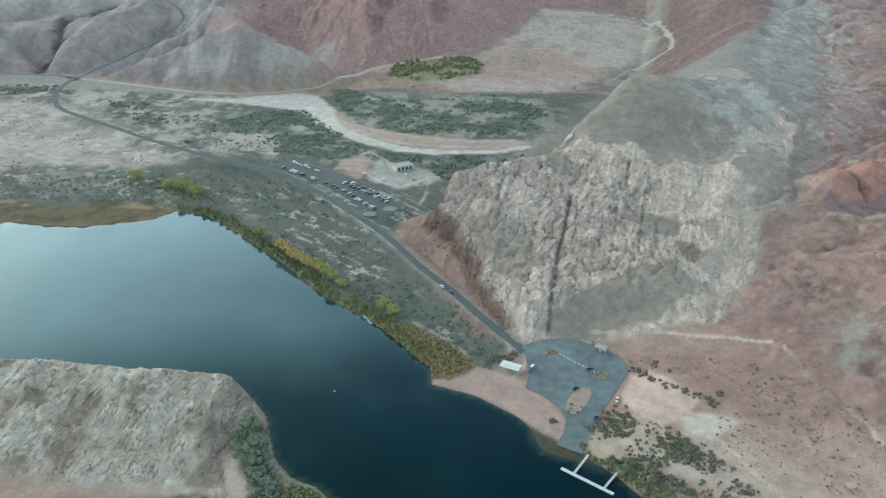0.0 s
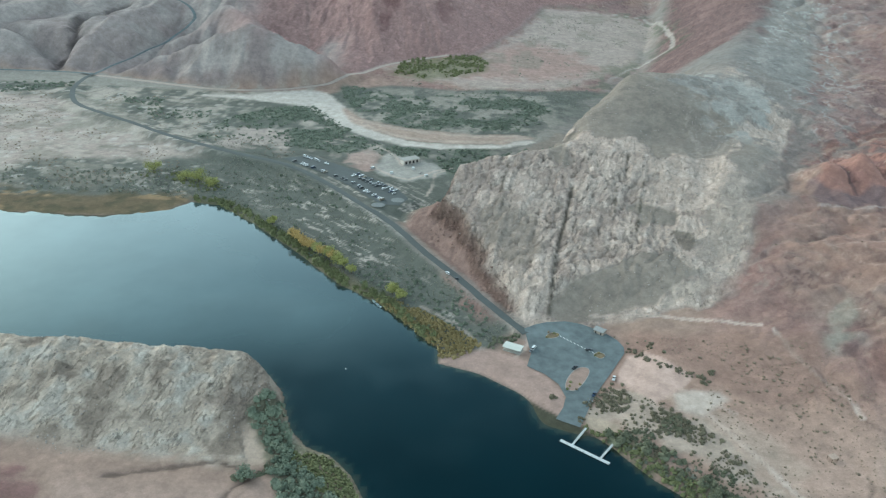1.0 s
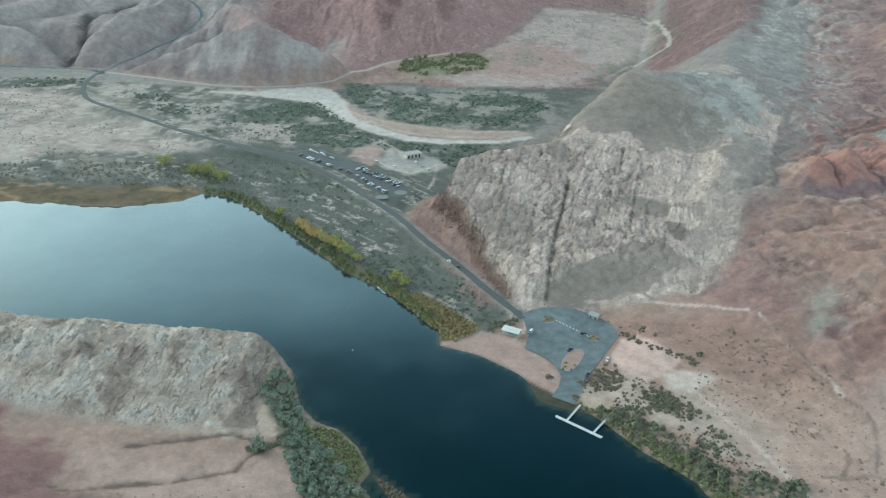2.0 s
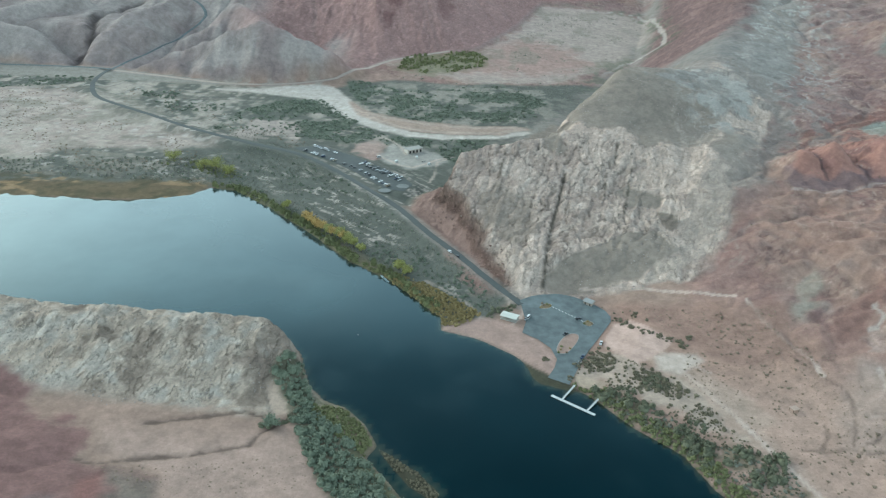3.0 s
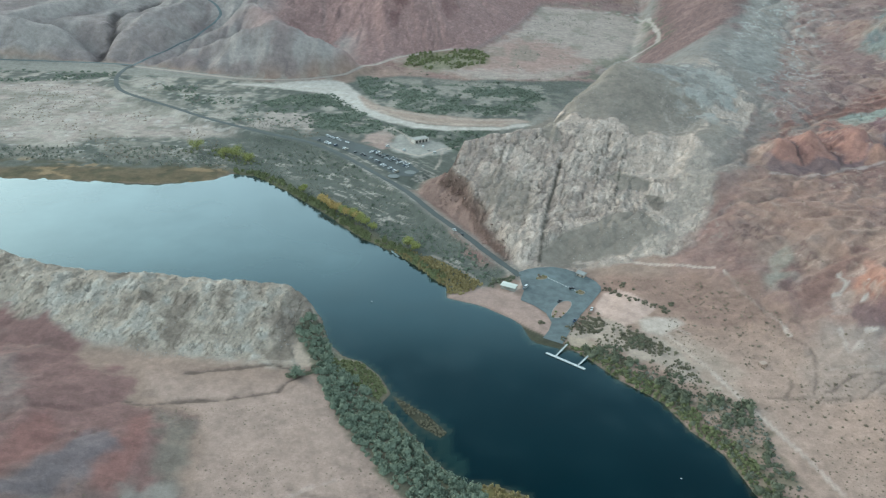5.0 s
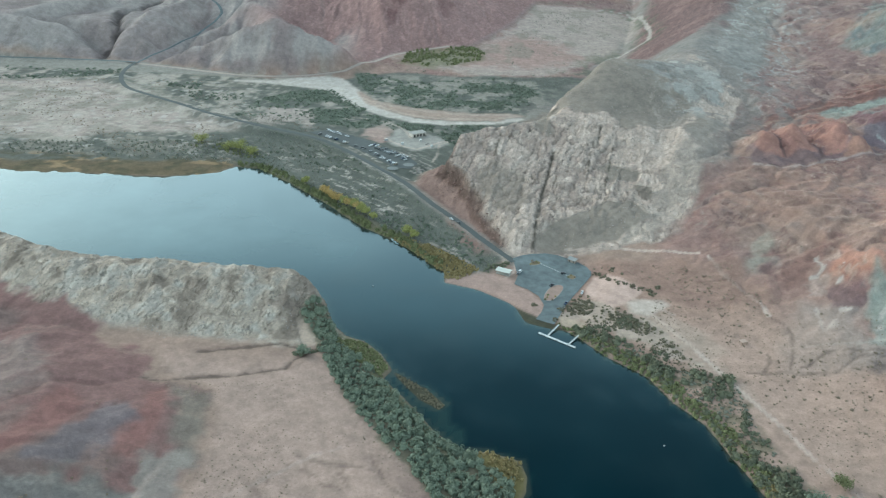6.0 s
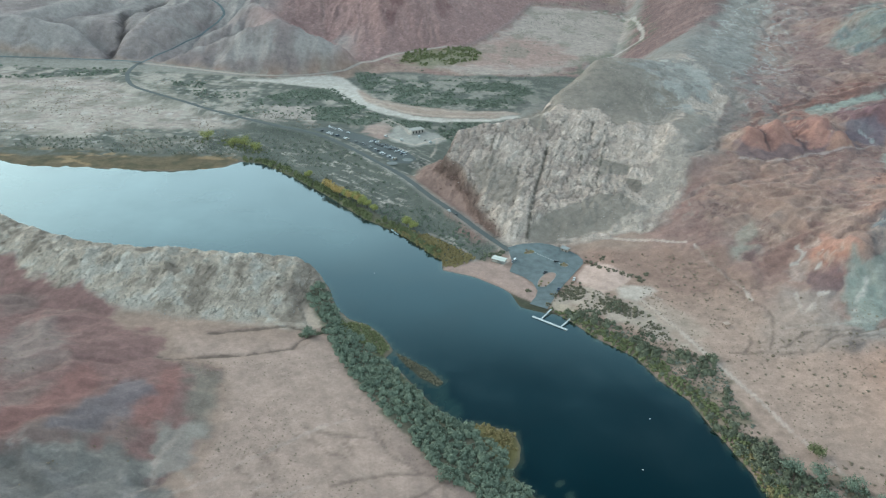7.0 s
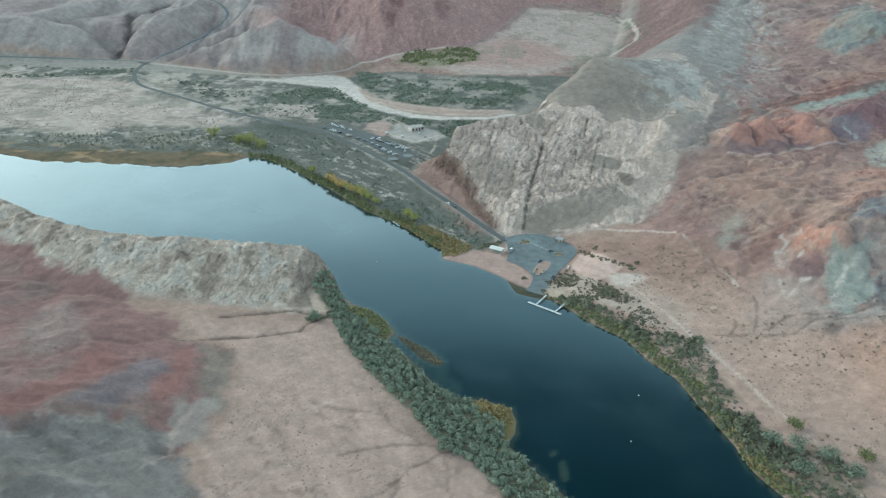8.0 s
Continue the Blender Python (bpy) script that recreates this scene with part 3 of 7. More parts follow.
    patch([(341, 384), (347, 377), (368, 380), (352, 330), (330, 310), (310, 317), (325, 346), (332, 371), (336, 380)], tone(164, 166, 154), 3, 8, 0.3, 0.75)
    patch([(307, 386), (304, 361), (314, 360), (326, 357), (328, 360), (323, 370), (318, 383)], tone(130, 105, 104), 2, 6, 0.4, 0.8)
    patch([(307, 303), (307, 289), (315, 289), (321, 297), (316, 303)], tone(118, 108, 104), 2, 3, 0.3, 0.85)
    for line in ([(314, 423), (313, 413), (313, 407), (308, 402), (302, 400)], [(294, 363), (292, 353), (290, 344), (291, 339), (298, 343), (302, 347)], [(307, 354), (310, 357), (313, 354)], [(326, 400), (322, 388), (316, 384)], [(338, 352), (330, 340), (326, 330)], [(345, 360), (336, 344)]):
        trace(line, 1.3, tone(212, 200, 188), 0.7 , 2.2)
    trace([(270, 327), (286, 326), (300, 322), (319, 319), (345, 318)], 1.0, tone(190, 184, 172), 0.6)
    # far plain and terraces
    patch([(-80, 1190), (68, 1255), (152, 1445), (222, 1670), (360, 1640), (415, 1550), (395, 1400), (300, 1220), (180, 1100), (70, 1080), (-20, 1120)], FLAT, 16, 14)
    patch([(40, 1140), (150, 1130), (250, 1200), (230, 1290), (160, 1380), (90, 1300)], tone(178, 146, 134), 25, 22, 0, 0.8)
    lay(smooth(0.15, 0.45, fbm(x, y * 0.6, 28, 5, 105)) * smooth(1090, 1130, y) * smooth(60, 100, x) * smooth(400, 330, x) * 0.5, tone(150, 142, 126))
    patch([(100, 400), (140, 470), (216, 455), (262, 400), (250, 250), (262, 110), (205, 150), (180, 262), (140, 345)], tone(178, 148, 131), 10, 8)
    lay(smooth(400, 330, y) * smooth(150, 190, x) * smooth(330, 280, x) * smooth(6, 20, shore) * 0.7, tone(190, 163, 146))
    scrubland = [(-1500, 900), (-515, 676), (-300, 653), (-248, 664), (-226, 689), (-200, 685), (-120, 603), (-38, 514), (-10, 476), (8, 455), (10, 440), (40, 447), (60, 470), (62, 478), (10, 570), (-30, 645), (20, 655), (60, 740), (140, 810), (200, 930), (300, 1000), (330, 1080), (200, 1090), (30, 1075), (-60, 1090), (-110, 1065), (-170, 1022), (-460, 1046), (-1500, 1066)]
    lay(smooth(-6, 10, inside(x, y, scrubland) + n1 * 6), SCRUB)
    lay(smooth(-10, 25, inside(x, y, [(-1400, 800), (-480, 740), (-330, 760), (-260, 800), (-340, 868), (-440, 930), (-482, 1000), (-1400, 1040)]) + n1 * 30), FLAT)
    lay(smooth(0.05, 0.5, n2 + n1 * 0.4) * smooth(770, 860, y) * smooth(1080, 1000, y) * smooth(-20, -100, x) * 0.8, FLAT)
    lay(smooth(0.12, 0.03, np.abs(fbm((x - y) * 0.24 + n2 * 1.5, (x + y) * 0.95 + n2 * 2, 12, 4, 106))) * smooth(-0.5, 0.3, n1) * smooth(800, 700, y) * smooth(40, 10, x) * smooth(12, 30, shore) * smooth(-330, -260, x) * smooth(450, 480, y) * 0.95, tone(204, 192, 178))
    lay(smooth(0.25, 0.55, fbm(x, y * 1.3, 9, 4, 107) + n1 * 0.2) * smooth(690, 720, y) * smooth(-200, -280, x) * smooth(1070, 1040, y) * 0.7, tone(208, 198, 186))
    lay(smooth(0.2, 0.5, fbm(x * 0.7, y * 1.5, 16, 4, 108) - n3 * 0.3) * smooth(690, 720, y) * smooth(-200, -280, x) * smooth(1070, 1040, y) * 0.6, tone(140, 132, 120))
    patch([(-210, 880), (-160, 890), (-150, 860), (-200, 850)], tone(184, 166, 152), 6, 6)
    patch([(-60, 800), (-40, 790), (-70, 770), (-90, 790)], tone(178, 152, 140), 6, 5)
    patch([(-62, 790), (-48, 826), (-33, 820), (3, 800), (21, 780), (4, 756), (-29, 747), (-56, 766)], tone(180, 174, 163), 4, 5)
    patch([(-92, 821), (-70, 838), (-57, 821), (-58, 797), (-77, 789), (-95, 796)], tone(184, 160, 147), 4, 5)
    lay(smooth(-0.3, 0.35, n2 + n1 * 0.5) * smooth(790, 840, y + x * 0.15) * smooth(1085, 1050, y) * smooth(-460, -420, x) * smooth(220, 120, x) * 0.75, tone(178, 169, 155))
    lay(smooth(-0.15, 0.2, fbm(x, y, 30, 3, 32) * 0.8 + 0.02 + n4 * 0.15) * smooth(-8, 8, inside(x, y, SOUTH_BRUSH, 80) + n2 * 8) * 0.9, tone(110, 116, 100))
    lay(smooth(-0.15, 0.2, fbm(x, y, 30, 3, 31) * 0.8 + 0.08 + n4 * 0.15) * smooth(-8, 8, inside(x, y, WASH_BRUSH, 80) + n2 * 8) * 0.9, tone(110, 116, 100))
    lay(smooth(-10, 14, inside(x, y, GROVE, 80) + n2 * 10) * 0.7, tone(128, 126, 88))
    lay(smooth(0.0, 0.4, n2 + n1 * 0.5) * smooth(700, 740, y) * smooth(-250, -330, x) * smooth(1060, 1040, y) * 0.55, tone(198, 186, 170))
    lay(smooth(0.1, 0.5, fbm(x, y, 30, 4, 109)) * smooth(690, 720, y) * smooth(-250, -330, x) * smooth(1060, 1040, y) * 0.6, tone(150, 142, 128))
    patch([(-225, 843), (-227, 903), (-163, 890), (-161, 836)], tone(186, 172, 160), 5, 9)
    patch([(-1500, 1050), (-480, 1036), (-300, 1030), (-300, 1046), (-397, 1070), (-460, 1088), (-695, 1092), (-1500, 1112)], tone(164, 157, 145), 3, 2)
    # north-western hills
    north = inside(x, y, FOOT + [(430, 6000), (-2500, 6000)])
    lay(smooth(0, 12, north), GREY_HILL, 0.12)
    lay(smooth(0.0, 0.7, n1 + n3) * smooth(0, 12, north) * 0.5, tone(152, 132, 128))
    lay(smooth(30, 0, north + n2 * 12) * smooth(-2, 6, north) * smooth(-500, -300, x) * 0.35, tone(150, 122, 116))
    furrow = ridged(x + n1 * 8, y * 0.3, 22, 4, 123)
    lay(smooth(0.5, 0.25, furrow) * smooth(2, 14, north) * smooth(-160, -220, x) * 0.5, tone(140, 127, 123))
    lay(smooth(-0.1, 0.4, n1 - n3 * 0.5) * smooth(0, 12, north) * smooth(-460, -400, x) * smooth(-160, -220, x) * 0.5, tone(146, 128, 124))
    lay(smooth(70, 130, north + n1 * 35) * smooth(-285, -200, x + (y - 1100) * 0.25 + n3 * 40), FAR_RED, 0.95)
    lay(smooth(-170, -120, x + n2 * 10) * smooth(0, 15, north), FAR_RED, 0.85)
    lay(smooth(0.1, 0.7, fbm(x, y * 0.5, 70, 4, 121)) * smooth(80, 160, north) * smooth(-300, -200, x) * 0.5, tone(178, 140, 132))
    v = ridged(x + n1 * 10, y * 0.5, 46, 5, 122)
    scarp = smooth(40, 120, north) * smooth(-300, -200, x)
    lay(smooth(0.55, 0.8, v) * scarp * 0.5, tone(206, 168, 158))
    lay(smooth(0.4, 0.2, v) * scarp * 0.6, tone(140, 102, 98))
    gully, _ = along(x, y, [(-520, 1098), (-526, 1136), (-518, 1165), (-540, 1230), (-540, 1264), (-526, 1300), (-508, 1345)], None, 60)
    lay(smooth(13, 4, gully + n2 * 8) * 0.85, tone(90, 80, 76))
    # north-eastern ridge and dome
    d, _ = along(x, y, NE_RIDGE, NE_RIDGE_Z, 260)
    right = smooth(-15, 25, (x - 330) * 0.9 - (y - 894) * 0.42)
    lay(smooth(190, 130, d * (1 + 0.9 * right) + n1 * 34 + n2 * 10), tone(156, 147, 138), 0.35)
    lay(smooth(0.0, 0.5, n2 + n1 * 0.6) * smooth(170, 60, d) * smooth(700, 800, y) * (0.1 + 0.5 * right), tone(182, 174, 164))
    vein = np.abs(fbm(x + n2 * 5, y + n1 * 10, 40, 5, 117))
    lay(smooth(0.08, 0.015, vein) * smooth(190, 80, d) * smooth(700, 760, y) * (0.2 + 0.55 * right), tone(200, 196, 186))
    crest_side = (x - 330) * 0.9 - (y - 894) * 0.42
    lay(smooth(980, 1060, y + n1 * 20) * smooth(150, 120, d) * smooth(24, -4, crest_side + n1 * 14), tone(150, 122, 116), 0.9)
    lay(smooth(0.1, 0.6, fbm(x * 0.5, y, 26, 4, 171)) * smooth(1000, 1060, y) * smooth(150, 120, d) * smooth(14, -10, crest_side) * 0.5, tone(184, 150, 142))
    track, _ = along(x, y, FAR_TRACK, None, 60)
    lay(smooth(36, 12, track + n1 * 20) * smooth(-0.1, 0.3, n2) * 0.7, tone(122, 122, 102))
    lay(smooth(4.5, 1.5, track + n2 * 3) * smooth(1120, 1200, y) * 0.6, tone(208, 198, 184), 0)
    # slab
    e = inside(x, y, SLAB, 120) + fbm(x, y, 22, 4, 61) * 5
    lay(smooth(-2, 6, e + n2 * 3), PALE_ROCK, 1.0)
    wu, wv = x * 0.96 - y * 0.27 + fbm(x, y, 14, 2, 63) * 3, (x * 0.27 + y * 0.96) * 0.24 + fbm(x, y, 14, 2, 64) * 1.8
    gap, tag = blocks_of(wu, wv, 8.5, 1)
    gap2, tag2 = blocks_of(wu, wv, 4.8, 2)
    bare = smooth(2, 8, e) * (smooth(260, 180, x) * smooth(730, 690, y) * 0.75 + 0.25)
    lay(smooth(0.4, 0.9, tag) * bare * 0.4, tone(226, 208, 193))
    lay(smooth(0.5, 0.1, tag2) * bare * 0.35, tone(172, 162, 150))
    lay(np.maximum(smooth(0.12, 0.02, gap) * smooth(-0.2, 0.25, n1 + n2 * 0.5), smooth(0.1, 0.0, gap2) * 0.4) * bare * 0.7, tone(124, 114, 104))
    lay(smooth(0.2, 0.45, n2 + n1 * 0.7) * smooth(2, 8, e) * 0.6, tone(176, 156, 143), 0.6)
    lay(smooth(0.25, 0.5, n4) * smooth(0, 6, e) * 0.3, tone(224, 208, 194))
    patch([(44, 620), (61, 636), (85, 615), (90, 601), (88, 556), (67, 540), (52, 560), (49, 580)], tone(160, 146, 132), 5, 8, 0.6, 0.75)
    patch([(128, 735), (152, 722), (166, 718), (187, 716), (208, 684), (230, 690), (260, 690), (292, 735), (330, 800), (300, 900), (200, 900), (140, 810)], BROWN_HILL, 3, 9, 0.25)
    patch([(130, 738), (145, 775), (175, 815), (212, 830), (255, 850), (300, 900), (330, 960), (300, 985), (230, 930), (150, 900), (110, 800)], BROWN_HILL, 6, 8, 0.3, 0.9)
    patch([(145, 763), (175, 803), (211, 813), (247, 806), (262, 766), (284, 736), (290, 700), (262, 697), (217, 712), (178, 726)], tone(152, 140, 128), 4, 9, 0.3, 0.9)
    patch([(250, 818), (342, 1030), (380, 1049), (464, 1157), (380, 956), (321, 858), (280, 818)], tone(148, 140, 132), 8, 10, 0.3, 0.8)
    patch([(258, 830), (330, 880), (410, 1010), (470, 1040), (440, 925), (400, 860), (364, 816), (330, 770), (300, 740), (290, 790)], tone(178, 171, 162), 12, 22, 0.8, 0.75)
    lay(smooth(0.1, 0.35, fbm(x, y, 15, 5, 172)) * smooth(240, 290, x) * smooth(480, 400, x) * smooth(680, 720, y) * smooth(1080, 980, y) * 0.6, tone(140, 134, 128))
    patch([(80, 705), (104, 735), (109, 685), (121, 676), (127, 737), (160, 800), (195, 900), (150, 900), (100, 840), (62, 745)], BROWN_HILL, 3, 5, 0.3)
    patch([(270, 662), (274, 690), (299, 722), (322, 718), (319, 690), (287, 656)], BROWN_HILL, 4, 6, 0.3)
    lay(smooth(0.12, 0.4, n2 + n1 * 0.4) * smooth(690, 740, y) * smooth(-4, 8, e) * smooth(250, 290, x) * 0.8, tone(196, 190, 180), 0.6)
    patch([(90, 507), (106, 517), (129, 531), (164, 551), (190, 551), (204, 530), (184, 511), (167, 495), (131, 488), (94, 488)], BROWN_HILL, 2, 4, 0.1)
    patch([(168, 618), (180, 628), (208, 605), (200, 590), (177, 595)], BROWN_HILL, 2, 4, 0.3)
    patch([(197, 586), (216, 580), (205, 545), (198, 556)], tone(118, 108, 96), 2, 5, 0.6, 0.75)
    patch([(160, 488), (172, 503), (190, 514), (208, 516), (192, 500), (178, 488)], tone(200, 184, 168), 2, 7, 0.6, 0.7)
    lay(smooth(7, 1, np.abs(e - 2) + n4 * 4) * smooth(200, 230, x) * smooth(700, 660, y) * 0.45, tone(196, 181, 166))
    # long cracks darkened in colour, for both the scrub and the shade in them
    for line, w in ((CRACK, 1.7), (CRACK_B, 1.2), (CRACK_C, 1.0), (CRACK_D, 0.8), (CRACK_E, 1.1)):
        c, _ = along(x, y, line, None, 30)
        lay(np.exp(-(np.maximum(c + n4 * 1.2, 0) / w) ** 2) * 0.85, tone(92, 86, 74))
    lay(smooth(-34, -12, e + n2 * 12 + n1 * 8) * smooth(6, -4, e + n4 * 4) * smooth(215, 250, x) * smooth(540, 600, y) * 0.8, tone(154, 143, 134), 0.5)
    streak = np.abs(fbm(x * 0.9 - y * 0.3 + n2 * 3, (y + x * 0.3) * 0.3, 14, 4, 173))
    lay(smooth(0.08, 0.02, streak) * smooth(-40, -8, e) * smooth(215, 250, x) * 0.5, tone(192, 176, 162), 0.5)
    patch([(277, 681), (334, 732), (293, 636), (256, 572), (231, 526), (205, 524), (206, 549), (226, 580), (244, 628)], tone(166, 155, 144), 6, 10, 0.55, 0.65)
    patch([(269, 603), (296, 590), (276, 538), (243, 519), (229, 491), (220, 496), (247, 550)], tone(152, 120, 112), 6, 10, 0.35, 0.6)
    patch([(292, 578), (318, 572), (349, 582), (403, 558), (349, 444), (313, 445), (292, 477), (286, 512), (268, 520)], tone(182, 148, 130), 12, 22, 0.35, 0.5)
    # red foot of the slab on its west side
    foot = smooth(95, 55, x) * smooth(476, 500, y) * smooth(690, 650, y)
    lay(smooth(5, -3, e + n4 * 2) * smooth(-28, -18, e + n2 * 4) * foot, SCREE, 0.5)
    lay(smooth(13, 5, e + n2 * 4) * smooth(-5, 0, e) * foot * 0.85, tone(122, 96, 85), 1.0)
    # wash
    d, half = along(x, y, WASH, WASH_HALF, 80)
    lay(smooth(4, -2, d - half + n2 * 4), BLEACHED, 0)
    side = inside(x, y, [(-118, 990), (-91, 942), (-54, 922), (-10, 903), (47, 894), (100, 898), (120, 884), (80, 862), (18, 859), (-33, 870), (-73, 897), (-104, 932)], 60)
    lay(smooth(-3, 4, side + n2 * 3) * 0.9, tone(188, 164, 147), 0)
    lay(smooth(5, 1, np.abs(side - 7) + n2 * 3) * smooth(-4, 4, side) * 0.5, tone(206, 190, 174), 0)
    # western bank
    d, _ = along(x, y, HEAD, HEAD_Z, 300)
    rocky = smooth(95, 70, d + n1 * 12) * smooth(0, 4, west) * smooth(322, 340, y + n1 * 10 + (x + 100) * 0.1)
    lay(rocky, tone(212, 194, 174), 1.0)
    lay(rocky * smooth(0.05, 0.5, n2 + n4 * 0.4) * 0.6, tone(220, 211, 197))
    lay(rocky * smooth(0.15, 0.6, -n2 + n1 * 0.4) * 0.75, tone(150, 134, 120))
    red = inside(x, y, RED_EDGE + [(-2500, -100), (-2500, 470)])
    lay(smooth(-3, 8, red + n2 * 9 + n1 * 14) * smooth(0, 6, west), MAROON, 0.2)
    lay(smooth(-0.1, 0.4, n1 + 0.4 * n2) * smooth(5, 30, red) * smooth(0, 6, west) * 0.65, tone(150, 128, 118))
    lay(smooth(0.1, 0.4, n3 - n1 * 0.5) * smooth(5, 30, red) * smooth(0, 6, west) * 0.6, tone(130, 114, 106))
    patch([(-314, 309), (-286, 315), (-263, 279), (-264, 251), (-282, 239), (-304, 252)], tone(150, 134, 126), 14, 14, None, 0.6)
    patch([(-273, 168), (-263, 193), (-246, 215), (-249, 242), (-237, 262), (-219, 239), (-221, 222), (-234, 202), (-247, 182), (-266, 152)], CRIMSON, 5, 7, 0.1, 0.9)
    patch([(-192, 263), (-180, 271), (-171, 246), (-174, 212), (-180, 193), (-194, 208), (-188, 233)], CRIMSON, 4, 5, None, 0.85)
    patch([(-179, 275), (-155, 265), (-146, 241), (-144, 208), (-147, 186), (-166, 219), (-171, 246)], tone(142, 131, 118), 6, 7, None, 0.85)
    patch([(-224, 205), (-207, 244), (-193, 250), (-188, 233), (-197, 207), (-212, 191), (-231, 186)], tone(134, 122, 122), 5, 8, 0.4, 0.85)
    patch([(-420, 120), (-262, 148), (-246, 154), (-223, 166), (-207, 176), (-184, 172), (-170, 170), (-165, 154), (-150, 150), (-136, 100), (-130, 20), (-500, 0)], BLUE, 6, 9, 0.3)
    patch([(-177, 184), (-167, 200), (-157, 213), (-147, 201), (-149, 161), (-166, 157)], tone(166, 155, 144), 4, 9, 0.2, 0.8)
    streaks = fbm(x * 0.9 + y * 0.5, (y - x * 0.5) * 0.3, 9, 3, 131)
    patch([(-210, 165), (-180, 160), (-160, 130), (-150, 90), (-230, 80)], tone(156, 146, 138), 10, 14, 0.4, 0.4)
    lay(smooth(0.2, 0.6, streaks) * smooth(-175, -140, x) * smooth(178, 160, y) * smooth(0, 10, west) * 0.45, tone(190, 172, 158))
    lay(smooth(-84, -100, x + n2 * 4) * smooth(-126, -112, x + n1 * 8) * rocky * smooth(350, 372, y) * 0.55, tone(138, 124, 113))
    plain = smooth(0, 10, west) * smooth(330, 290, y) * smooth(-2, -14, red)
    lay(plain * 0.8, tone(188, 162, 147))
    vein = np.abs(fbm(x * 0.8 + y * 0.55 + n1 * 8, (y - x * 0.7) * 0.35 + n1 * 8, 26, 4, 133))
    lay(smooth(0.07, 0.015, vein) * smooth(215, 185, y + n1 * 20) * plain * 0.55, tone(134, 112, 100))
    lay(smooth(0.2, 0.6, fbm(x * 0.9 + y * 0.5, (y - x * 0.5) * 0.22, 16, 4, 134)) * plain * 0.5, tone(194, 166, 150))
    lay(smooth(0.2, 0.6, fbm(x * 0.9 + y * 0.5, (y - x * 0.5) * 0.25, 26, 4, 135)) * plain * smooth(240, 180, y) * 0.5, tone(154, 130, 120))
    lay(smooth(0.1, 0.5, fbm(x * 0.5 + y * 0.86, (y * 0.5 - x * 0.86) * 0.25, 12, 4, 137)) * smooth(0, 10, west) * smooth(0, 12, red) * smooth(190, 160, y) * 0.5, tone(156, 145, 140))
    vein = np.abs(fbm(x + n1 * 8, y * 0.6 + n1 * 8, 26, 4, 136))
    lay(smooth(0.06, 0.0, vein) * smooth(0, 10, west) * smooth(0, 12, red) * smooth(185, 160, y) * 0.4, tone(176, 166, 158))
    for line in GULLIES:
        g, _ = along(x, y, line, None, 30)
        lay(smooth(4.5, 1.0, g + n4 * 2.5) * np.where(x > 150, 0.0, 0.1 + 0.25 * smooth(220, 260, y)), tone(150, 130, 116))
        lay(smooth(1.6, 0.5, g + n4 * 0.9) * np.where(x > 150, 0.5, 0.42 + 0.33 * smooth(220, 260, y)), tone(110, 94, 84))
    for line in STREAKS:
        g, _ = along(x, y, line, None, 30)
        lay(smooth(2.2, 0.5, g + n4 * 1.5) * 0.5 * smooth(-0.5, 0.1, n2), tone(198, 176, 162))
    g, _ = along(x, y, ROAD, None, 30)
    lay(smooth(8.5, 5.5, g + n4 * 1.5) * smooth(760, 600, y) * 0.55, tone(160, 154, 144))
    g, _ = along(x, y, TRACKS[0], None, 30)
    lay(smooth(11, 4, g + n2 * 4) * smooth(240, 300, y) * 0.5, tone(194, 172, 154))
    for line, w in zip(TRACKS, (0.95, 0.7, 0.85, 0.5, 0.5, 0.7, 0.6, 0.6, 0.7)):
        g, _ = along(x, y, line, None, 30)
        lay(smooth(2.1, 0.9, g + n4 * 0.5) * w * smooth(-0.9, -0.2, n2) * (0.6 + 0.4 * smooth(250, 330, y)), tone(218, 198, 182))
    patch([(-110, 358), (-101, 364), (-91, 354), (-85, 335), (-95, 329), (-102, 341)], tone(200, 178, 158), 3, 4, 0.0, 0.9)
    # shores
    lay(smooth(-3, 3, inside(x, y, WEST_BELT, 40) + n4 * 3) * 0.8, tone(104, 106, 84))
    lay(smooth(12, 6, shore + n4 * 3) * smooth(-4, 4, west) * smooth(362, 345, y) * 0.75, tone(112, 114, 84))
    patch([(100, 388), (126, 408), (150, 396), (172, 372), (204, 305), (180, 320), (150, 342), (125, 366), (106, 380)], tone(198, 182, 164), 4, 8, 0.0, 0.7)
    lay(smooth(16, 4, shore + n4 * 4) * smooth(700, 690, y) * smooth(-230, -215, x) * smooth(470, 480, y) * 0.75, tone(112, 112, 82))
    lay(smooth(-4, 3, inside(x, y, EAST_BELT, 40) + n4 * 4) * smooth(-0.2, 0.3, n2 + n4 * 0.5) * 0.7, tone(126, 120, 96))
    reed_flat = smooth(-200, -250, x) * smooth(720, 700, y) * smooth(640, 650, y)
    patch([(-540, 700), (-470, 686), (-380, 694), (-290, 700), (-238, 702), (-226, 690), (-248, 662), (-300, 650), (-390, 652), (-470, 650), (-530, 672)], REED, 6, 5)
    lay(smooth(-0.1, 0.4, n2 + n1 * 0.4) * reed_flat * 0.8, tone(92, 86, 64))
    lay(smooth(0.25, 0.5, fbm(x, y * 1.6, 20, 4, 151)) * reed_flat * 0.7, tone(172, 144, 108))
    patch([(5, 436), (20, 446), (42, 450), (64, 440), (82, 417), (88, 401), (84, 382), (72, 389), (56, 405), (34, 422)], BEACH, 3, 1.5)
    patch([(136, 458), (150, 468), (216, 455), (262, 440), (262, 385), (205, 388), (180, 416), (160, 444)], tone(162, 132, 118), 6, 6, 0.1, 0.75)
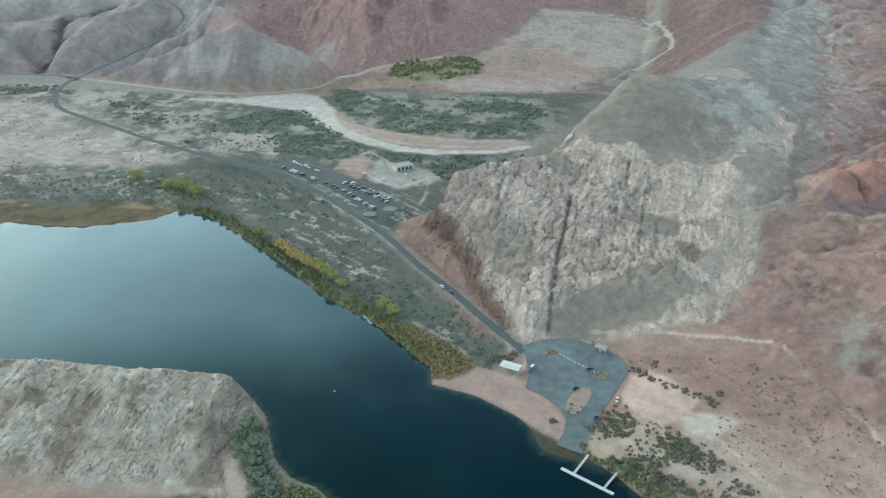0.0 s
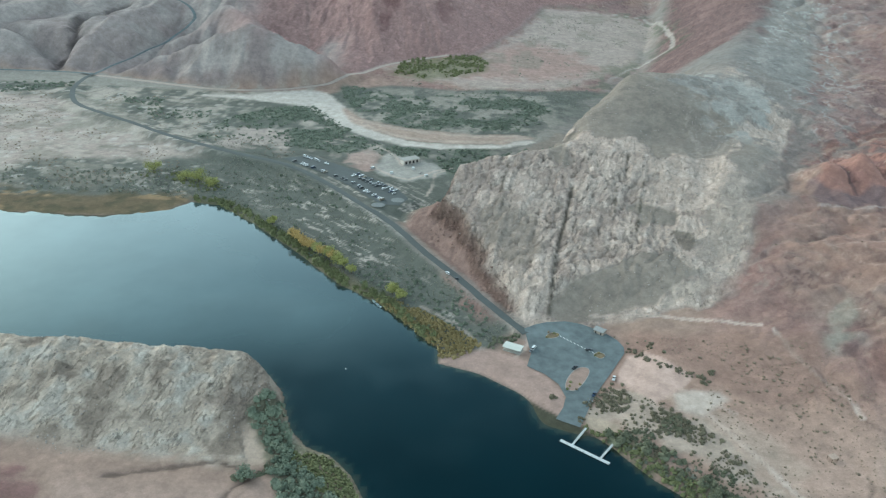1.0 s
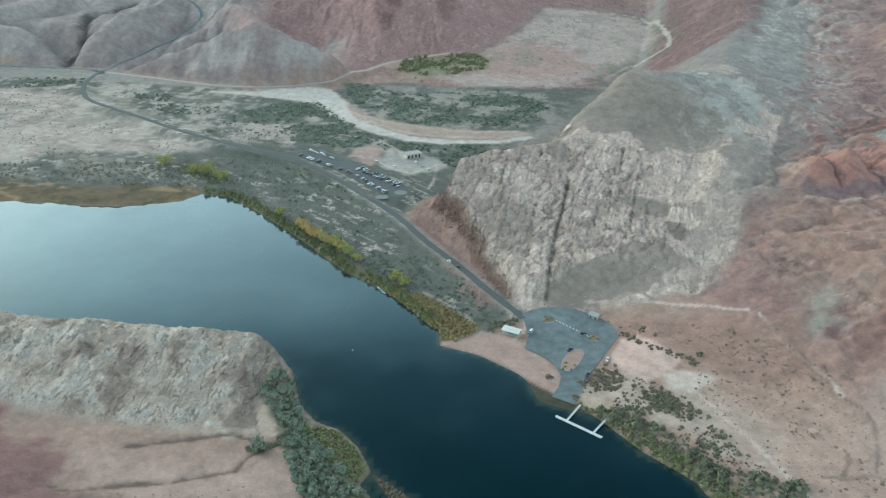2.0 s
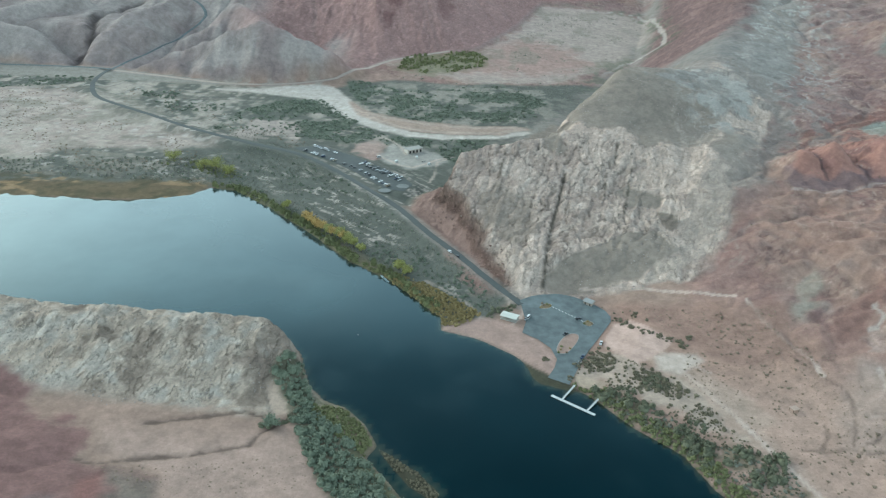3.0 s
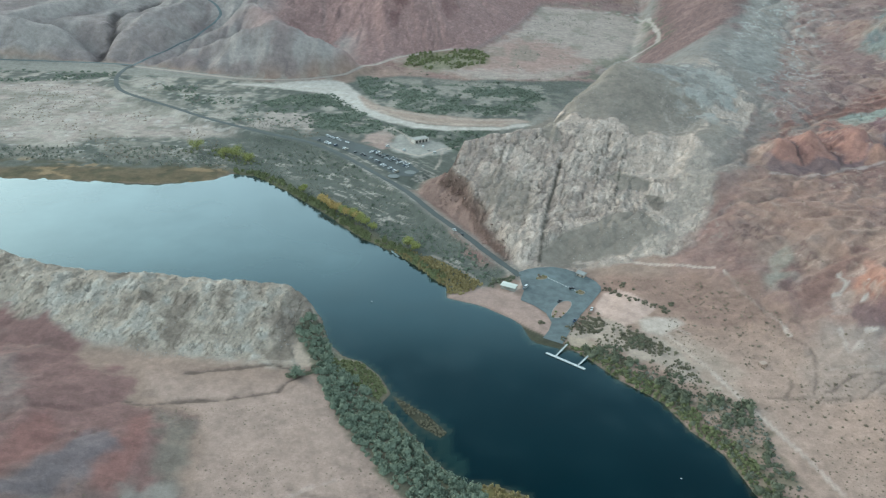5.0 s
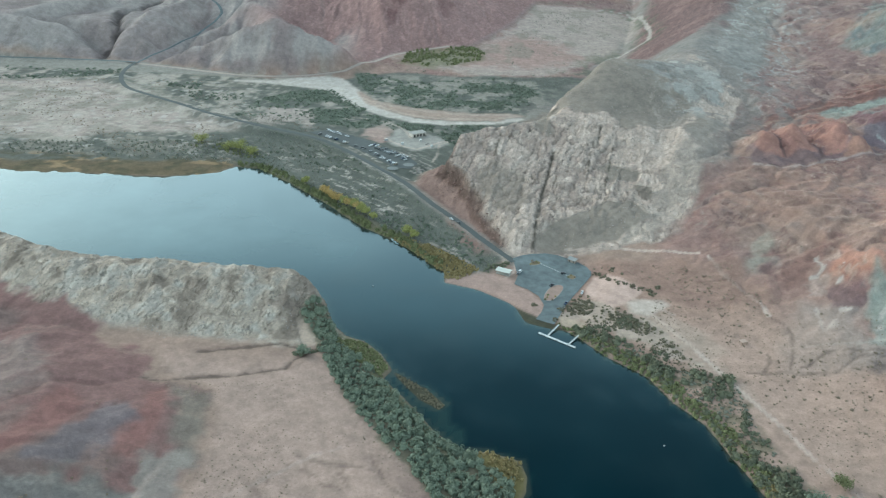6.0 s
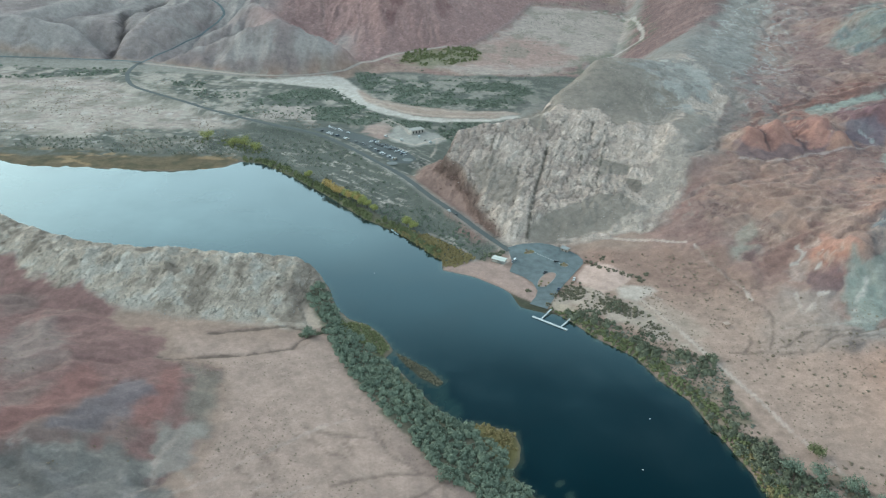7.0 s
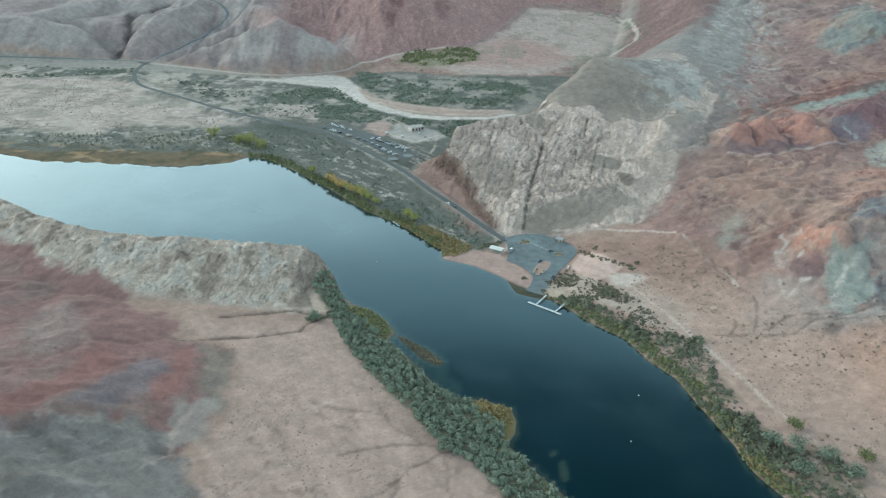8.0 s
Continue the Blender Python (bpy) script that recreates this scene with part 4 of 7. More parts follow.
    trace(TRACKS[1], 1.2, tone(214, 192, 176), 0.75, 0.5)
    patch([(130, 432), (138, 447), (150, 449), (156, 442), (174, 417), (169, 410), (151, 396), (143, 393), (125, 418)], tone(214, 184, 168), 0.9, 0.3)
    patch([(157, 400), (170, 404), (186, 401), (190, 393), (170, 378), (155, 384)], tone(214, 196, 180), 3, 1.5)
    patch([(170, 376), (187, 384), (205, 361), (222, 330), (205, 325), (190, 337)], tone(190, 168, 150), 5, 3, None, 0.7)
    patch([(97, 385), (107, 382), (120, 374), (114, 366), (100, 371)], tone(196, 176, 154), 2, 1)
    patch([(14, 222), (36, 221), (53, 214), (54, 190), (45, 178), (30, 200)], tone(130, 118, 76), 4, 3)
    lay(smooth(1.0, -1.5, shore), MUD)
    return col, rock


gx, gy = axis(-400, 480, 1.95, -4200, 4200, 1.025), axis(90, 800, 1.95, -1500, 4700, 1.0125)
X, Y = np.meshgrid(gx, gy)
Z = height(X, Y)
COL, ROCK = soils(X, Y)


def drainage(Z, area):
    """The area that drains through each place: the land is flooded upwards from its rim, and every place runs off into the neighbour that it was reached from."""
    rows, cols = Z.shape
    n = rows * cols
    level = np.floor((Z - Z.min()) / 0.04).astype(int).ravel().tolist()
    done, down, order = bytearray(n), [-1] * n, []
    queue = [[] for _ in range(max(level) + 1)]
    for c in list(range(cols)) + list(range(n - cols, n)) + list(range(0, n, cols)) + list(range(cols - 1, n, cols)):
        if not done[c]:
            done[c] = 1
            queue[level[c]].append(c)
    steps = (-1, 1, -cols, cols, -cols - 1, -cols + 1, cols - 1, cols + 1)
    for h, line in enumerate(queue):
        for c in line:
            for k in steps:
                q = c + k
                if 0 <= q < n and not done[q]:
                    done[q] = 1
                    down[q] = c
                    queue[level[q] if level[q] > h else h].append(q)
        order += line
    flow = area.ravel().tolist()
    for c in reversed(order):
        if down[c] >= 0:
            flow[down[c]] += flow[c]
    return np.array(flow).reshape(rows, cols)


def spread_out(a):
    """A field softened over its neighbours."""
    p = np.pad(a, 1, mode="edge")
    return (p[1:-1, 1:-1] * 4 + (p[:-2, 1:-1] + p[2:, 1:-1] + p[1:-1, :-2] + p[1:-1, 2:]) * 2 + p[:-2, :-2] + p[:-2, 2:] + p[2:, :-2] + p[2:, 2:]) / 16


# rills and gullies worn by run-off into the slopes
_u, _v = np.where(np.abs(gx) < 1000)[0], np.where((gy > 20) & (gy < 1750))[0]
_win = np.s_[_v[0]:_v[-1] + 1, _u[0]:_u[-1] + 1]
_xw, _yw, _zw = X[_win], Y[_win], Z[_win]
_flow = drainage(np.maximum(_zw, -0.5) + fbm(_xw, _yw, 7, 3, 181) * 0.5, np.gradient(_yw, axis=0) * np.gradient(_xw, axis=1))
_s = (_xw - 300) * 0.88 + (_yw - 240) * 0.475
_sloped = np.clip(smooth(-20, 60, _s) * np.maximum(smooth(880, 800, _yw), smooth(-40, 20, (_xw - 330) * 0.9 - (_yw - 894) * 0.42)) * smooth(-6, 4, -inside(_xw, _yw, SLAB)) + smooth(0, 20, inside(_xw, _yw, FOOT + [(430, 6000), (-2500, 6000)])) * 0.8 + smooth(0, 20, inside(_xw, _yw, RED_EDGE + [(-2500, -100), (-2500, 470)])) * 0.9 + smooth(-40, -70, _xw - 0.3 * _yw + 60) * smooth(260, 220, _yw) * 0.15, 0, 1)
for _line, _, _half in ROADS:
    _sloped = _sloped * smooth(_half + 2, _half + 9, along(_xw, _yw, _line, None, 40)[0])
for _ring in (RAMP_LOT, UPPER_LOT):
    _sloped = _sloped * smooth(-3, -12, inside(_xw, _yw, _ring, 45))
_deep = np.clip(np.log2(np.maximum(_flow, 1) / 45), 0, 8)
_cut = spread_out(_deep) * 0.75 + spread_out(spread_out(spread_out(_deep))) * 0.7
_soft = spread_out(spread_out(_sloped))
Z[_win] = _zw - (0.3 + 0.5 * smooth(1030, 1090, _yw)) * _cut * _soft
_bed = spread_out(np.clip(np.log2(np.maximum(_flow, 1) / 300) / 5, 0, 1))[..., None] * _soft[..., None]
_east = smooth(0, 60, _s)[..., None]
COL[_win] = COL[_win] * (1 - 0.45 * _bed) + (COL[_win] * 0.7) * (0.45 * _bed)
_bed = spread_out(spread_out(np.clip(np.log2(np.maximum(_flow, 1) / 5000) / 3, 0, 1)))[..., None] * _soft[..., None] * _east
COL[_win] = COL[_win] * (1 - 0.6 * _bed) + tone(186, 172, 160) * 0.6 * _bed


def lay_sheet(name, X, Y, Z, colours):
    rows, cols = X.shape
    me = bpy.data.meshes.new(name)
    me.vertices.add(rows * cols)
    me.vertices.foreach_set("co", np.stack([X, Y, Z], -1).astype(np.float32).ravel())
    k = np.arange((rows - 1) * (cols - 1))
    a = k // (cols - 1) * cols + k % (cols - 1)
    quads = np.stack([a, a + 1, a + cols + 1, a + cols], -1).astype(np.int32)
    me.loops.add(quads.size)
    me.loops.foreach_set("vertex_index", quads.ravel())
    me.polygons.add(len(quads))
    me.polygons.foreach_set("loop_start", np.arange(0, quads.size, 4, dtype=np.int32))
    me.polygons.foreach_set("use_smooth", np.ones(len(quads), bool))
    me.update(calc_edges=True)
    att = me.color_attributes.new("soil", "FLOAT_COLOR", "POINT")
    att.data.foreach_set("color", colours.astype(np.float32).ravel())
    return me


# ---- materials ----
def material(name, rough=0.9):
    m = bpy.data.materials.new(name)
    m.use_nodes = True
    nt = m.node_tree
    b = nt.nodes["Principled BSDF"]
    b.inputs["Roughness"].default_value = rough
    return m, nt, b


def node(nt, kind, **settings):
    n = nt.nodes.new(kind)
    for key, value in settings.items():
        n.inputs[key].default_value = value
    return n


def noise_at(nt, size, detail=6, rough=0.6):
    """A noise node in world metres."""
    n = node(nt, "ShaderNodeTexNoise", Scale=1 / size, Detail=detail, Roughness=rough)
    nt.links.new(nt.nodes.get("place", None).outputs["Position"] if nt.nodes.get("place") else place_node(nt).outputs["Position"], n.inputs["Vector"])
    return n


def place_node(nt):
    g = nt.nodes.new("ShaderNodeNewGeometry")
    g.name = "place"
    return g


def math_node(nt, op, a, b):
    n = nt.nodes.new("ShaderNodeMath")
    n.operation = op
    for k, v in enumerate((a, b)):
        if isinstance(v, (int, float)):
            n.inputs[k].default_value = v
        else:
            nt.links.new(v, n.inputs[k])
    return n.outputs[0]


def spread(nt, value, lo, hi, a, b):
    n = node(nt, "ShaderNodeMapRange")
    for key, v in (("From Min", lo), ("From Max", hi), ("To Min", a), ("To Max", b)):
        n.inputs[key].default_value = v
    nt.links.new(value, n.inputs["Value"])
    return n.outputs["Result"]


def scale_colour(nt, colour, factor):
    n = nt.nodes.new("ShaderNodeVectorMath")
    n.operation = "SCALE"
    nt.links.new(colour, n.inputs[0])
    nt.links.new(factor, n.inputs["Scale"])
    return n.outputs[0]


def fractured(nt, place, turn, wide, tall, seed):
    """Broken rock: the distance to the nearest joint and a random number per block, in blocks of that size, leaning by turn degrees."""
    lean = node(nt, "ShaderNodeMapping")
    lean.inputs["Rotation"].default_value = (0, 0, radians(turn))
    nt.links.new(place, lean.inputs["Vector"])
    stretch = node(nt, "ShaderNodeMapping")
    stretch.inputs["Scale"].default_value = (1 / wide, 1 / tall, 1 / wide)
    stretch.inputs["Location"].default_value = (seed, seed * 1.7, 0)
    nt.links.new(lean.outputs[0], stretch.inputs["Vector"])
    edge, cell = nt.nodes.new("ShaderNodeTexVoronoi"), nt.nodes.new("ShaderNodeTexVoronoi")
    edge.feature = "DISTANCE_TO_EDGE"
    for v in (edge, cell):
        v.inputs["Scale"].default_value = 1.0
        nt.links.new(stretch.outputs[0], v.inputs["Vector"])
    tint = nt.nodes.new("ShaderNodeSeparateColor")
    nt.links.new(cell.outputs["Color"], tint.inputs[0])
    return edge.outputs["Distance"], tint.outputs[0]


def ground_material():
    m, nt, b = material("desert_ground", 0.95)
    att = nt.nodes.new("ShaderNodeAttribute")
    att.attribute_name = "soil"
    def mul(p, q):
        return math_node(nt, "MULTIPLY", p, q)

    def less(p):
        return math_node(nt, "SUBTRACT", 1.0, p)

    broad, coarse, mid, fine = noise_at(nt, 34, 6, 0.6), noise_at(nt, 9, 8, 0.65), noise_at(nt, 2.2, 6, 0.65), noise_at(nt, 0.8, 3, 0.6)
    rocky = spread(nt, att.outputs["Alpha"], 0.35, 0.9, 0.0, 1.0)
    f = mul(spread(nt, broad.outputs["Fac"], 0.3, 0.7, 0.92, 1.08), spread(nt, coarse.outputs["Fac"], 0.3, 0.7, 0.8, 1.2))
    f = mul(f, spread(nt, mid.outputs["Fac"], 0.3, 0.7, 0.93, 1.07))
    f = mul(f, spread(nt, fine.outputs["Fac"], 0.3, 0.7, 0.93, 1.06))
    # pebbles and small dark stones, more of them on rocky ground
    speck = noise_at(nt, 2.6, 4, 0.75)
    f = mul(f, less(mul(spread(nt, speck.outputs["Fac"], 0.6, 0.68, 0.0, 0.24), spread(nt, att.outputs["Alpha"], 0, 1, 0.2, 1.0))))
    # bare and crusted patches with clear edges
    crust = noise_at(nt, 6.5, 9, 0.72)
    f = mul(f, spread(nt, crust.outputs["Fac"], 0.48, 0.54, 0.96, 1.05))
    scab = noise_at(nt, 3.1, 6, 0.7)
    f = mul(f, math_node(nt, "ADD", 1.0, mul(spread(nt, scab.outputs["Fac"], 0.52, 0.6, 0.0, 1.0), spread(nt, att.outputs["Alpha"], 0, 1, 0.05, 0.12))))
    # fractured bedrock
    warp = node(nt, "ShaderNodeVectorMath")
    warp.operation = "MULTIPLY_ADD"
    nt.links.new(mid.outputs["Color"], warp.inputs[0])
    warp.inputs[1].default_value = (7.0, 7.0, 0.0)
    nt.links.new(nt.nodes["place"].outputs["Position"], warp.inputs[2])
    gap, tag = fractured(nt, warp.outputs[0], 14, 5.0, 13.0, 0.0)
    gap2, tag2 = fractured(nt, warp.outputs[0], 30, 2.2, 4.2, 5.0)
    patchy = spread(nt, coarse.outputs["Fac"], 0.44, 0.6, 0.0, 1.0)
    joint = mul(spread(nt, gap, 0.0, 0.10, 1.0, 0.0), mul(rocky, patchy))
    joint2 = mul(spread(nt, gap2, 0.0, 0.12, 1.0, 0.0), mul(rocky, spread(nt, coarse.outputs["Fac"], 0.56, 0.42, 0.0, 1.0)))
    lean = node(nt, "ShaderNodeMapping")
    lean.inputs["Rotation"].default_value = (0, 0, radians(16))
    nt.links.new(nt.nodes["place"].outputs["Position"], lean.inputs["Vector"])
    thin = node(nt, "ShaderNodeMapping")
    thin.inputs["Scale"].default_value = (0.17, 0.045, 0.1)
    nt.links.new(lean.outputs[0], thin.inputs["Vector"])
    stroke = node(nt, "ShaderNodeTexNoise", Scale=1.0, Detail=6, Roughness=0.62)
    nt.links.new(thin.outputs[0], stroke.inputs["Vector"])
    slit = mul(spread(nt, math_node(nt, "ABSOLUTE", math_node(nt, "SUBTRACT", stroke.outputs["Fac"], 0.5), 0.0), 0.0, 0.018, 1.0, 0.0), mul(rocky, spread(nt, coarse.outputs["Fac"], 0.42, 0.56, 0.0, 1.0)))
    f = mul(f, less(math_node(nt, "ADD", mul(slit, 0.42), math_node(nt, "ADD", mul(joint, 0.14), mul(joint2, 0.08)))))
    f = mul(f, math_node(nt, "ADD", 1.0, mul(rocky, spread(nt, stroke.outputs["Fac"], 0.35, 0.65, -0.1, 0.1))))
    f = mul(f, math_node(nt, "ADD", 1.0, mul(rocky, math_node(nt, "ADD", spread(nt, tag, 0, 1, -0.07, 0.07), spread(nt, tag2, 0, 1, -0.05, 0.05)))))
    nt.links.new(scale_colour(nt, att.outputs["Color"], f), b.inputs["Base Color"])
    relief = math_node(nt, "ADD", mul(coarse.outputs["Fac"], spread(nt, att.outputs["Alpha"], 0, 1, 0.26, 1.5)), mul(mid.outputs["Fac"], spread(nt, att.outputs["Alpha"], 0, 1, 0.1, 0.5)))
    blocks = math_node(nt, "ADD", mul(tag, 0.8), mul(tag2, 0.3))
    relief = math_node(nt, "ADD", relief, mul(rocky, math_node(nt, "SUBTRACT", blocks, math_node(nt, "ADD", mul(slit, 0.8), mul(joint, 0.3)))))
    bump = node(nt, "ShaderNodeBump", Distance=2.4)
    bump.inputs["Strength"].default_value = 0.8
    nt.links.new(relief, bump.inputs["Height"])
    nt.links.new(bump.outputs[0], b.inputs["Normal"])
    b.inputs["Specular IOR Level"].default_value = 0.15
    return m


def plain_material(name, colour, rough=0.85, size=3.0, amount=0.2, bump=0.1, metal=0.0):
    """A surface of one base colour with two scales of mottling and a little relief."""
    m, nt, b = material(name, rough)
    a, c = noise_at(nt, size, 5), noise_at(nt, size * 7, 4)
    f = math_node(nt, "ADD", spread(nt, a.outputs["Fac"], 0.3, 0.7, 1 - amount, 1 + amount), spread(nt, c.outputs["Fac"], 0.3, 0.7, -amount, amount))
    rgb = nt.nodes.new("ShaderNodeRGB")
    rgb.outputs[0].default_value = (*colour, 1)
    nt.links.new(scale_colour(nt, rgb.outputs[0], f), b.inputs["Base Color"])
    b.inputs["Metallic"].default_value = metal
    if bump:
        bp = node(nt, "ShaderNodeBump", Distance=bump, Strength=0.6)
        nt.links.new(a.outputs["Fac"], bp.inputs["Height"])
        nt.links.new(bp.outputs[0], b.inputs["Normal"])
    return m


def water_material():
    m, nt, b = material("river_water", 0.05)
    att = nt.nodes.new("ShaderNodeAttribute")
    att.attribute_name = "soil"                     # water colour by depth, plus the sheen painted on the far reach
    w0 = noise_at(nt, 60, 4, 0.5)
    nt.links.new(scale_colour(nt, att.outputs["Color"], spread(nt, w0.outputs["Fac"], 0.3, 0.7, 0.8, 1.2)), b.inputs["Base Color"])
    b.inputs["IOR"].default_value = 1.41
    b.inputs["Specular Tint"].default_value = (0.33, 0.92, 1.0, 1)
    w1, w2 = noise_at(nt, 2.5, 3, 0.5), noise_at(nt, 45, 4, 0.5)
    nt.links.new(spread(nt, w2.outputs["Fac"], 0.35, 0.65, 0.03, 0.16), b.inputs["Roughness"])
    bp = node(nt, "ShaderNodeBump", Distance=0.1, Strength=0.25)
    nt.links.new(math_node(nt, "MULTIPLY", w1.outputs["Fac"], spread(nt, w2.outputs["Fac"], 0.4, 0.65, 0.05, 1.2)), bp.inputs["Height"])
    nt.links.new(bp.outputs[0], b.inputs["Normal"])
    return m


GROUND = ground_material()
WATER = water_material()
ASPHALT = plain_material("asphalt", tone(86, 91, 88), 0.9, 4, 0.1, 0.02)
WORN_ASPHALT = plain_material("worn_asphalt", tone(112, 121, 121), 0.9, 6, 0.26, 0.02)
DIRT = plain_material("packed_dirt", tone(192, 174, 160), 0.95, 5, 0.12, 0.05)

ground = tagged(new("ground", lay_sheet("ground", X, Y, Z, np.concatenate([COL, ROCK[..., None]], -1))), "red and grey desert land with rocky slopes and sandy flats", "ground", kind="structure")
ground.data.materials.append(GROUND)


def sheet_from_strip(name, line, heights, half, mat, lift=0.0):
    """A strip along a polyline."""
    bm = bmesh.new()
    rows = []
    for k, (px, py) in enumerate(line):
        (ax, ay), (bx, by) = line[max(k - 1, 0)], line[min(k + 1, len(line) - 1)]
        n = Vector((-(by - ay), bx - ax, 0)).normalized()
        wob = 0.25 * math.sin(k * 2.1)
        rows.append([bm.verts.new((px + n.x * o, py + n.y * o, heights[k] + lift - abs(o / half) ** 4 * 0.18)) for o in (-half + wob, -half * 0.6, 0, half * 0.6, half + wob)])
    for r, q in zip(rows, rows[1:]):
        for j in range(4):
            bm.faces.new((r[j], r[j + 1], q[j + 1], q[j]))
    bmesh.ops.recalc_face_normals(bm, faces=bm.faces)
    me = bpy.data.meshes.new(name)
    bm.to_mesh(me)
    bm.free()
    me.materials.append(mat)
    return new(name, me)


def yard(name, ring, plane, mat):
    bm = bmesh.new()
    a, b, c = plane
    f = bm.faces.new([bm.verts.new((x, y, a + b * x + c * y)) for x, y in ring])
    bmesh.ops.triangulate(bm, faces=[f])
    bmesh.ops.recalc_face_normals(bm, faces=bm.faces)
    me = bpy.data.meshes.new(name)
    bm.to_mesh(me)
    bm.free()
    me.materials.append(mat)
    return new(name, me)


wx, wy = axis(-480, 300, 4.6, -4200, 4200, 1.1), axis(80, 700, 4.6, -1500, 1600, 1.1)
WX, WY = np.meshgrid(wx, wy)
_depth = np.maximum(-height(WX, WY), 0)
for _c, _deep in (([(71, 180), (84, 164), (88, 143), (80, 141), (74, 156)], 0.0), ([(-36, 308), (-30, 304), (-13, 291), (11, 270), (12, 256), (22, 236), (14, 224), (0, 236), (-12, 254), (-26, 276), (-38, 294)], 0.75)):
    _shoal = smooth(-5, 4, inside(WX, WY, _c, 40) + fbm(WX, WY, 9, 3, 140) * 3)
    _depth = _depth * (1 - _shoal) + np.minimum(_depth, _deep) * _shoal
_clear = smooth(0.05, 1.1, _depth + fbm(WX, WY, 20, 3, 141) * 0.35)[..., None]
_wcol = tone(70, 74, 60) * (1 - _clear) ** 2 + tone(44, 84, 78) * 2 * _clear * (1 - _clear) * 0.5 + np.array([0.0002, 0.0052, 0.0066]) * _clear ** 2
# sky sheen put into the colour of the slack water before the reed flats
_sheen = smooth(-20, -280, WX + (WY - 600) * 0.4 + fbm(WX, WY, 90, 3, 142) * 50) * smooth(400, 520, WY)
_wcol = _wcol + np.array([0.042, 0.050, 0.047]) * _sheen[..., None]
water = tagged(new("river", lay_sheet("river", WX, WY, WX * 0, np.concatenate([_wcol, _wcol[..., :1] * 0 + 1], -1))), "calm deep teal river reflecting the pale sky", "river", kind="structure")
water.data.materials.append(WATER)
tagged(sheet_from_strip("road", ROAD_FINE, ROAD_FINE_Z, 3.2, ASPHALT), "two-lane grey asphalt road along the river terrace", "road", kind="structure")
tagged(sheet_from_strip("road", WEST_FINE, [12.0] * len(WEST_FINE), 2.8, WORN_ASPHALT), "grey asphalt road at the foot of the hills", "road", kind="structure")
tagged(sheet_from_strip("road", DIRT_FINE, ROADS[2][1], 3.6, DIRT), "pale dirt road below the grey hills", "road", kind="structure")
tagged(sheet_from_strip("road", HILL_FINE, ROADS[3][1], 2.4, WORN_ASPHALT), "asphalt road winding up between bare hills", "road", kind="structure")
tagged(yard("pavement", UPPER_LOT, (9.4, 0, 0), ASPHALT), "long asphalt car park beside the road", "car park", kind="structure")
tagged(yard("pavement", RAMP_LOT, RAMP_PLANE, WORN_ASPHALT), "asphalt boat-launch yard sloping into the river", "car park", kind="structure")


# ---- vegetation ----
def leaf_material(name, a, b):
    """Foliage between two colours, leaf clump by leaf clump."""
    m, nt, bs = material(name, 0.8)
    g = place_node(nt)
    mix = nt.nodes.new("ShaderNodeMix")
    mix.data_type = "RGBA"
    mix.inputs[6].default_value, mix.inputs[7].default_value = (*a, 1), (*b, 1)
    patchy = noise_at(nt, 11, 3)
    crown = noise_at(nt, 3.2, 2)
    tone_of = math_node(nt, "ADD", math_node(nt, "MULTIPLY", g.outputs["Random Per Island"], 0.3), spread(nt, patchy.outputs["Fac"], 0.3, 0.7, 0.0, 0.35))
    nt.links.new(math_node(nt, "ADD", tone_of, spread(nt, crown.outputs["Fac"], 0.3, 0.7, 0.0, 0.35)), mix.inputs[0])
    nt.links.new(mix.outputs[2], bs.inputs["Base Color"])
    bs.inputs["Specular IOR Level"].default_value = 0.2
    return m


SAGE = leaf_material("sagebrush", tone(124, 126, 111), tone(162, 159, 141))
TAMARISK = leaf_material("tamarisk", tone(110, 122, 103), tone(160, 168, 143))
WILLOW = leaf_material("willow", tone(112, 117, 80), tone(152, 151, 104))
OLIVE = leaf_material("reeds", tone(142, 128, 86), tone(184, 164, 114))
BRUSH = leaf_material("dark_brush", tone(105, 115, 98), tone(143, 149, 128))
BANK_BRUSH = leaf_material("bank_brush", tone(103, 106, 85), tone(141, 141, 114))
OLIVE_BRUSH = leaf_material("olive_brush", tone(108, 103, 84), tone(150, 140, 114))
DRY = leaf_material("dry_shrub", tone(136, 121, 103), tone(166, 148, 126))
GOLD = leaf_material("autumn_gold", tone(198, 164, 98), tone(222, 194, 124))
LIME = leaf_material("autumn_lime", tone(150, 154, 88), tone(190, 186, 112))
BANK = leaf_material("bank_willow", tone(100, 108, 76), tone(146, 146, 98))
BARK = plain_material("bark", tone(104, 90, 76), 0.9, 0.5, 0.2, 0.05)
ROCKS = plain_material("loose_rock", tone(176, 164, 153), 0.95, 1.2, 0.25, 0.2)


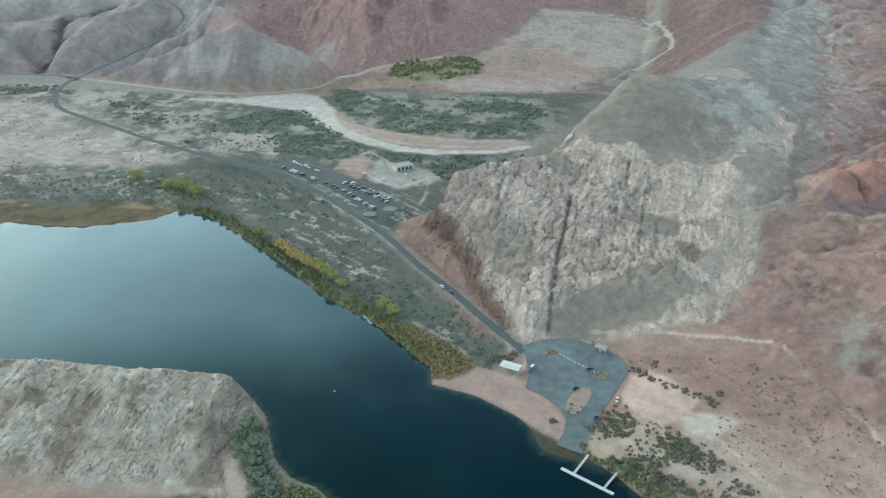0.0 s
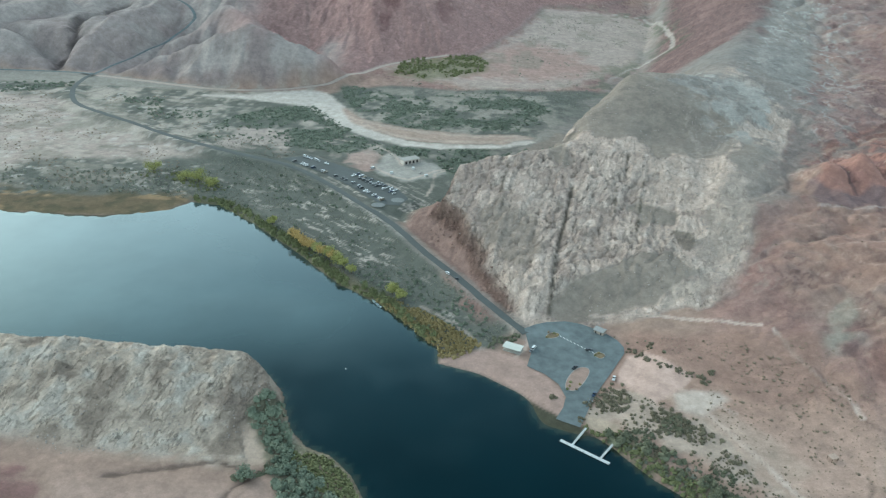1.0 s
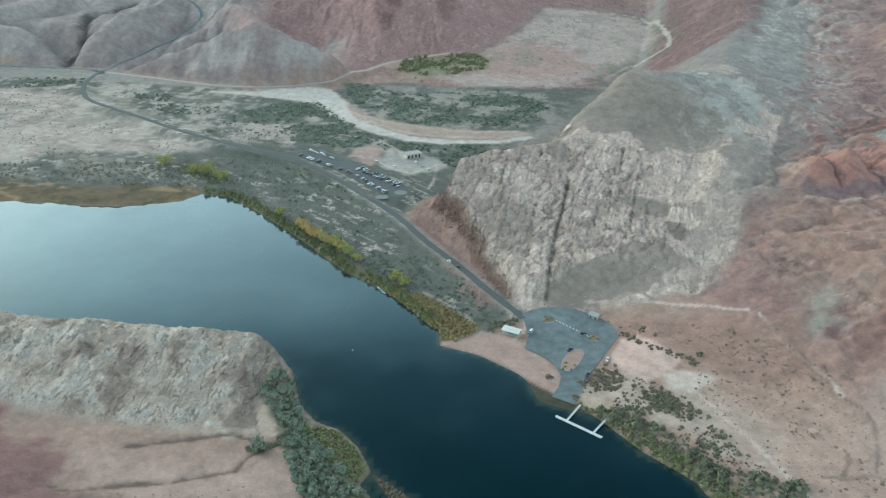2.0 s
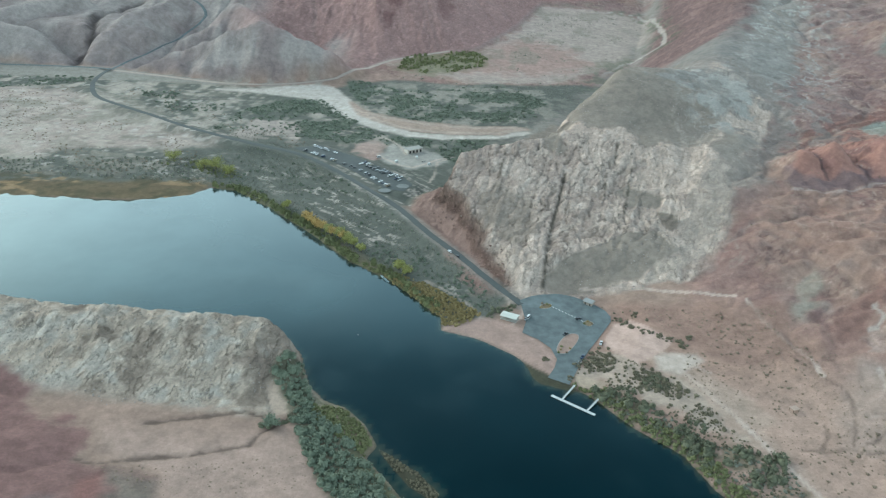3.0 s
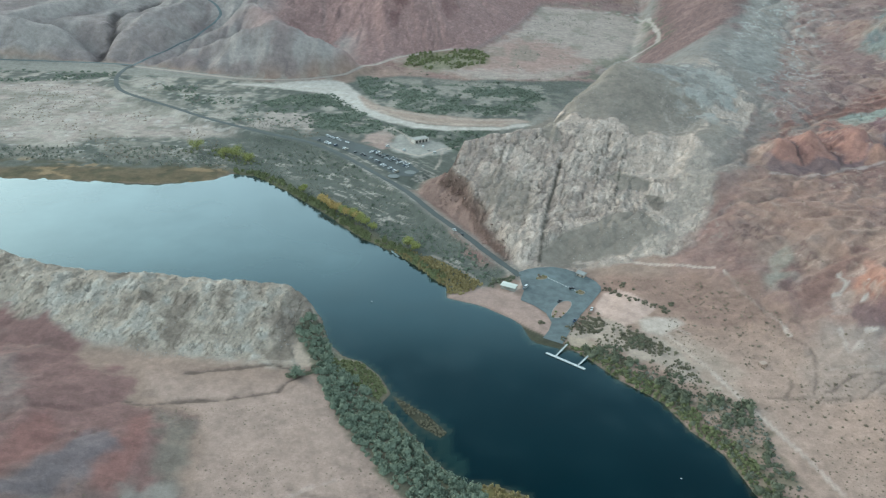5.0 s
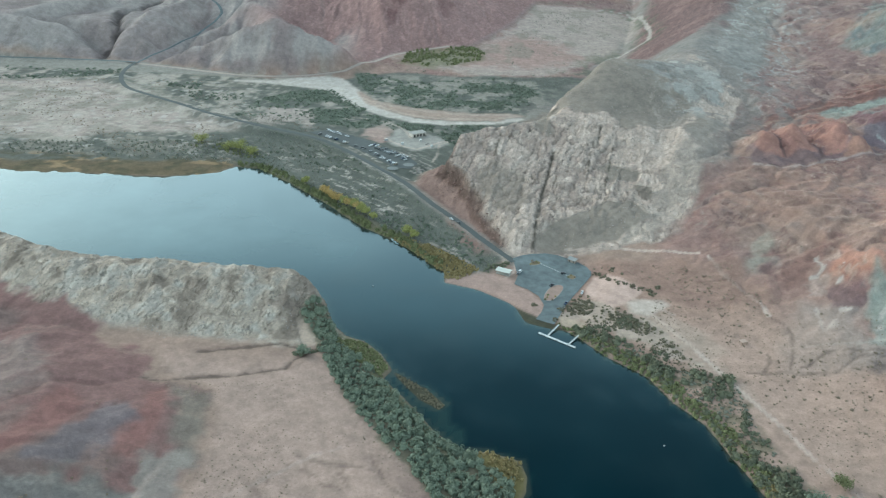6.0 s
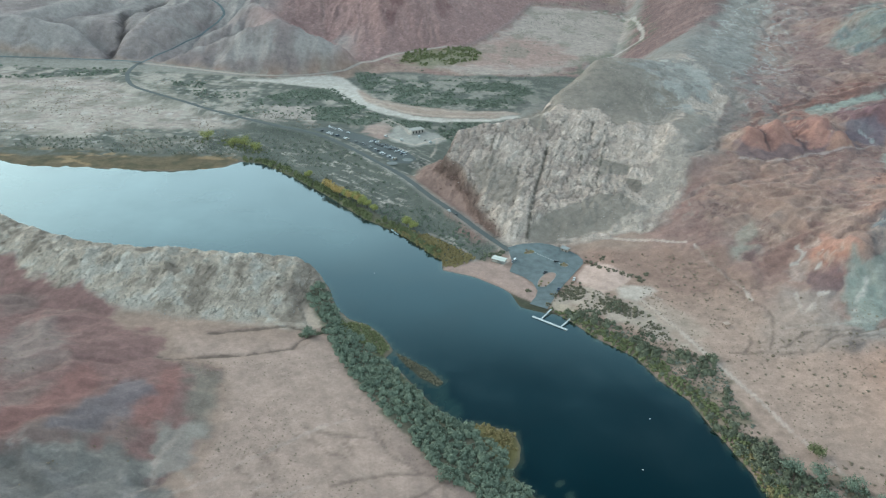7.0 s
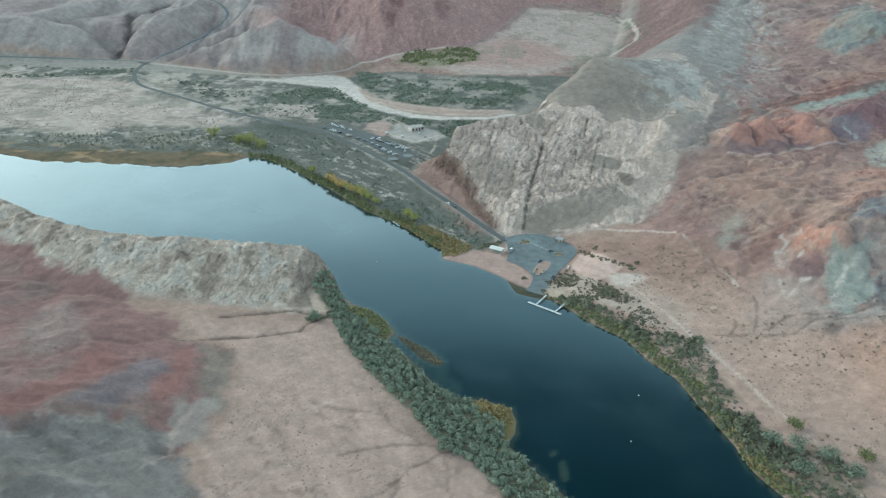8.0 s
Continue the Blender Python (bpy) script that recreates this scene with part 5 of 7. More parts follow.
def clump(n, rng, size=0.34, core=True):
    """Leaf clumps of a bush of radius 1 and height 1: vertices and four-cornered faces."""
    v, f = [], []
    lobes = [(rng.uniform(-0.45, 0.45), rng.uniform(-0.45, 0.45), rng.uniform(0.35, 0.6), rng.uniform(0.4, 0.6)) for _ in range(5)]
    for k in range(n):
        cx, cy, cz, r = lobes[k % 5]
        d = Vector((rng.gauss(0, 1), rng.gauss(0, 1), rng.gauss(0.25, 0.8))).normalized()
        c = Vector((cx, cy, cz)) + d * r * rng.uniform(0.75, 1.05)
        c.z = max(c.z, 0.03)
        up = (d + Vector((rng.uniform(-1, 1), rng.uniform(-1, 1), rng.uniform(-0.3, 1))) * 0.7).normalized()
        a = up.orthogonal().normalized()
        a.rotate(Matrix.Rotation(rng.uniform(0, 6.28), 3, up))
        b = up.cross(a)
        w, h = size * rng.uniform(0.6, 1.25), size * rng.uniform(0.5, 1.0)
        i = len(v)
        v += [c + a * w, c + b * h + up * 0.06, c - a * w * 0.9, c - b * h]
        f.append((i, i + 1, i + 2, i + 3))
    if core:
        i = len(v)
        for ring_r, z in ((0.78, 0.0), (0.72, 0.42), (0.3, 0.74)):
            for q in range(6):
                w = rng.uniform(0.8, 1.15)
                v.append(Vector((math.cos(q * 1.047) * ring_r * w, math.sin(q * 1.047) * ring_r * w, z * w)))
        for r in range(2):
            for q in range(6):
                f.append((i + r * 6 + q, i + r * 6 + (q + 1) % 6, i + r * 6 + 6 + (q + 1) % 6, i + r * 6 + 6 + q))
        f.append((i + 12, i + 13, i + 14, i + 15))
        f.append((i + 12, i + 15, i + 16, i + 17))
    return np.array([tuple(p) for p in v]), np.array(f)


_rng = random.Random(5)
BUSHES = [clump(84, _rng, 0.2) for _ in range(5)]
MEDIUM = [clump(26, _rng, 0.38) for _ in range(5)]
SMALL = [clump(12, _rng, 0.5) for _ in range(4)]
TUFTS = [clump(9, _rng, 0.55, False) for _ in range(3)]


def rocks_template(rng):
    """A broken block of rock: eight warped corners."""
    v = [((1 if i & 1 else -1) * rng.uniform(0.6, 1), (1 if i & 2 else -1) * rng.uniform(0.6, 1), (0.8 if i & 4 else -0.5) * rng.uniform(0.6, 1)) for i in range(8)]
    return np.array(v), np.array([(0, 2, 3, 1), (4, 5, 7, 6), (0, 1, 5, 4), (2, 6, 7, 3), (0, 4, 6, 2), (1, 3, 7, 5)])


BLOCKS = [rocks_template(_rng) for _ in range(5)]


def quads_mesh(name, verts, faces):
    me = bpy.data.meshes.new(name)
    me.vertices.add(len(verts))
    me.vertices.foreach_set("co", verts.astype(np.float32).ravel())
    me.loops.add(faces.size)
    me.loops.foreach_set("vertex_index", faces.astype(np.int32).ravel())
    me.polygons.add(len(faces))
    me.polygons.foreach_set("loop_start", np.arange(0, faces.size, 4, dtype=np.int32))
    me.update(calc_edges=True)
    return me


SAND_POCKET = [(97, 385), (107, 382), (120, 374), (114, 366), (100, 371)]


def spots(ring, spacing, seed, keep=0.0, jitter=0.9, noise_size=25.0):
    """Scattered places inside an outline, thinned by patches."""
    r = np.random.RandomState(seed)
    xs, ys = [p[0] for p in ring], [p[1] for p in ring]
    px, py = np.meshgrid(np.arange(min(xs), max(xs), spacing), np.arange(min(ys), max(ys), spacing))
    px = px.ravel() + (r.rand(px.size) - 0.5) * spacing * 2 * jitter
    py = py.ravel() + (r.rand(py.size) - 0.5) * spacing * 2 * jitter
    ok = inside(px, py, ring) > r.rand(px.size) * spacing * 0.5
    px, py = px[ok], py[ok]
    if keep > -1:
        ok = fbm(px, py, noise_size, 3, seed) * 0.8 + (r.rand(px.size) - 0.5) * 0.7 > keep
        px, py = px[ok], py[ok]
    ok = (along(px, py, ROAD_FINE, None, 30)[0] > 6.0) & (inside(px, py, RAMP_LOT, 20) < -1.5) & (inside(px, py, UPPER_LOT, 20) < -1.5)
    px, py = px[ok], py[ok]
    z = height(px, py)
    ok = (z > 0.04) & (inside(px, py, SAND_POCKET, 20) < 0)
    return px[ok], py[ok], z[ok]


def scatter(name, places, size, tall, templates, mat, label, category, seed=1):
    """One object of many plants or stones that nobody could count."""
    r = np.random.RandomState(seed)
    vs, fs, n0 = [], [], 0
    px, py, pz = places
    which = r.randint(0, len(templates), len(px))
    for k, (tv, tf) in enumerate(templates):
        m = which == k
        n = int(m.sum())
        if not n:
            continue
        a, sc = r.rand(n) * 6.283, (size[0] + (size[1] - size[0]) * r.rand(n) ** 1.6)
        ca, sa = np.cos(a)[:, None], np.sin(a)[:, None]
        h = sc * (tall[0] + (tall[1] - tall[0]) * r.rand(n))
        vx = (tv[:, 0] * ca - tv[:, 1] * sa) * sc[:, None] + px[m][:, None]
        vy = (tv[:, 0] * sa + tv[:, 1] * ca) * sc[:, None] + py[m][:, None]
        vz = tv[:, 2] * h[:, None] + pz[m][:, None] - 0.1 * sc[:, None]
        vs.append(np.stack([vx, vy, vz], -1).reshape(-1, 3))
        fs.append((tf[None] + (np.arange(n) * len(tv))[:, None, None]).reshape(-1, 4) + n0)
        n0 += n * len(tv)
    me = quads_mesh(name, np.concatenate(vs), np.concatenate(fs))
    me.materials.append(mat)
    return tagged(new(name, me), label, category, kind="stuff")


def huddle(centres, each, wide, seed):
    """Small groups of plants round some places."""
    r = np.random.RandomState(seed)
    px = np.concatenate([cx + r.randn(each) * wide for cx, cy in centres])
    py = np.concatenate([cy + r.randn(each) * wide for cx, cy in centres])
    z = height(px, py)
    ok = z > 0.2
    return px[ok], py[ok], z[ok]


def merge(*lists):
    return tuple(np.concatenate(c) for c in zip(*lists))


scatter("tamarisk_thicket", spots(WEST_BELT, 2.75, 11, -0.6, noise_size=14), (0.9, 4.0), (0.9, 1.5), BUSHES, TAMARISK, "dense dark green tamarisk thicket along the sandy river bank", "bushes", 1)
scatter("riverside_thicket", spots(EAST_BELT, 3.6, 12, -0.14, noise_size=16), (1.2, 4.4), (0.8, 1.3), BUSHES, BANK_BRUSH, "grey green thicket of shrubs on the river bank", "bushes", 2)

YARD_SCRUB = [(106, 408), (126, 406), (147, 394), (166, 370), (182, 345), (200, 305), (155, 307), (128, 334), (112, 358), (104, 384)]
scatter("bank_undergrowth", merge(spots(EAST_BELT, 2.3, 68, -0.15, noise_size=12), spots(YARD_SCRUB, 2.3, 69, 0.0, noise_size=12)), (0.5, 1.2), (0.6, 1.1), SMALL, OLIVE_BRUSH, "low olive undergrowth filling the bank thicket", "shrubs", 24)
scatter("pale_thicket", spots(EAST_BELT, 3.0, 19, 0.0, noise_size=14), (0.5, 1.8), (0.6, 1.1), MEDIUM, SAGE, "pale grey shrubs among the bank thicket", "bushes", 21)


def shore_strip(line, inner, outer):
    """An outline that follows a shore line, from inner to outer metres inland (to the left of its way)."""
    p = [Vector((*q, 0)) for q in line]
    n = []
    for k in range(len(p)):
        d = (p[min(k + 1, len(p) - 1)] - p[max(k - 1, 0)]).normalized()
        n.append(Vector((-d.y, d.x, 0)))
    return [(a + b * inner)[:2] for a, b in zip(p, n)] + [(a + b * outer)[:2] for a, b in reversed(list(zip(p, n)))]


EAST_LOW = EAST_SHORE[20:32]
TERRACE_SHORE = EAST_SHORE[7:15]
scatter("reed_bank", merge(spots([(-296, 742), (-284, 760), (-240, 752), (-205, 728), (-196, 708), (-228, 714), (-262, 736)], 3.6, 67, -0.3), spots([(-76, 343), (-56, 340), (-42, 325), (-34, 306), (-37, 296), (-48, 303), (-60, 316), (-75, 330)], 1.8, 20, -0.7), spots(shore_strip(EAST_LOW, -0.5, 13), 2.1, 13, -0.3), spots(shore_strip(TERRACE_SHORE, 0, 4), 2.2, 14, -0.2)), (0.9, 2.2), (0.8, 1.3), MEDIUM, WILLOW, "yellow green willows and reeds at the water edge", "reeds", 3)
scatter("bank_willows", merge(spots(shore_strip(TERRACE_SHORE, 0.5, 9), 3.6, 64, -0.35, noise_size=20), spots(shore_strip([(-163, 650), (-120, 603), (-70, 540)], 0.5, 9), 4.0, 65, -0.3)), (1.6, 3.8), (1.1, 1.7), BUSHES, BANK, "dense olive green willows overhanging the water along the terrace", "bushes", 22)
scatter("reed_bed", merge(spots([(-41, 517), (-30, 520), (-6, 502), (17, 480), (38, 456), (22, 439), (9, 441), (4, 456), (-16, 481)], 1.75, 15, -0.8), spots([(16, 224), (36, 221), (53, 214), (54, 196), (44, 190), (34, 206)], 2.2, 16, -0.3), spots(shore_strip(EAST_SHORE[27:31], 0, 9), 2.0, 18, -0.5)), (0.8, 1.9), (0.9, 1.6), MEDIUM, OLIVE, "golden olive reed bed standing at the shore", "reeds", 4)
scatter("islet_reeds", spots(ISLET, 1.4, 17, -0.1, noise_size=9), (0.5, 1.3), (0.6, 1.1), SMALL, OLIVE_BRUSH, "brown olive reeds on a low islet in the river", "reeds", 25)
TERRACE = [(-226, 692), (-200, 688), (-120, 606), (-38, 518), (-10, 482), (12, 468), (45, 460), (58, 476), (10, 560), (-40, 640), (-75, 690), (-110, 730), (-150, 765), (-220, 800), (-280, 760), (-260, 700)]
scatter("sagebrush", merge(spots(TERRACE, 2.3, 21, -0.1, noise_size=14), spots([(-280, 830), (-200, 790), (-150, 765), (-160, 800), (-130, 815), (-230, 870)], 3.4, 22, 0.0)), (0.4, 1.0), (0.6, 1.0), SMALL, SAGE, "low grey green sagebrush scattered over the river terrace", "shrubs", 5)
scatter("tall_sagebrush", merge(spots(TERRACE, 7.5, 23, 0.1), spots([(-60, 560), (-20, 500), (40, 462), (56, 474), (0, 560)], 5, 24, 0.0)), (1.1, 2.2), (0.8, 1.2), BUSHES, BRUSH, "taller dark shrubs among the sagebrush of the terrace", "shrubs", 6)
scatter("dark_brush", merge(spots(WASH_BRUSH, 3.6, 31, -0.05, noise_size=30), spots(SOUTH_BRUSH, 3.6, 32, 0.02, noise_size=30), spots([(-265, 950), (-365, 952), (-338, 913), (-274, 918)], 5, 27, 0.0), spots([(-30, 928), (87, 910), (131, 972), (38, 940)], 5, 28, -0.1), spots([(-720, 985), (-595, 1003), (-558, 1022), (-523, 1032), (-489, 1046), (-460, 1030), (-507, 1006), (-561, 988), (-720, 965)], 4.5, 66, -0.4), spots([(-395, 995), (-340, 995), (-335, 958), (-382, 962)], 5, 33, -0.5), spots([(-1000, 1040), (-470, 1046), (-470, 1020), (-1000, 1000)], 7, 34, 0.0), spots([(20, 700), (60, 745), (110, 800), (140, 860), (90, 850), (40, 790), (5, 720), (-22, 668), (0, 668)], 5, 35, 0.05)), (0.8, 3.2), (0.4, 0.8), MEDIUM, BRUSH, "dark green tamarisk brush on the flats beside the wash", "bushes", 7)
scatter("pasture_brush", merge(spots([(-60, 1090), (150, 1000), (330, 1010), (330, 1090), (180, 1100), (30, 1095), (-20, 1130)], 6.5, 36, 0.05, noise_size=40), spots([(90, 1160), (160, 1430), (230, 1640), (350, 1600), (400, 1450), (330, 1260), (200, 1110)], 7, 29, 0.2), spots([(270, 1090), (420, 1400), (430, 1560), (400, 1540), (360, 1320), (240, 1110)], 9, 37, 0.0)), (0.5, 1.9), (0.4, 0.8), SMALL, SAGE, "scattered brush on the far flats beside a pale track", "bushes", 8)
scatter("far_grove", merge(spots(GROVE, 4.2, 38, 0.0, noise_size=22)), (1.3, 3.6), (0.9, 1.4), MEDIUM, WILLOW, "distant green and yellow grove below the red slopes", "trees", 9)
scatter("far_edge_brush", merge(spots([(-400, 940), (-250, 850), (-160, 800), (-140, 815), (-230, 900), (-340, 1000), (-430, 1010)], 5, 39, 0.1), spots([(-900, 800), (-480, 700), (-300, 715), (-240, 760), (-330, 860), (-450, 930), (-480, 1000), (-900, 1020)], 4.8, 40, 0.2, noise_size=40)), (0.4, 1.5), (0.4, 0.8), SMALL, DRY, "scattered dry shrubs on the pale far terrace", "shrubs", 10)
scatter("bank_shrubs", spots([(-500, 705), (-290, 702), (-240, 705), (-200, 690), (-230, 770), (-300, 760), (-500, 740)], 4.5, 41, -0.2), (0.9, 2.2), (0.6, 1.1), SMALL, SAGE, "grey green shrubs behind the reed flats", "shrubs", 11)
scatter("gully_shrubs", merge(huddle([(-103, 318), (-97, 321), (-90, 322), (-84, 325), (-78, 328)], 7, 1.6, 74), spots([(39, 454), (45, 464), (57, 467), (66, 470), (62, 460), (53, 459), (44, 450)], 2.4, 75, -0.6), spots([(120, 367), (130, 371), (137, 363), (137, 351), (130, 346), (123, 354)], 2.6, 76, -0.6), spots([(157, 331), (167, 335), (175, 329), (171, 316), (160, 313), (154, 318)], 2.6, 77, -0.6), spots([(142, 374), (151, 381), (162, 373), (161, 365), (150, 361), (142, 364)], 2.8, 78, -0.4)), (0.9, 2.6), (0.7, 1.1), BUSHES, BANK_BRUSH, "dark green shrubs crowded in damp hollows near the bank", "shrubs", 23)
scatter("launch_shrubs", merge(huddle([(81, 401), (96, 380)], 9, 1.4, 71), huddle([(110, 396), (105, 391), (116, 398), (124, 409), (149, 370), (144, 365), (155, 374)], 12, 3.0, 72), huddle([(140, 454), (145, 446), (149, 439), (155, 433), (160, 429), (166, 424), (172, 420), (155, 457), (178, 417), (185, 420)], 7, 1.6, 73)), (0.8, 2.0), (0.6, 1.0), MEDIUM, OLIVE_BRUSH, "low olive brown shrubs round the launch yard and the sand lot", "shrubs", 18)
scatter("yard_shrubs", merge(spots([(106, 408), (126, 406), (147, 394), (168, 375), (182, 345), (200, 305), (180, 322), (150, 345), (125, 368), (104, 386)], 4.6, 42, 0.0), spots([(150, 452), (178, 418), (176, 408), (190, 404), (192, 410), (180, 422), (152, 460)], 3.2, 43, -0.1), spots([(98, 402), (112, 412), (126, 410), (132, 396), (122, 384), (102, 390)], 2.4, 25, -0.6), spots([(138, 386), (152, 386), (170, 364), (160, 350), (142, 364)], 2.6, 26, -0.5), spots([(120, 486), (140, 470), (160, 455), (150, 448), (130, 468)], 5, 44, 0.1)), (0.8, 2.5), (0.6, 1.0), BUSHES, OLIVE_BRUSH, "dusty shrubs between the launch yard and the sandy flats", "shrubs", 12)
EAST_PLAIN = [(140, 470), (215, 450), (260, 440), (300, 360), (400, 300), (420, 180), (420, 100), (262, 100), (252, 150), (228, 200), (212, 285), (190, 340), (170, 375), (180, 415)]
WEST_PLAIN = [(-190, 275), (-110, 285), (-75, 300), (-50, 258), (-28, 222), (0, 186), (20, 158), (-40, 110), (-150, 100), (-150, 180), (-140, 240)]
scatter("desert_shrubs", merge(spots(EAST_PLAIN, 3.2, 51, 0.05), spots(WEST_PLAIN, 3.2, 52, 0.12), spots([(-60, 300), (-40, 250), (-20, 205), (10, 165), (-5, 160), (-40, 215), (-66, 262)], 3.4, 53, 0.0)), (0.25, 0.8), (0.4, 0.7), SMALL, DRY, "small dry desert shrubs dotting the pink sand", "shrubs", 13)
scatter("greasewood", merge(spots(EAST_PLAIN, 6.5, 56, 0.25, noise_size=30), spots([(180, 420), (260, 440), (270, 380), (200, 390)], 9, 57, 0.1)), (0.6, 1.6), (0.4, 0.7), MEDIUM, DRY, "dusty green brown shrubs in loose groups on the sand flat", "shrubs", 17)
scatter("slope_shrubs", merge(spots([(220, 470), (300, 400), (420, 480), (560, 700), (480, 760), (340, 640), (260, 560)], 9, 54, 0.2), spots([(-400, 330), (-220, 270), (-160, 200), (-180, 100), (-400, 60)], 11, 55, 0.25)), (0.5, 1.3), (0.4, 0.8), TUFTS, DRY, "sparse dry tufts on the red slopes", "shrubs", 14)
scatter("slab_rubble", merge(spots(SLAB, 4.2, 61, 0.15), spots([(-440, 495), (-270, 420), (-118, 414), (-95, 392), (-90, 372), (-110, 345), (-200, 330), (-260, 350), (-330, 405), (-420, 450)], 3.6, 62, 0.1)), (0.2, 0.75), (0.5, 0.9), BLOCKS, ROCKS, "broken pale rock rubble on the bedrock slopes", "rocks", 15)
scatter("scree_stones", spots([(-8, 640), (6, 660), (48, 575), (62, 540), (62, 490), (50, 505), (20, 570)], 3.6, 63, 0.0), (0.4, 1.3), (0.5, 0.9), BLOCKS, plain_material("red_stone", tone(140, 112, 100), 0.95, 1.2, 0.25, 0.2), "fallen red stones on the scree below the cliff", "rocks", 16)


# ---- single trees and shrubs ----
def part(name, bm, mat, parent=None, label=""):
    """Links a bmesh as one mesh object under a thing or a part."""
    me = bpy.data.meshes.new(name)
    bmesh.ops.recalc_face_normals(bm, faces=bm.faces)
    bm.to_mesh(me)
    bm.free()
    me.materials.append(mat)
    ob = new(name, me)
    ob.parent = parent
    return tagged(ob, label)


def thing(name, m, label, category, group=""):
    ob = new(name)
    ob.matrix_basis = m
    return tagged(ob, label, category, group)


def tube(bm, a, b, ra, rb, sides=7):
    a, b = Vector(a), Vector(b)
    q = (b - a).to_track_quat("Z", "Y").to_matrix()
    rings = []
    for c, r in ((a, ra), (b, rb)):
        rings.append([bm.verts.new(c + q @ Vector((math.cos(k * 2 * math.pi / sides) * r, math.sin(k * 2 * math.pi / sides) * r, 0))) for k in range(sides)])
    for k in range(sides):
        bm.faces.new((rings[0][k], rings[0][(k + 1) % sides], rings[1][(k + 1) % sides], rings[1][k]))
    bm.faces.new(rings[1])
    bm.faces.new(rings[0][::-1])


def box(bm, centre, size, bevel=0.0, m=None):
    made = bmesh.ops.create_cube(bm, size=1, matrix=(m or Matrix()) @ Matrix.LocRotScale(centre, None, size))
    if bevel:
        edges = {e for v in made["verts"] for e in v.link_edges}
        bmesh.ops.bevel(bm, geom=list(edges), offset=bevel, segments=1, affect="EDGES")


def tree(x, y, tall, wide, mat, label, seed):
    r = random.Random(seed)
    z = float(height(np.array([x * 1.0]), np.array([y * 1.0]))[0])
    t = thing("cottonwood_tree", pose(x, y, z - 0.2, 0, 0, r.uniform(0, 360)), label, "tree", "trees on the river bank")
    bm = bmesh.new()
    lean = (r.uniform(-0.4, 0.4), r.uniform(-0.4, 0.4))
    fork = (lean[0], lean[1], tall * 0.35)
    tube(bm, (0, 0, 0), fork, tall * 0.045, tall * 0.03)
    ends = []
    for k in range(6):
        a = k * 1.05 + r.uniform(-0.3, 0.3)
        e = (fork[0] + math.cos(a) * wide * r.uniform(0.35, 0.7), fork[1] + math.sin(a) * wide * r.uniform(0.35, 0.7), tall * r.uniform(0.5, 0.85))
        tube(bm, fork, e, tall * 0.022, tall * 0.006, 5)
        ends.append(Vector(e))
    part("trunk", bm, BARK, t)
    v, f = [], []
    for k in range(900):
        c = ends[k % 6] if k % 4 else Vector((0, 0, tall * r.uniform(0.45, 0.8)))
        d = Vector((r.gauss(0, 1), r.gauss(0, 1), r.gauss(0, 0.8))).normalized()
        c = c + d * wide * r.uniform(0.15, 0.52)
        c.z = min(max(c.z, tall * 0.18), tall)
        up = (d + Vector((r.uniform(-1, 1), r.uniform(-1, 1), r.uniform(0, 1)))).normalized()
        a = up.orthogonal().normalized()
        b = up.cross(a)
        w = r.uniform(0.3, 0.7)
        i = len(v)
        v += [c + a * w, c + b * w * 0.8, c - a * w, c - b * w * 0.7]
        f.append((i, i + 1, i + 2, i + 3))
    me = quads_mesh("crown", np.array([tuple(p) for p in v]), np.array(f))
    me.materials.append(mat)
    crown = new("crown", me)
    crown.parent = t
    return t


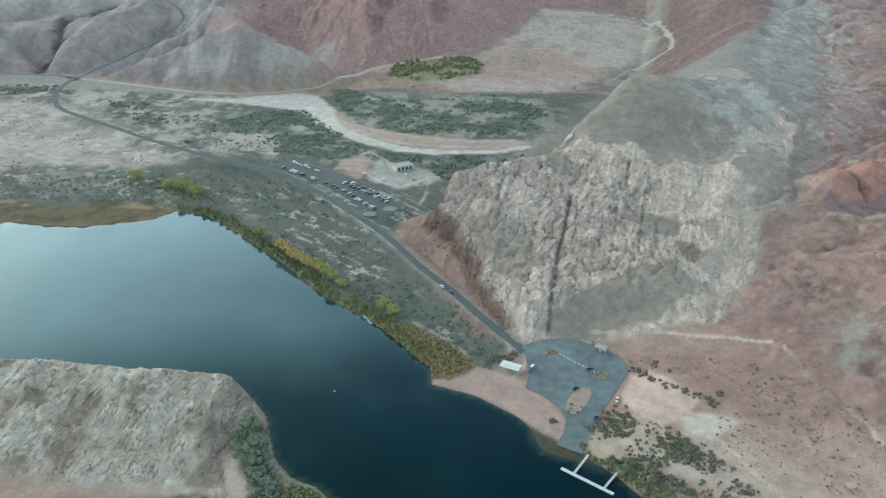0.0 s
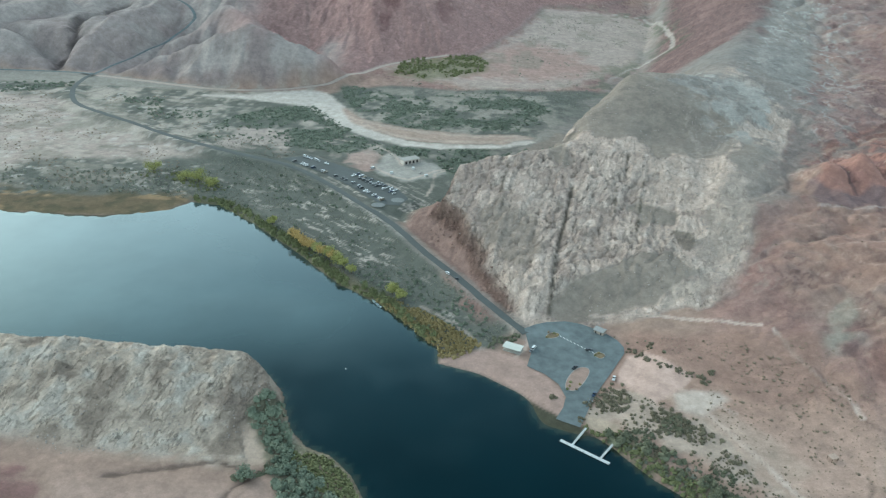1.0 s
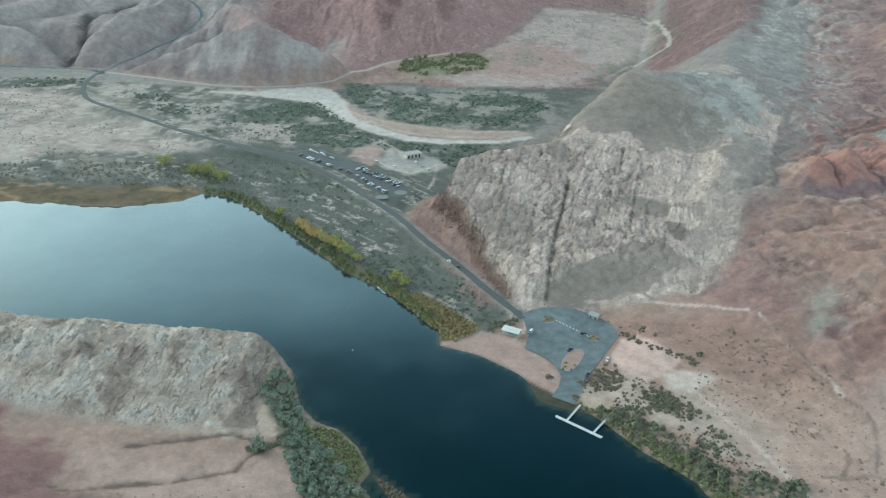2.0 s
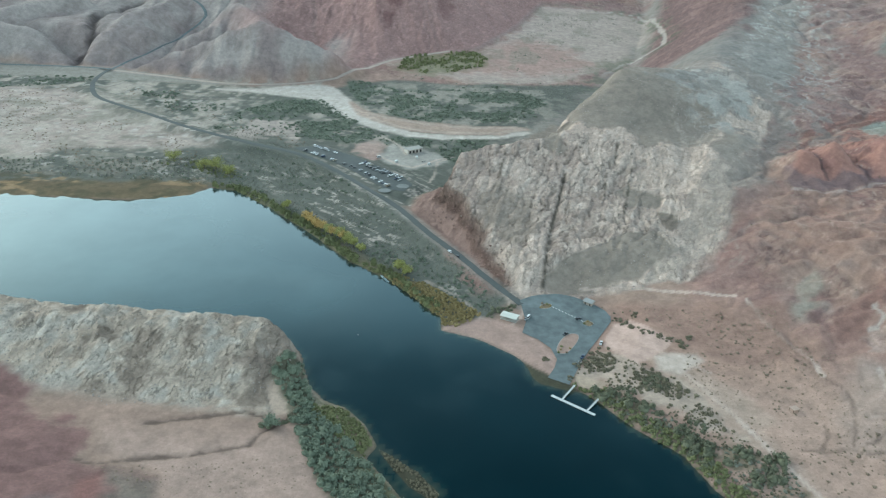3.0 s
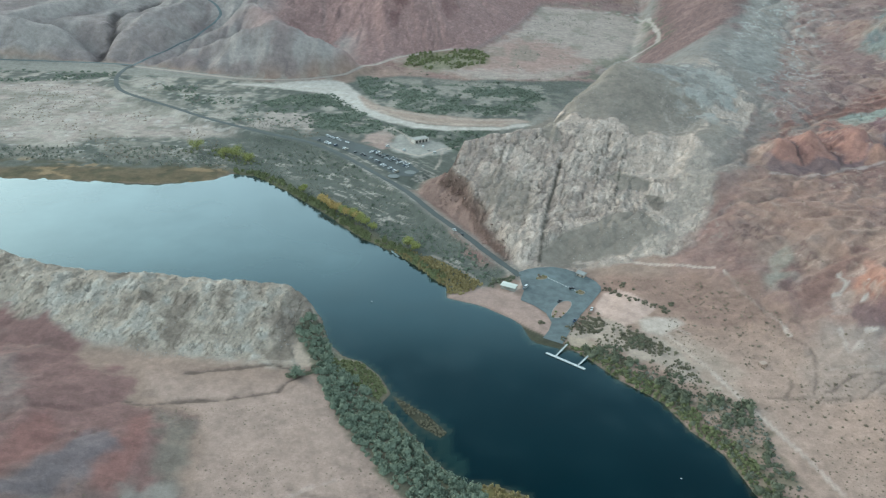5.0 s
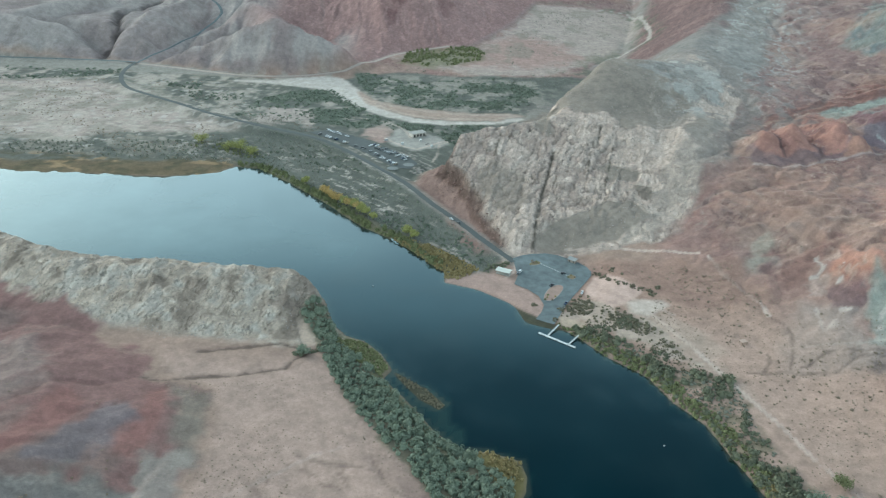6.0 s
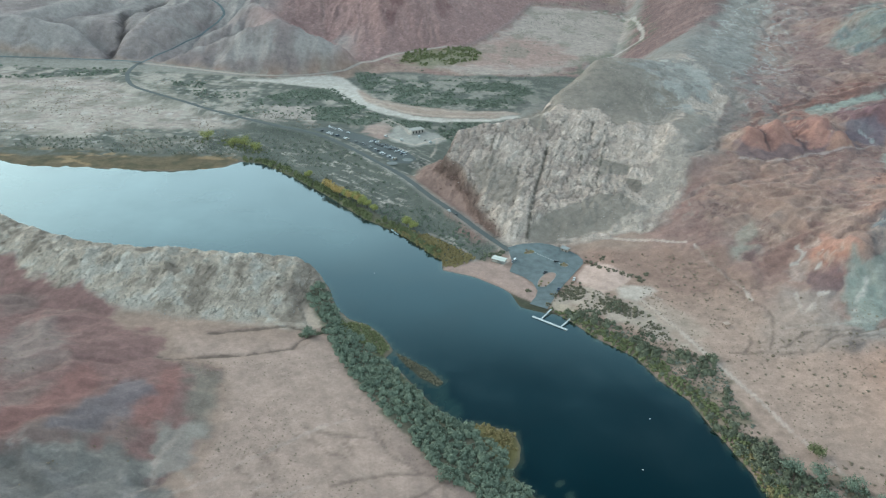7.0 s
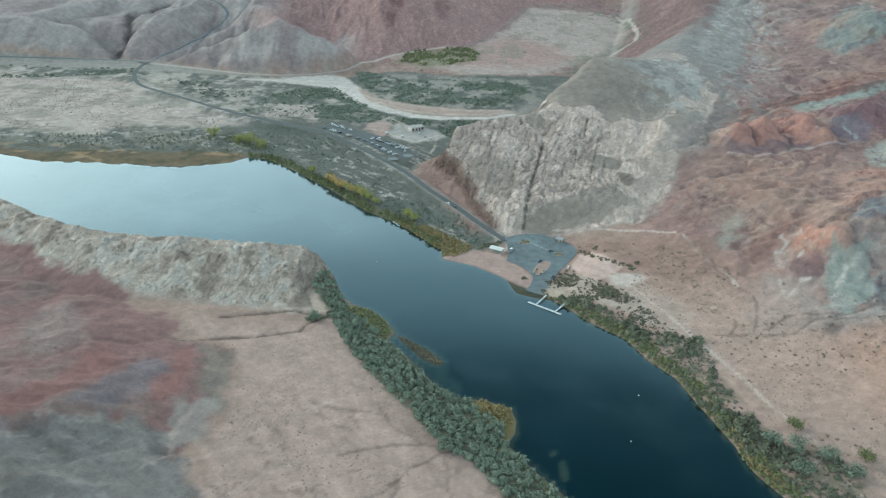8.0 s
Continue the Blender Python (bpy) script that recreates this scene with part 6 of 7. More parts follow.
for k, (tx, ty, th, tw, tm, tl) in enumerate([
        (-113, 616, 9, 4.2, GOLD, "golden orange autumn cottonwood on the river bank"), (-108, 610, 8, 3.6, GOLD, "golden orange autumn cottonwood on the river bank"),
        (-98, 599, 8.5, 4.0, GOLD, "golden yellow cottonwood at the water edge"), (-90, 592, 8, 4.0, LIME, "yellow green cottonwood at the water edge"),
        (-80, 584, 9, 4.6, LIME, "yellow green cottonwood at the water edge"), (-71, 573, 10, 5.0, LIME, "broad yellow green cottonwood above the river"),
        (-75, 579, 8, 4.0, GOLD, "golden yellow cottonwood at the water edge"), (-137, 645, 8, 3.8, LIME, "small lime yellow cottonwood on the bank"),
        (-24, 527, 8, 4.2, LIME, "lime green cottonwood above the reed bank"), (-17, 520, 7, 3.6, LIME, "lime green cottonwood above the reed bank"),
        (-281, 752, 10, 5.0, LIME, "yellow green cottonwood on the far terrace"), (-244, 735, 10, 5.4, LIME, "bright yellow green cottonwood behind the reeds"),
        (-231, 733, 11, 5.6, LIME, "bright yellow green cottonwood behind the reeds"), (-216, 720, 9, 4.6, LIME, "yellow green cottonwood behind the reeds"),
        (-103, 604, 8, 3.8, GOLD, "golden yellow cottonwood at the water edge"), (-85, 588, 8, 4.0, GOLD, "golden yellow cottonwood at the water edge"), (-66, 567, 8, 3.8, LIME, "yellow green cottonwood at the water edge"), (-58, 558, 7, 3.4, LIME, "small yellow green cottonwood at the water edge"),
        (275, 158, 7, 4.6, WILLOW, "round yellow green tree on the sandy bank"), (244, 193, 6, 4.4, WILLOW, "round olive green tree on the sandy bank"),
        (236, 171, 8, 6.0, TAMARISK, "broad dark green tree at the river bank"), (252, 160, 8, 6.4, TAMARISK, "broad dark green tree at the river bank"),
        (232, 150, 7, 5.4, TAMARISK, "dark green tree above the shore"), (222, 178, 8, 5.6, TAMARISK, "dark green tree above the shore"),
        (262, 146, 6, 5.0, TAMARISK, "dark green tree on the sandy bank"), (-96, 319, 5, 4.4, TAMARISK, "dark green tree at the mouth of a gully"), (7, 166, 5, 4.6, TAMARISK, "dark green tree beside a gully")]):
    tree(tx - (4 if ty > 500 and tx > -150 else 0), ty - (4 if ty > 500 and tx > -150 else 0), th * 1.2, tw * (1.45 if tx > -200 else 1.9), tm, tl, k)


# ---- the dock, buoys and boats ----
PAINT_WHITE = plain_material("white_metal", tone(222, 224, 220), 0.5, 0.6, 0.06, 0.0)
CONCRETE = plain_material("concrete", tone(186, 182, 172), 0.9, 1.0, 0.1, 0.03)
STEEL = plain_material("galvanised_steel", tone(150, 154, 156), 0.45, 0.4, 0.1, 0.0, 0.8)
RUBBER = plain_material("black_rubber", tone(34, 34, 34), 0.8, 0.3, 0.1, 0.0)
GLASS_DARK = plain_material("tinted_glass", tone(30, 36, 40), 0.1, 0.5, 0.02, 0.0)
DARK = plain_material("dark_interior", tone(40, 38, 36), 0.9, 0.5, 0.1, 0.0)
STUCCO = plain_material("tan_stucco", tone(188, 172, 156), 0.9, 0.8, 0.1, 0.03)
LIGHT_STUCCO = plain_material("pale_stucco", tone(226, 216, 202), 0.9, 0.8, 0.08, 0.03)
ROOFING = plain_material("grey_roofing", tone(168, 168, 164), 0.7, 0.8, 0.1, 0.02)


def dock():
    a, b = Vector((80.4, 361.2, 0)), Vector((106.2, 341.7, 0))
    t = thing("floating_dock", look(a, b) @ pose(0, 0, 0, -90, 0, 0), "long white floating dock with two gangways on the river", "dock")
    t.matrix_basis = Matrix.Translation((a + b) / 2) @ pose(0, 0, 0, 0, 0, math.degrees(math.atan2(b.y - a.y, b.x - a.x)))
    n = (b - a).length
    for k in range(6):
        bm = bmesh.new()
        box(bm, (-n / 2 + n / 6 * (k + 0.5), 0, 0.38), (n / 6 - 0.06, 2.3, 0.22), 0.03)
        part("deck_section", bm, PAINT_WHITE, t)
        bm = bmesh.new()
        box(bm, (-n / 2 + n / 6 * (k + 0.5), 0, 0.1), (n / 6 - 0.5, 1.9, 0.36), 0.08)
        part("float", bm, RUBBER, t, "black float under the deck")
    for k in range(7):
        bm = bmesh.new()
        tube(bm, (-n / 2 + n / 6.06 * k + 0.1, -1.25, -2), (-n / 2 + n / 6.06 * k + 0.1, -1.25, 1.5), 0.11, 0.11)
        part("mooring_post", bm, STEEL, t, "steel mooring post")
    inv = t.matrix_basis.inverted()
    for p, q in (((87.3, 357.5), (97, 370.5)), ((102, 346.3), (112.5, 358.8))):
        lo, hi = inv @ Vector((*p, 0.5)), inv @ Vector((*q, 2.2))
        bm = bmesh.new()
        d = (hi - lo)
        m = Matrix.Translation((lo + hi) / 2) @ d.to_track_quat("X", "Z").to_matrix().to_4x4()
        box(bm, (0, 0, 0), (d.length + 0.6, 1.3, 0.14), 0.02, m)
        g = part("gangway", bm, PAINT_WHITE, t, "narrow sloping metal gangway")
        for side in (-0.62, 0.62):
            bm = bmesh.new()
            box(bm, (0, side, 0.95), (d.length, 0.07, 0.07), 0, m)
            for k in range(7):
                box(bm, ((k / 6 - 0.5) * (d.length - 0.1), side, 0.5), (0.06, 0.06, 0.9), 0, m)
            part("handrail", bm, STEEL, g, "steel handrail")
    return t


dock()


def buoy(x, y):
    t = thing("mooring_buoy", pose(x, y, 0), "small round white mooring buoy floating on the river", "buoy", "buoys on the river")
    bm = bmesh.new()
    bmesh.ops.create_icosphere(bm, subdivisions=2, radius=0.55, matrix=Matrix.LocRotScale((0, 0, 0.25), None, (1, 1, 0.85)))
    part("float_body", bm, PAINT_WHITE, t)
    bm = bmesh.new()
    tube(bm, (0, 0, 0.22), (0, 0, 0.34), 0.57, 0.57, 12)
    part("band", bm, plain_material("blue_band", tone(60, 90, 130), 0.6, 0.3, 0.05, 0.0), t, "blue band")
    bm = bmesh.new()
    tube(bm, (0, 0, 0.68), (0, 0, 0.9), 0.08, 0.05)
    part("eye", bm, STEEL, t, "steel mooring eye")
    return t


_b = buoy(-53.4, 426.9)
for p in ((146.9, 231.8), (130.4, 181.1)):
    copy_thing(_b, pose(p[0], p[1], 0))


def skiff(x, y, turn):
    t = thing("skiff", pose(x, y, 0, 0, 0, turn), "small pale blue open boat moored at the bank", "boat", "boats at the bank")
    bm = bmesh.new()
    outline = [(-2.4, 0.8), (1.0, 0.85), (2.3, 0.35), (2.7, 0), (2.3, -0.35), (1.0, -0.85), (-2.4, -0.8)]
    top = [bm.verts.new((px, py, 0.55 + 0.12 * max(px, 0) / 2.7)) for px, py in outline]
    low = [bm.verts.new((px * 0.86, py * 0.7, -0.1)) for px, py in outline]
    inn = [bm.verts.new((px * 0.95, py * 0.88, 0.5)) for px, py in outline]
    floor = [bm.verts.new((px * 0.82, py * 0.62, 0.1)) for px, py in outline]
    for k in range(7):
        j = (k + 1) % 7
        bm.faces.new((low[k], low[j], top[j], top[k]))
        bm.faces.new((top[k], top[j], inn[j], inn[k]))
        bm.faces.new((inn[k], inn[j], floor[j], floor[k]))
    bm.faces.new(low[::-1])
    bm.faces.new(floor)
    part("hull", bm, plain_material("pale_blue_paint", tone(176, 200, 206), 0.4, 0.6, 0.05, 0.0), t)
    for px in (-1.5, 0.2):
        bm = bmesh.new()
        box(bm, (px, 0, 0.36), (0.35, 1.3, 0.06), 0.01)
        part("bench", bm, PAINT_WHITE, t, "white bench")
    bm = bmesh.new()
    box(bm, (-2.5, 0, 0.7), (0.4, 0.45, 0.55), 0.08)
    part("outboard_motor", bm, RUBBER, t, "black outboard motor")
    return t


_s = skiff(-39, 512, 130)
for p in ((-41.5, 515.5, 120), (-37, 508.5, 140)):
    copy_thing(_s, pose(p[0], p[1], 0, 0, 0, p[2]))


# ---- buildings ----
def yard_z(x, y):
    return RAMP_PLANE[0] + RAMP_PLANE[1] * x + RAMP_PLANE[2] * y


def ground_at(x, y):
    return float(height(np.array([x * 1.0]), np.array([y * 1.0]))[0])


def shelter():
    t = thing("shade_shelter", pose(59, 450.5, ground_at(59, 450.5), 0, 0, -26), "open shelter with a bright white flat roof beside the yard", "shelter")
    bm = bmesh.new()
    for sx in (-1, 1):
        vs = [bm.verts.new(p) for p in ((-6.6, 0, 3.5), (6.6, 0, 3.5), (6.6, sx * 3.9, 3.0), (-6.6, sx * 3.9, 3.0), (-6.6, 0, 3.35), (6.6, 0, 3.35), (6.6, sx * 3.9, 2.82), (-6.6, sx * 3.9, 2.82))]
        for f in ((0, 1, 2, 3), (4, 5, 6, 7), (0, 3, 7, 4), (1, 2, 6, 5), (2, 3, 7, 6)):
            bm.faces.new([vs[i] for i in f])
    part("roof", bm, plain_material("white_roof_sheet", tone(226, 226, 212), 0.5, 0.8, 0.05, 0.0), t, "white metal roof")
    for px in (-5.8, -1.9, 1.9, 5.8):
        for py in (-3.3, 3.3):
            bm = bmesh.new()
            box(bm, (px, py, 1.45), (0.25, 0.25, 2.9), 0.02)
            part("post", bm, STUCCO, t)
    bm = bmesh.new()
    box(bm, (0, 0, 0.06), (12.6, 7.4, 0.3), 0.03)
    part("floor_slab", bm, CONCRETE, t, "concrete floor slab")
    bm = bmesh.new()
    box(bm, (-3, 1.6, 1.2), (6.0, 3.0, 2.4), 0.02)
    part("store_room", bm, STUCCO, t, "tan store room under the roof")
    return t


shelter()


def restroom():
    t = thing("restroom_building", pose(123, 474, ground_at(123, 474), 0, 0, -38), "small tan restroom building with a pale gabled roof", "building")
    bm = bmesh.new()
    box(bm, (0, 0, 1.35), (7.0, 5.0, 3.1), 0.0)
    w = part("wall", bm, STUCCO, t)
    for px in (-2.0, 2.0):
        bm = bmesh.new()
        box(bm, (px, -2.53, 1.05), (1.0, 0.08, 2.1), 0.01)
        part("door", bm, DARK, w, "dark door")
        bm = bmesh.new()
        box(bm, (px, -2.6, 2.35), (1.3, 0.5, 0.1), 0.01)
        part("canopy", bm, ROOFING, w, "narrow canopy above the door")
    bm = bmesh.new()
    sec = [(-3.1, 2.75), (0, 3.9), (3.1, 2.75), (3.1, 2.95), (0, 4.12), (-3.1, 2.95)]
    ends = [[bm.verts.new((px, y, z)) for y, z in sec] for px in (-4.1, 4.1)]
    for k in range(6):
        bm.faces.new((ends[0][k], ends[0][(k + 1) % 6], ends[1][(k + 1) % 6], ends[1][k]))
    for e in ends:
        bm.faces.new((e[0], e[1], e[4], e[5]))
        bm.faces.new((e[1], e[2], e[3], e[4]))
    part("roof", bm, ROOFING, t, "pale grey gabled roof")
    return t


restroom()


def bay_building():
    t = thing("service_building", pose(-22, 796, ground_at(-22, 790), 0, 0, 32), "flat-roofed tan service building with four dark open bays", "building")
    bm = bmesh.new()
    L, D, H = 19.0, 9.0, 4.6
    box(bm, (0, D - 0.2, H / 2), (L, 0.4, H))
    for sx in (-1, 1):
        box(bm, (sx * (L / 2 - 0.2), D / 2 - 0.2, H / 2), (0.4, D - 0.4, H))
    for k in range(5):
        box(bm, (-L / 2 + 0.55 + k * (L - 1.1) / 4, 0, 1.75), (2.0, 0.5, 3.5))
    box(bm, (0, 0, 4.05), (L, 0.5, 1.1))
    w = part("wall", bm, LIGHT_STUCCO, t)
    for k in range(4):
        bm = bmesh.new()
        box(bm, (-L / 2 + 0.55 + (k + 0.5) * (L - 1.1) / 4, 1.2, 1.7), (3.3, 0.15, 3.4))
        part("bay_door", bm, DARK, w, "dark recessed bay door")
    bm = bmesh.new()
    box(bm, (0, D / 2 - 0.2, H + 0.12), (L + 0.9, D + 1.0, 0.3), 0.04)
    part("roof", bm, CONCRETE, t, "pale flat roof")
    bm = bmesh.new()
    box(bm, (0, D / 2 - 0.5, 0.02), (L - 0.9, D - 0.9, 0.2))
    part("floor_slab", bm, CONCRETE, t)
    return t


bay_building()


# ---- kerbed islands, painted stalls and pads on the yards ----
def kerb_island(ring, name, label, soil):
    t = thing(name, pose(0, 0, 0), label, "traffic island", "islands of the launch yard")
    c = Vector((sum(p[0] for p in ring) / len(ring), sum(p[1] for p in ring) / len(ring)))
    bm = bmesh.new()
    outer, inner, top_o, top_i = [], [], [], []
    for px, py in ring:
        d = (Vector((px, py)) - c)
        q = c + d * (1 - 0.35 / max(d.length, 0.5))
        z, zi = yard_z(px, py), yard_z(q.x, q.y)
        outer.append(bm.verts.new((px, py, z - 0.1)))
        top_o.append(bm.verts.new((px, py, z + 0.16)))
        top_i.append(bm.verts.new((q.x, q.y, zi + 0.16)))
        inner.append(bm.verts.new((q.x, q.y, zi + 0.05)))
    for k in range(len(ring)):
        j = (k + 1) % len(ring)
        for a, b in ((outer, top_o), (top_o, top_i), (top_i, inner)):
            bm.faces.new((a[k], a[j], b[j], b[k]))
    part("kerb", bm, CONCRETE, t, "pale concrete kerb")
    bm = bmesh.new()
    mid = bm.verts.new((c.x, c.y, yard_z(c.x, c.y) + 0.22))
    rim = []
    for px, py in ring:
        d = (Vector((px, py)) - c)
        q = c + d * (1 - 0.34 / max(d.length, 0.5))
        rim.append(bm.verts.new((q.x, q.y, yard_z(q.x, q.y) + 0.1)))
    for k in range(len(ring)):
        bm.faces.new((rim[k], rim[(k + 1) % len(ring)], mid))
    part("gravel_bed", bm, soil, t, "gravel and soil bed")
    return t


GRAVEL_TAN, GRAVEL_BROWN = plain_material("pink_gravel", tone(176, 148, 132), 0.95, 1.0, 0.15, 0.05), plain_material("brown_soil", tone(132, 116, 86), 0.95, 0.8, 0.25, 0.05)


def rounded(ring, n=3):
    for _ in range(n):
        ring = [q for a, b in zip(ring, ring[1:] + ring[:1]) for q in ((a[0] * 0.75 + b[0] * 0.25, a[1] * 0.75 + b[1] * 0.25), (a[0] * 0.25 + b[0] * 0.75, a[1] * 0.25 + b[1] * 0.75))]
    return ring


ISLANDS = [([(83, 467), (87, 472.5), (94, 472), (93, 466.5), (85, 464)], GRAVEL_BROWN), ([(113, 447), (118, 451), (123.5, 447.5), (118.5, 441.5)], GRAVEL_BROWN), ([(89.5, 412), (93, 422), (101, 433), (109.5, 432.5), (107, 422.5), (97.5, 408), (91, 407)], GRAVEL_TAN)]
for ring, soil in ISLANDS:
    kerb_island(rounded(ring, 2), "traffic_island", "kerbed planted island in the asphalt launch yard", soil)
_island_spots = merge(*[(lambda q: (q[0], q[1], q[2]))((np.array([p[0] for p in pts]), np.array([p[1] for p in pts]), np.array([yard_z(*p) + 0.1 for p in pts]))) for pts in ([(84, 466), (87, 469), (90, 471), (92, 469), (86, 472)], [(115, 446), (118, 449), (121, 446)], [(91, 409), (93, 412), (97, 409), (94, 416), (100, 414)])])
for k, (ix, iy, iz) in enumerate(zip(*_island_spots)):
    tv, tf = BUSHES[k % 4]
    me = quads_mesh("island_shrub", tv * np.array([1.0 + 0.2 * (k % 3), 1.2, 1.1]), tf)
    me.materials.append((OLIVE, DRY, WILLOW)[k % 3])
    ob = tagged(new("island_shrub", me), "low dry shrub planted on a kerbed island", "shrub", "island shrubs")
    ob.matrix_basis = pose(ix, iy, iz, 0, 0, k * 50)

PAD = plain_material("worn_concrete", tone(134, 137, 133), 0.9, 1.2, 0.15, 0.02)
STALL_PAINT = plain_material("white_road_paint", tone(242, 242, 234), 0.7, 0.5, 0.1, 0.0)
pave = bpy.data.objects["pavement.001"]
for k in range(10):
    t = (k + 0.7) / 10.4
    cx, cy = 92.5 + (115.5 - 92.5) * t, 469 + (448.5 - 469) * t
    bm = bmesh.new()
    m = Matrix.Translation((cx, cy, yard_z(cx, cy) + 0.012)) @ pose(0, 0, 0, 0, 0, 20)
    vs = [bm.verts.new(m @ Vector(p)) for p in ((-0.28, -1.1, 0), (0.28, -1.1, 0), (0.28, 1.1, 0), (-0.28, 1.1, 0))]
    for v in vs:
        v.co.z = yard_z(v.co.x, v.co.y) + 0.012
    bm.faces.new(vs)
    part("stall_line", bm, STALL_PAINT, pave, "white painted stall line")
for cx, cy in ((-49.5, 677), (-32, 690)):
    bm = bmesh.new()
    vs = [bm.verts.new((cx + math.cos(a) * 6.5, cy + math.sin(a) * 5.5, 9.46)) for a in (k * 0.3142 for k in range(20))]
    bm.faces.new(vs)
    part("concrete_pad", bm, PAD, bpy.data.objects["pavement"], "round pale concrete pad")


# ---- vehicles ----
def paint(name, rgb):
    m, nt, b = material(name, 0.3)
    b.inputs["Base Color"].default_value = (*tone(*rgb), 1)
    b.inputs["Coat Weight"].default_value = 0.5
    return m


PAINTS = {"white": paint("white_car_paint", (240, 242, 240)), "silver": paint("silver_car_paint", (168, 172, 174)), "dark": paint("dark_car_paint", (38, 44, 50)), "blue": paint("blue_car_paint", (52, 74, 104)), "red": paint("red_car_paint", (120, 40, 36)), "tan": paint("tan_car_paint", (168, 154, 130))}
LAMP = plain_material("lamp_glass", tone(220, 220, 210), 0.2, 0.5, 0.02, 0.0)


def hull(bm, profile, half, tuck=0.0, base=None):
    """Extrudes a side profile (x, z) to both sides; points above base are drawn in by tuck."""
    sides = []
    for sy in (-1, 1):
        sides.append([bm.verts.new((px, sy * (half - (tuck if base is not None and pz > base else 0)), pz)) for px, pz in profile])
    n = len(profile)
    for k in range(n):
        bm.faces.new((sides[0][k], sides[0][(k + 1) % n], sides[1][(k + 1) % n], sides[1][k]))
    bm.faces.new(sides[0][::-1])
    bm.faces.new(sides[1])


KINDS = {
    "suv": ([(-2.3, 0.35), (2.3, 0.35), (2.35, 0.75), (2.2, 1.0), (1.2, 1.08), (-2.25, 1.1), (-2.35, 0.7)], [(1.15, 1.05), (0.55, 1.62), (-2.0, 1.66), (-2.22, 1.08)], [(0.5, 1.64), (-1.95, 1.68), (-1.95, 1.74), (0.45, 1.7)], 0.93, 1.45),
    "pickup": ([(-2.8, 0.45), (2.7, 0.45), (2.75, 0.85), (2.6, 1.08), (1.4, 1.15), (-0.55, 1.15), (-0.55, 0.85), (-2.65, 0.85), (-2.65, 1.12), (-2.8, 1.12)], [(1.3, 1.12), (0.75, 1.72), (-0.45, 1.74), (-0.62, 1.12)], [(0.7, 1.74), (-0.42, 1.76), (-0.42, 1.82), (0.65, 1.8)], 0.97, 1.75),
    "sedan": ([(-2.25, 0.3), (2.25, 0.3), (2.3, 0.65), (2.1, 0.85), (1.0, 0.95), (-1.6, 0.98), (-2.3, 0.9)], [(0.95, 0.92), (0.3, 1.38), (-1.05, 1.4), (-1.75, 0.95)], [(0.25, 1.4), (-1.0, 1.42), (-1.0, 1.47), (0.2, 1.45)], 0.88, 1.38),
    "van": ([(-2.7, 0.4), (2.6, 0.4), (2.65, 0.9), (2.3, 1.2), (1.9, 1.25), (-2.7, 1.25)], [(1.95, 1.22), (1.4, 2.05), (-2.6, 2.1), (-2.7, 1.22)], [(1.4, 2.06), (-2.6, 2.11), (-2.6, 2.22), (1.35, 2.18)], 0.98, 1.7),
}
NAMES = {"suv": "sport utility vehicle", "pickup": "pickup truck", "sedan": "sedan car", "van": "van"}
_first = {}


def vehicle(kind, colour, x, y, z, turn, where="parked on the asphalt", group="parked vehicles"):
    m = pose(x, y, z, 0, 0, turn)
    if (kind, colour) in _first:
        return copy_thing(_first[kind, colour], m)
    t = thing({"suv": "suv", "pickup": "pickup_truck", "sedan": "sedan_car", "van": "van"}[kind], m, f"{colour} {NAMES[kind]} {where}", "vehicle", group)
    body, glass, roof, half, axle = KINDS[kind]
    bm = bmesh.new()
    hull(bm, body, half, 0.04, 0.8)
    bmesh.ops.bevel(bm, geom=[e for e in bm.edges], offset=0.05, segments=1, affect="EDGES")
    b = part("body", bm, PAINTS[colour], t)
    bm = bmesh.new()
    hull(bm, glass, half - 0.06, 0.16, 1.3)
    part("windows", bm, GLASS_DARK, t, "dark tinted windows")
    bm = bmesh.new()
    hull(bm, roof, half - 0.2)
    part("roof_panel", bm, PAINTS[colour], t)
    for sx in (-axle, axle):
        for sy in (-1, 1):
            bm = bmesh.new()
            tube(bm, (sx, sy * (half - 0.2), 0.36), (sx, sy * (half + 0.03), 0.36), 0.36, 0.36, 12)
            w = part("wheel", bm, RUBBER, t)
            bm = bmesh.new()
            tube(bm, (sx, sy * (half + 0.02), 0.36), (sx, sy * (half + 0.045), 0.36), 0.2, 0.2, 8)
            part("rim", bm, STEEL, w, "steel rim")
    for sy in (-1, 1):
        bm = bmesh.new()
        box(bm, (body[2][0] - 0.03, sy * (half - 0.25), body[2][1]), (0.12, 0.34, 0.16), 0.02)
        part("headlight", bm, LAMP, b, "clear headlight")
    _first[kind, colour] = t
    return t


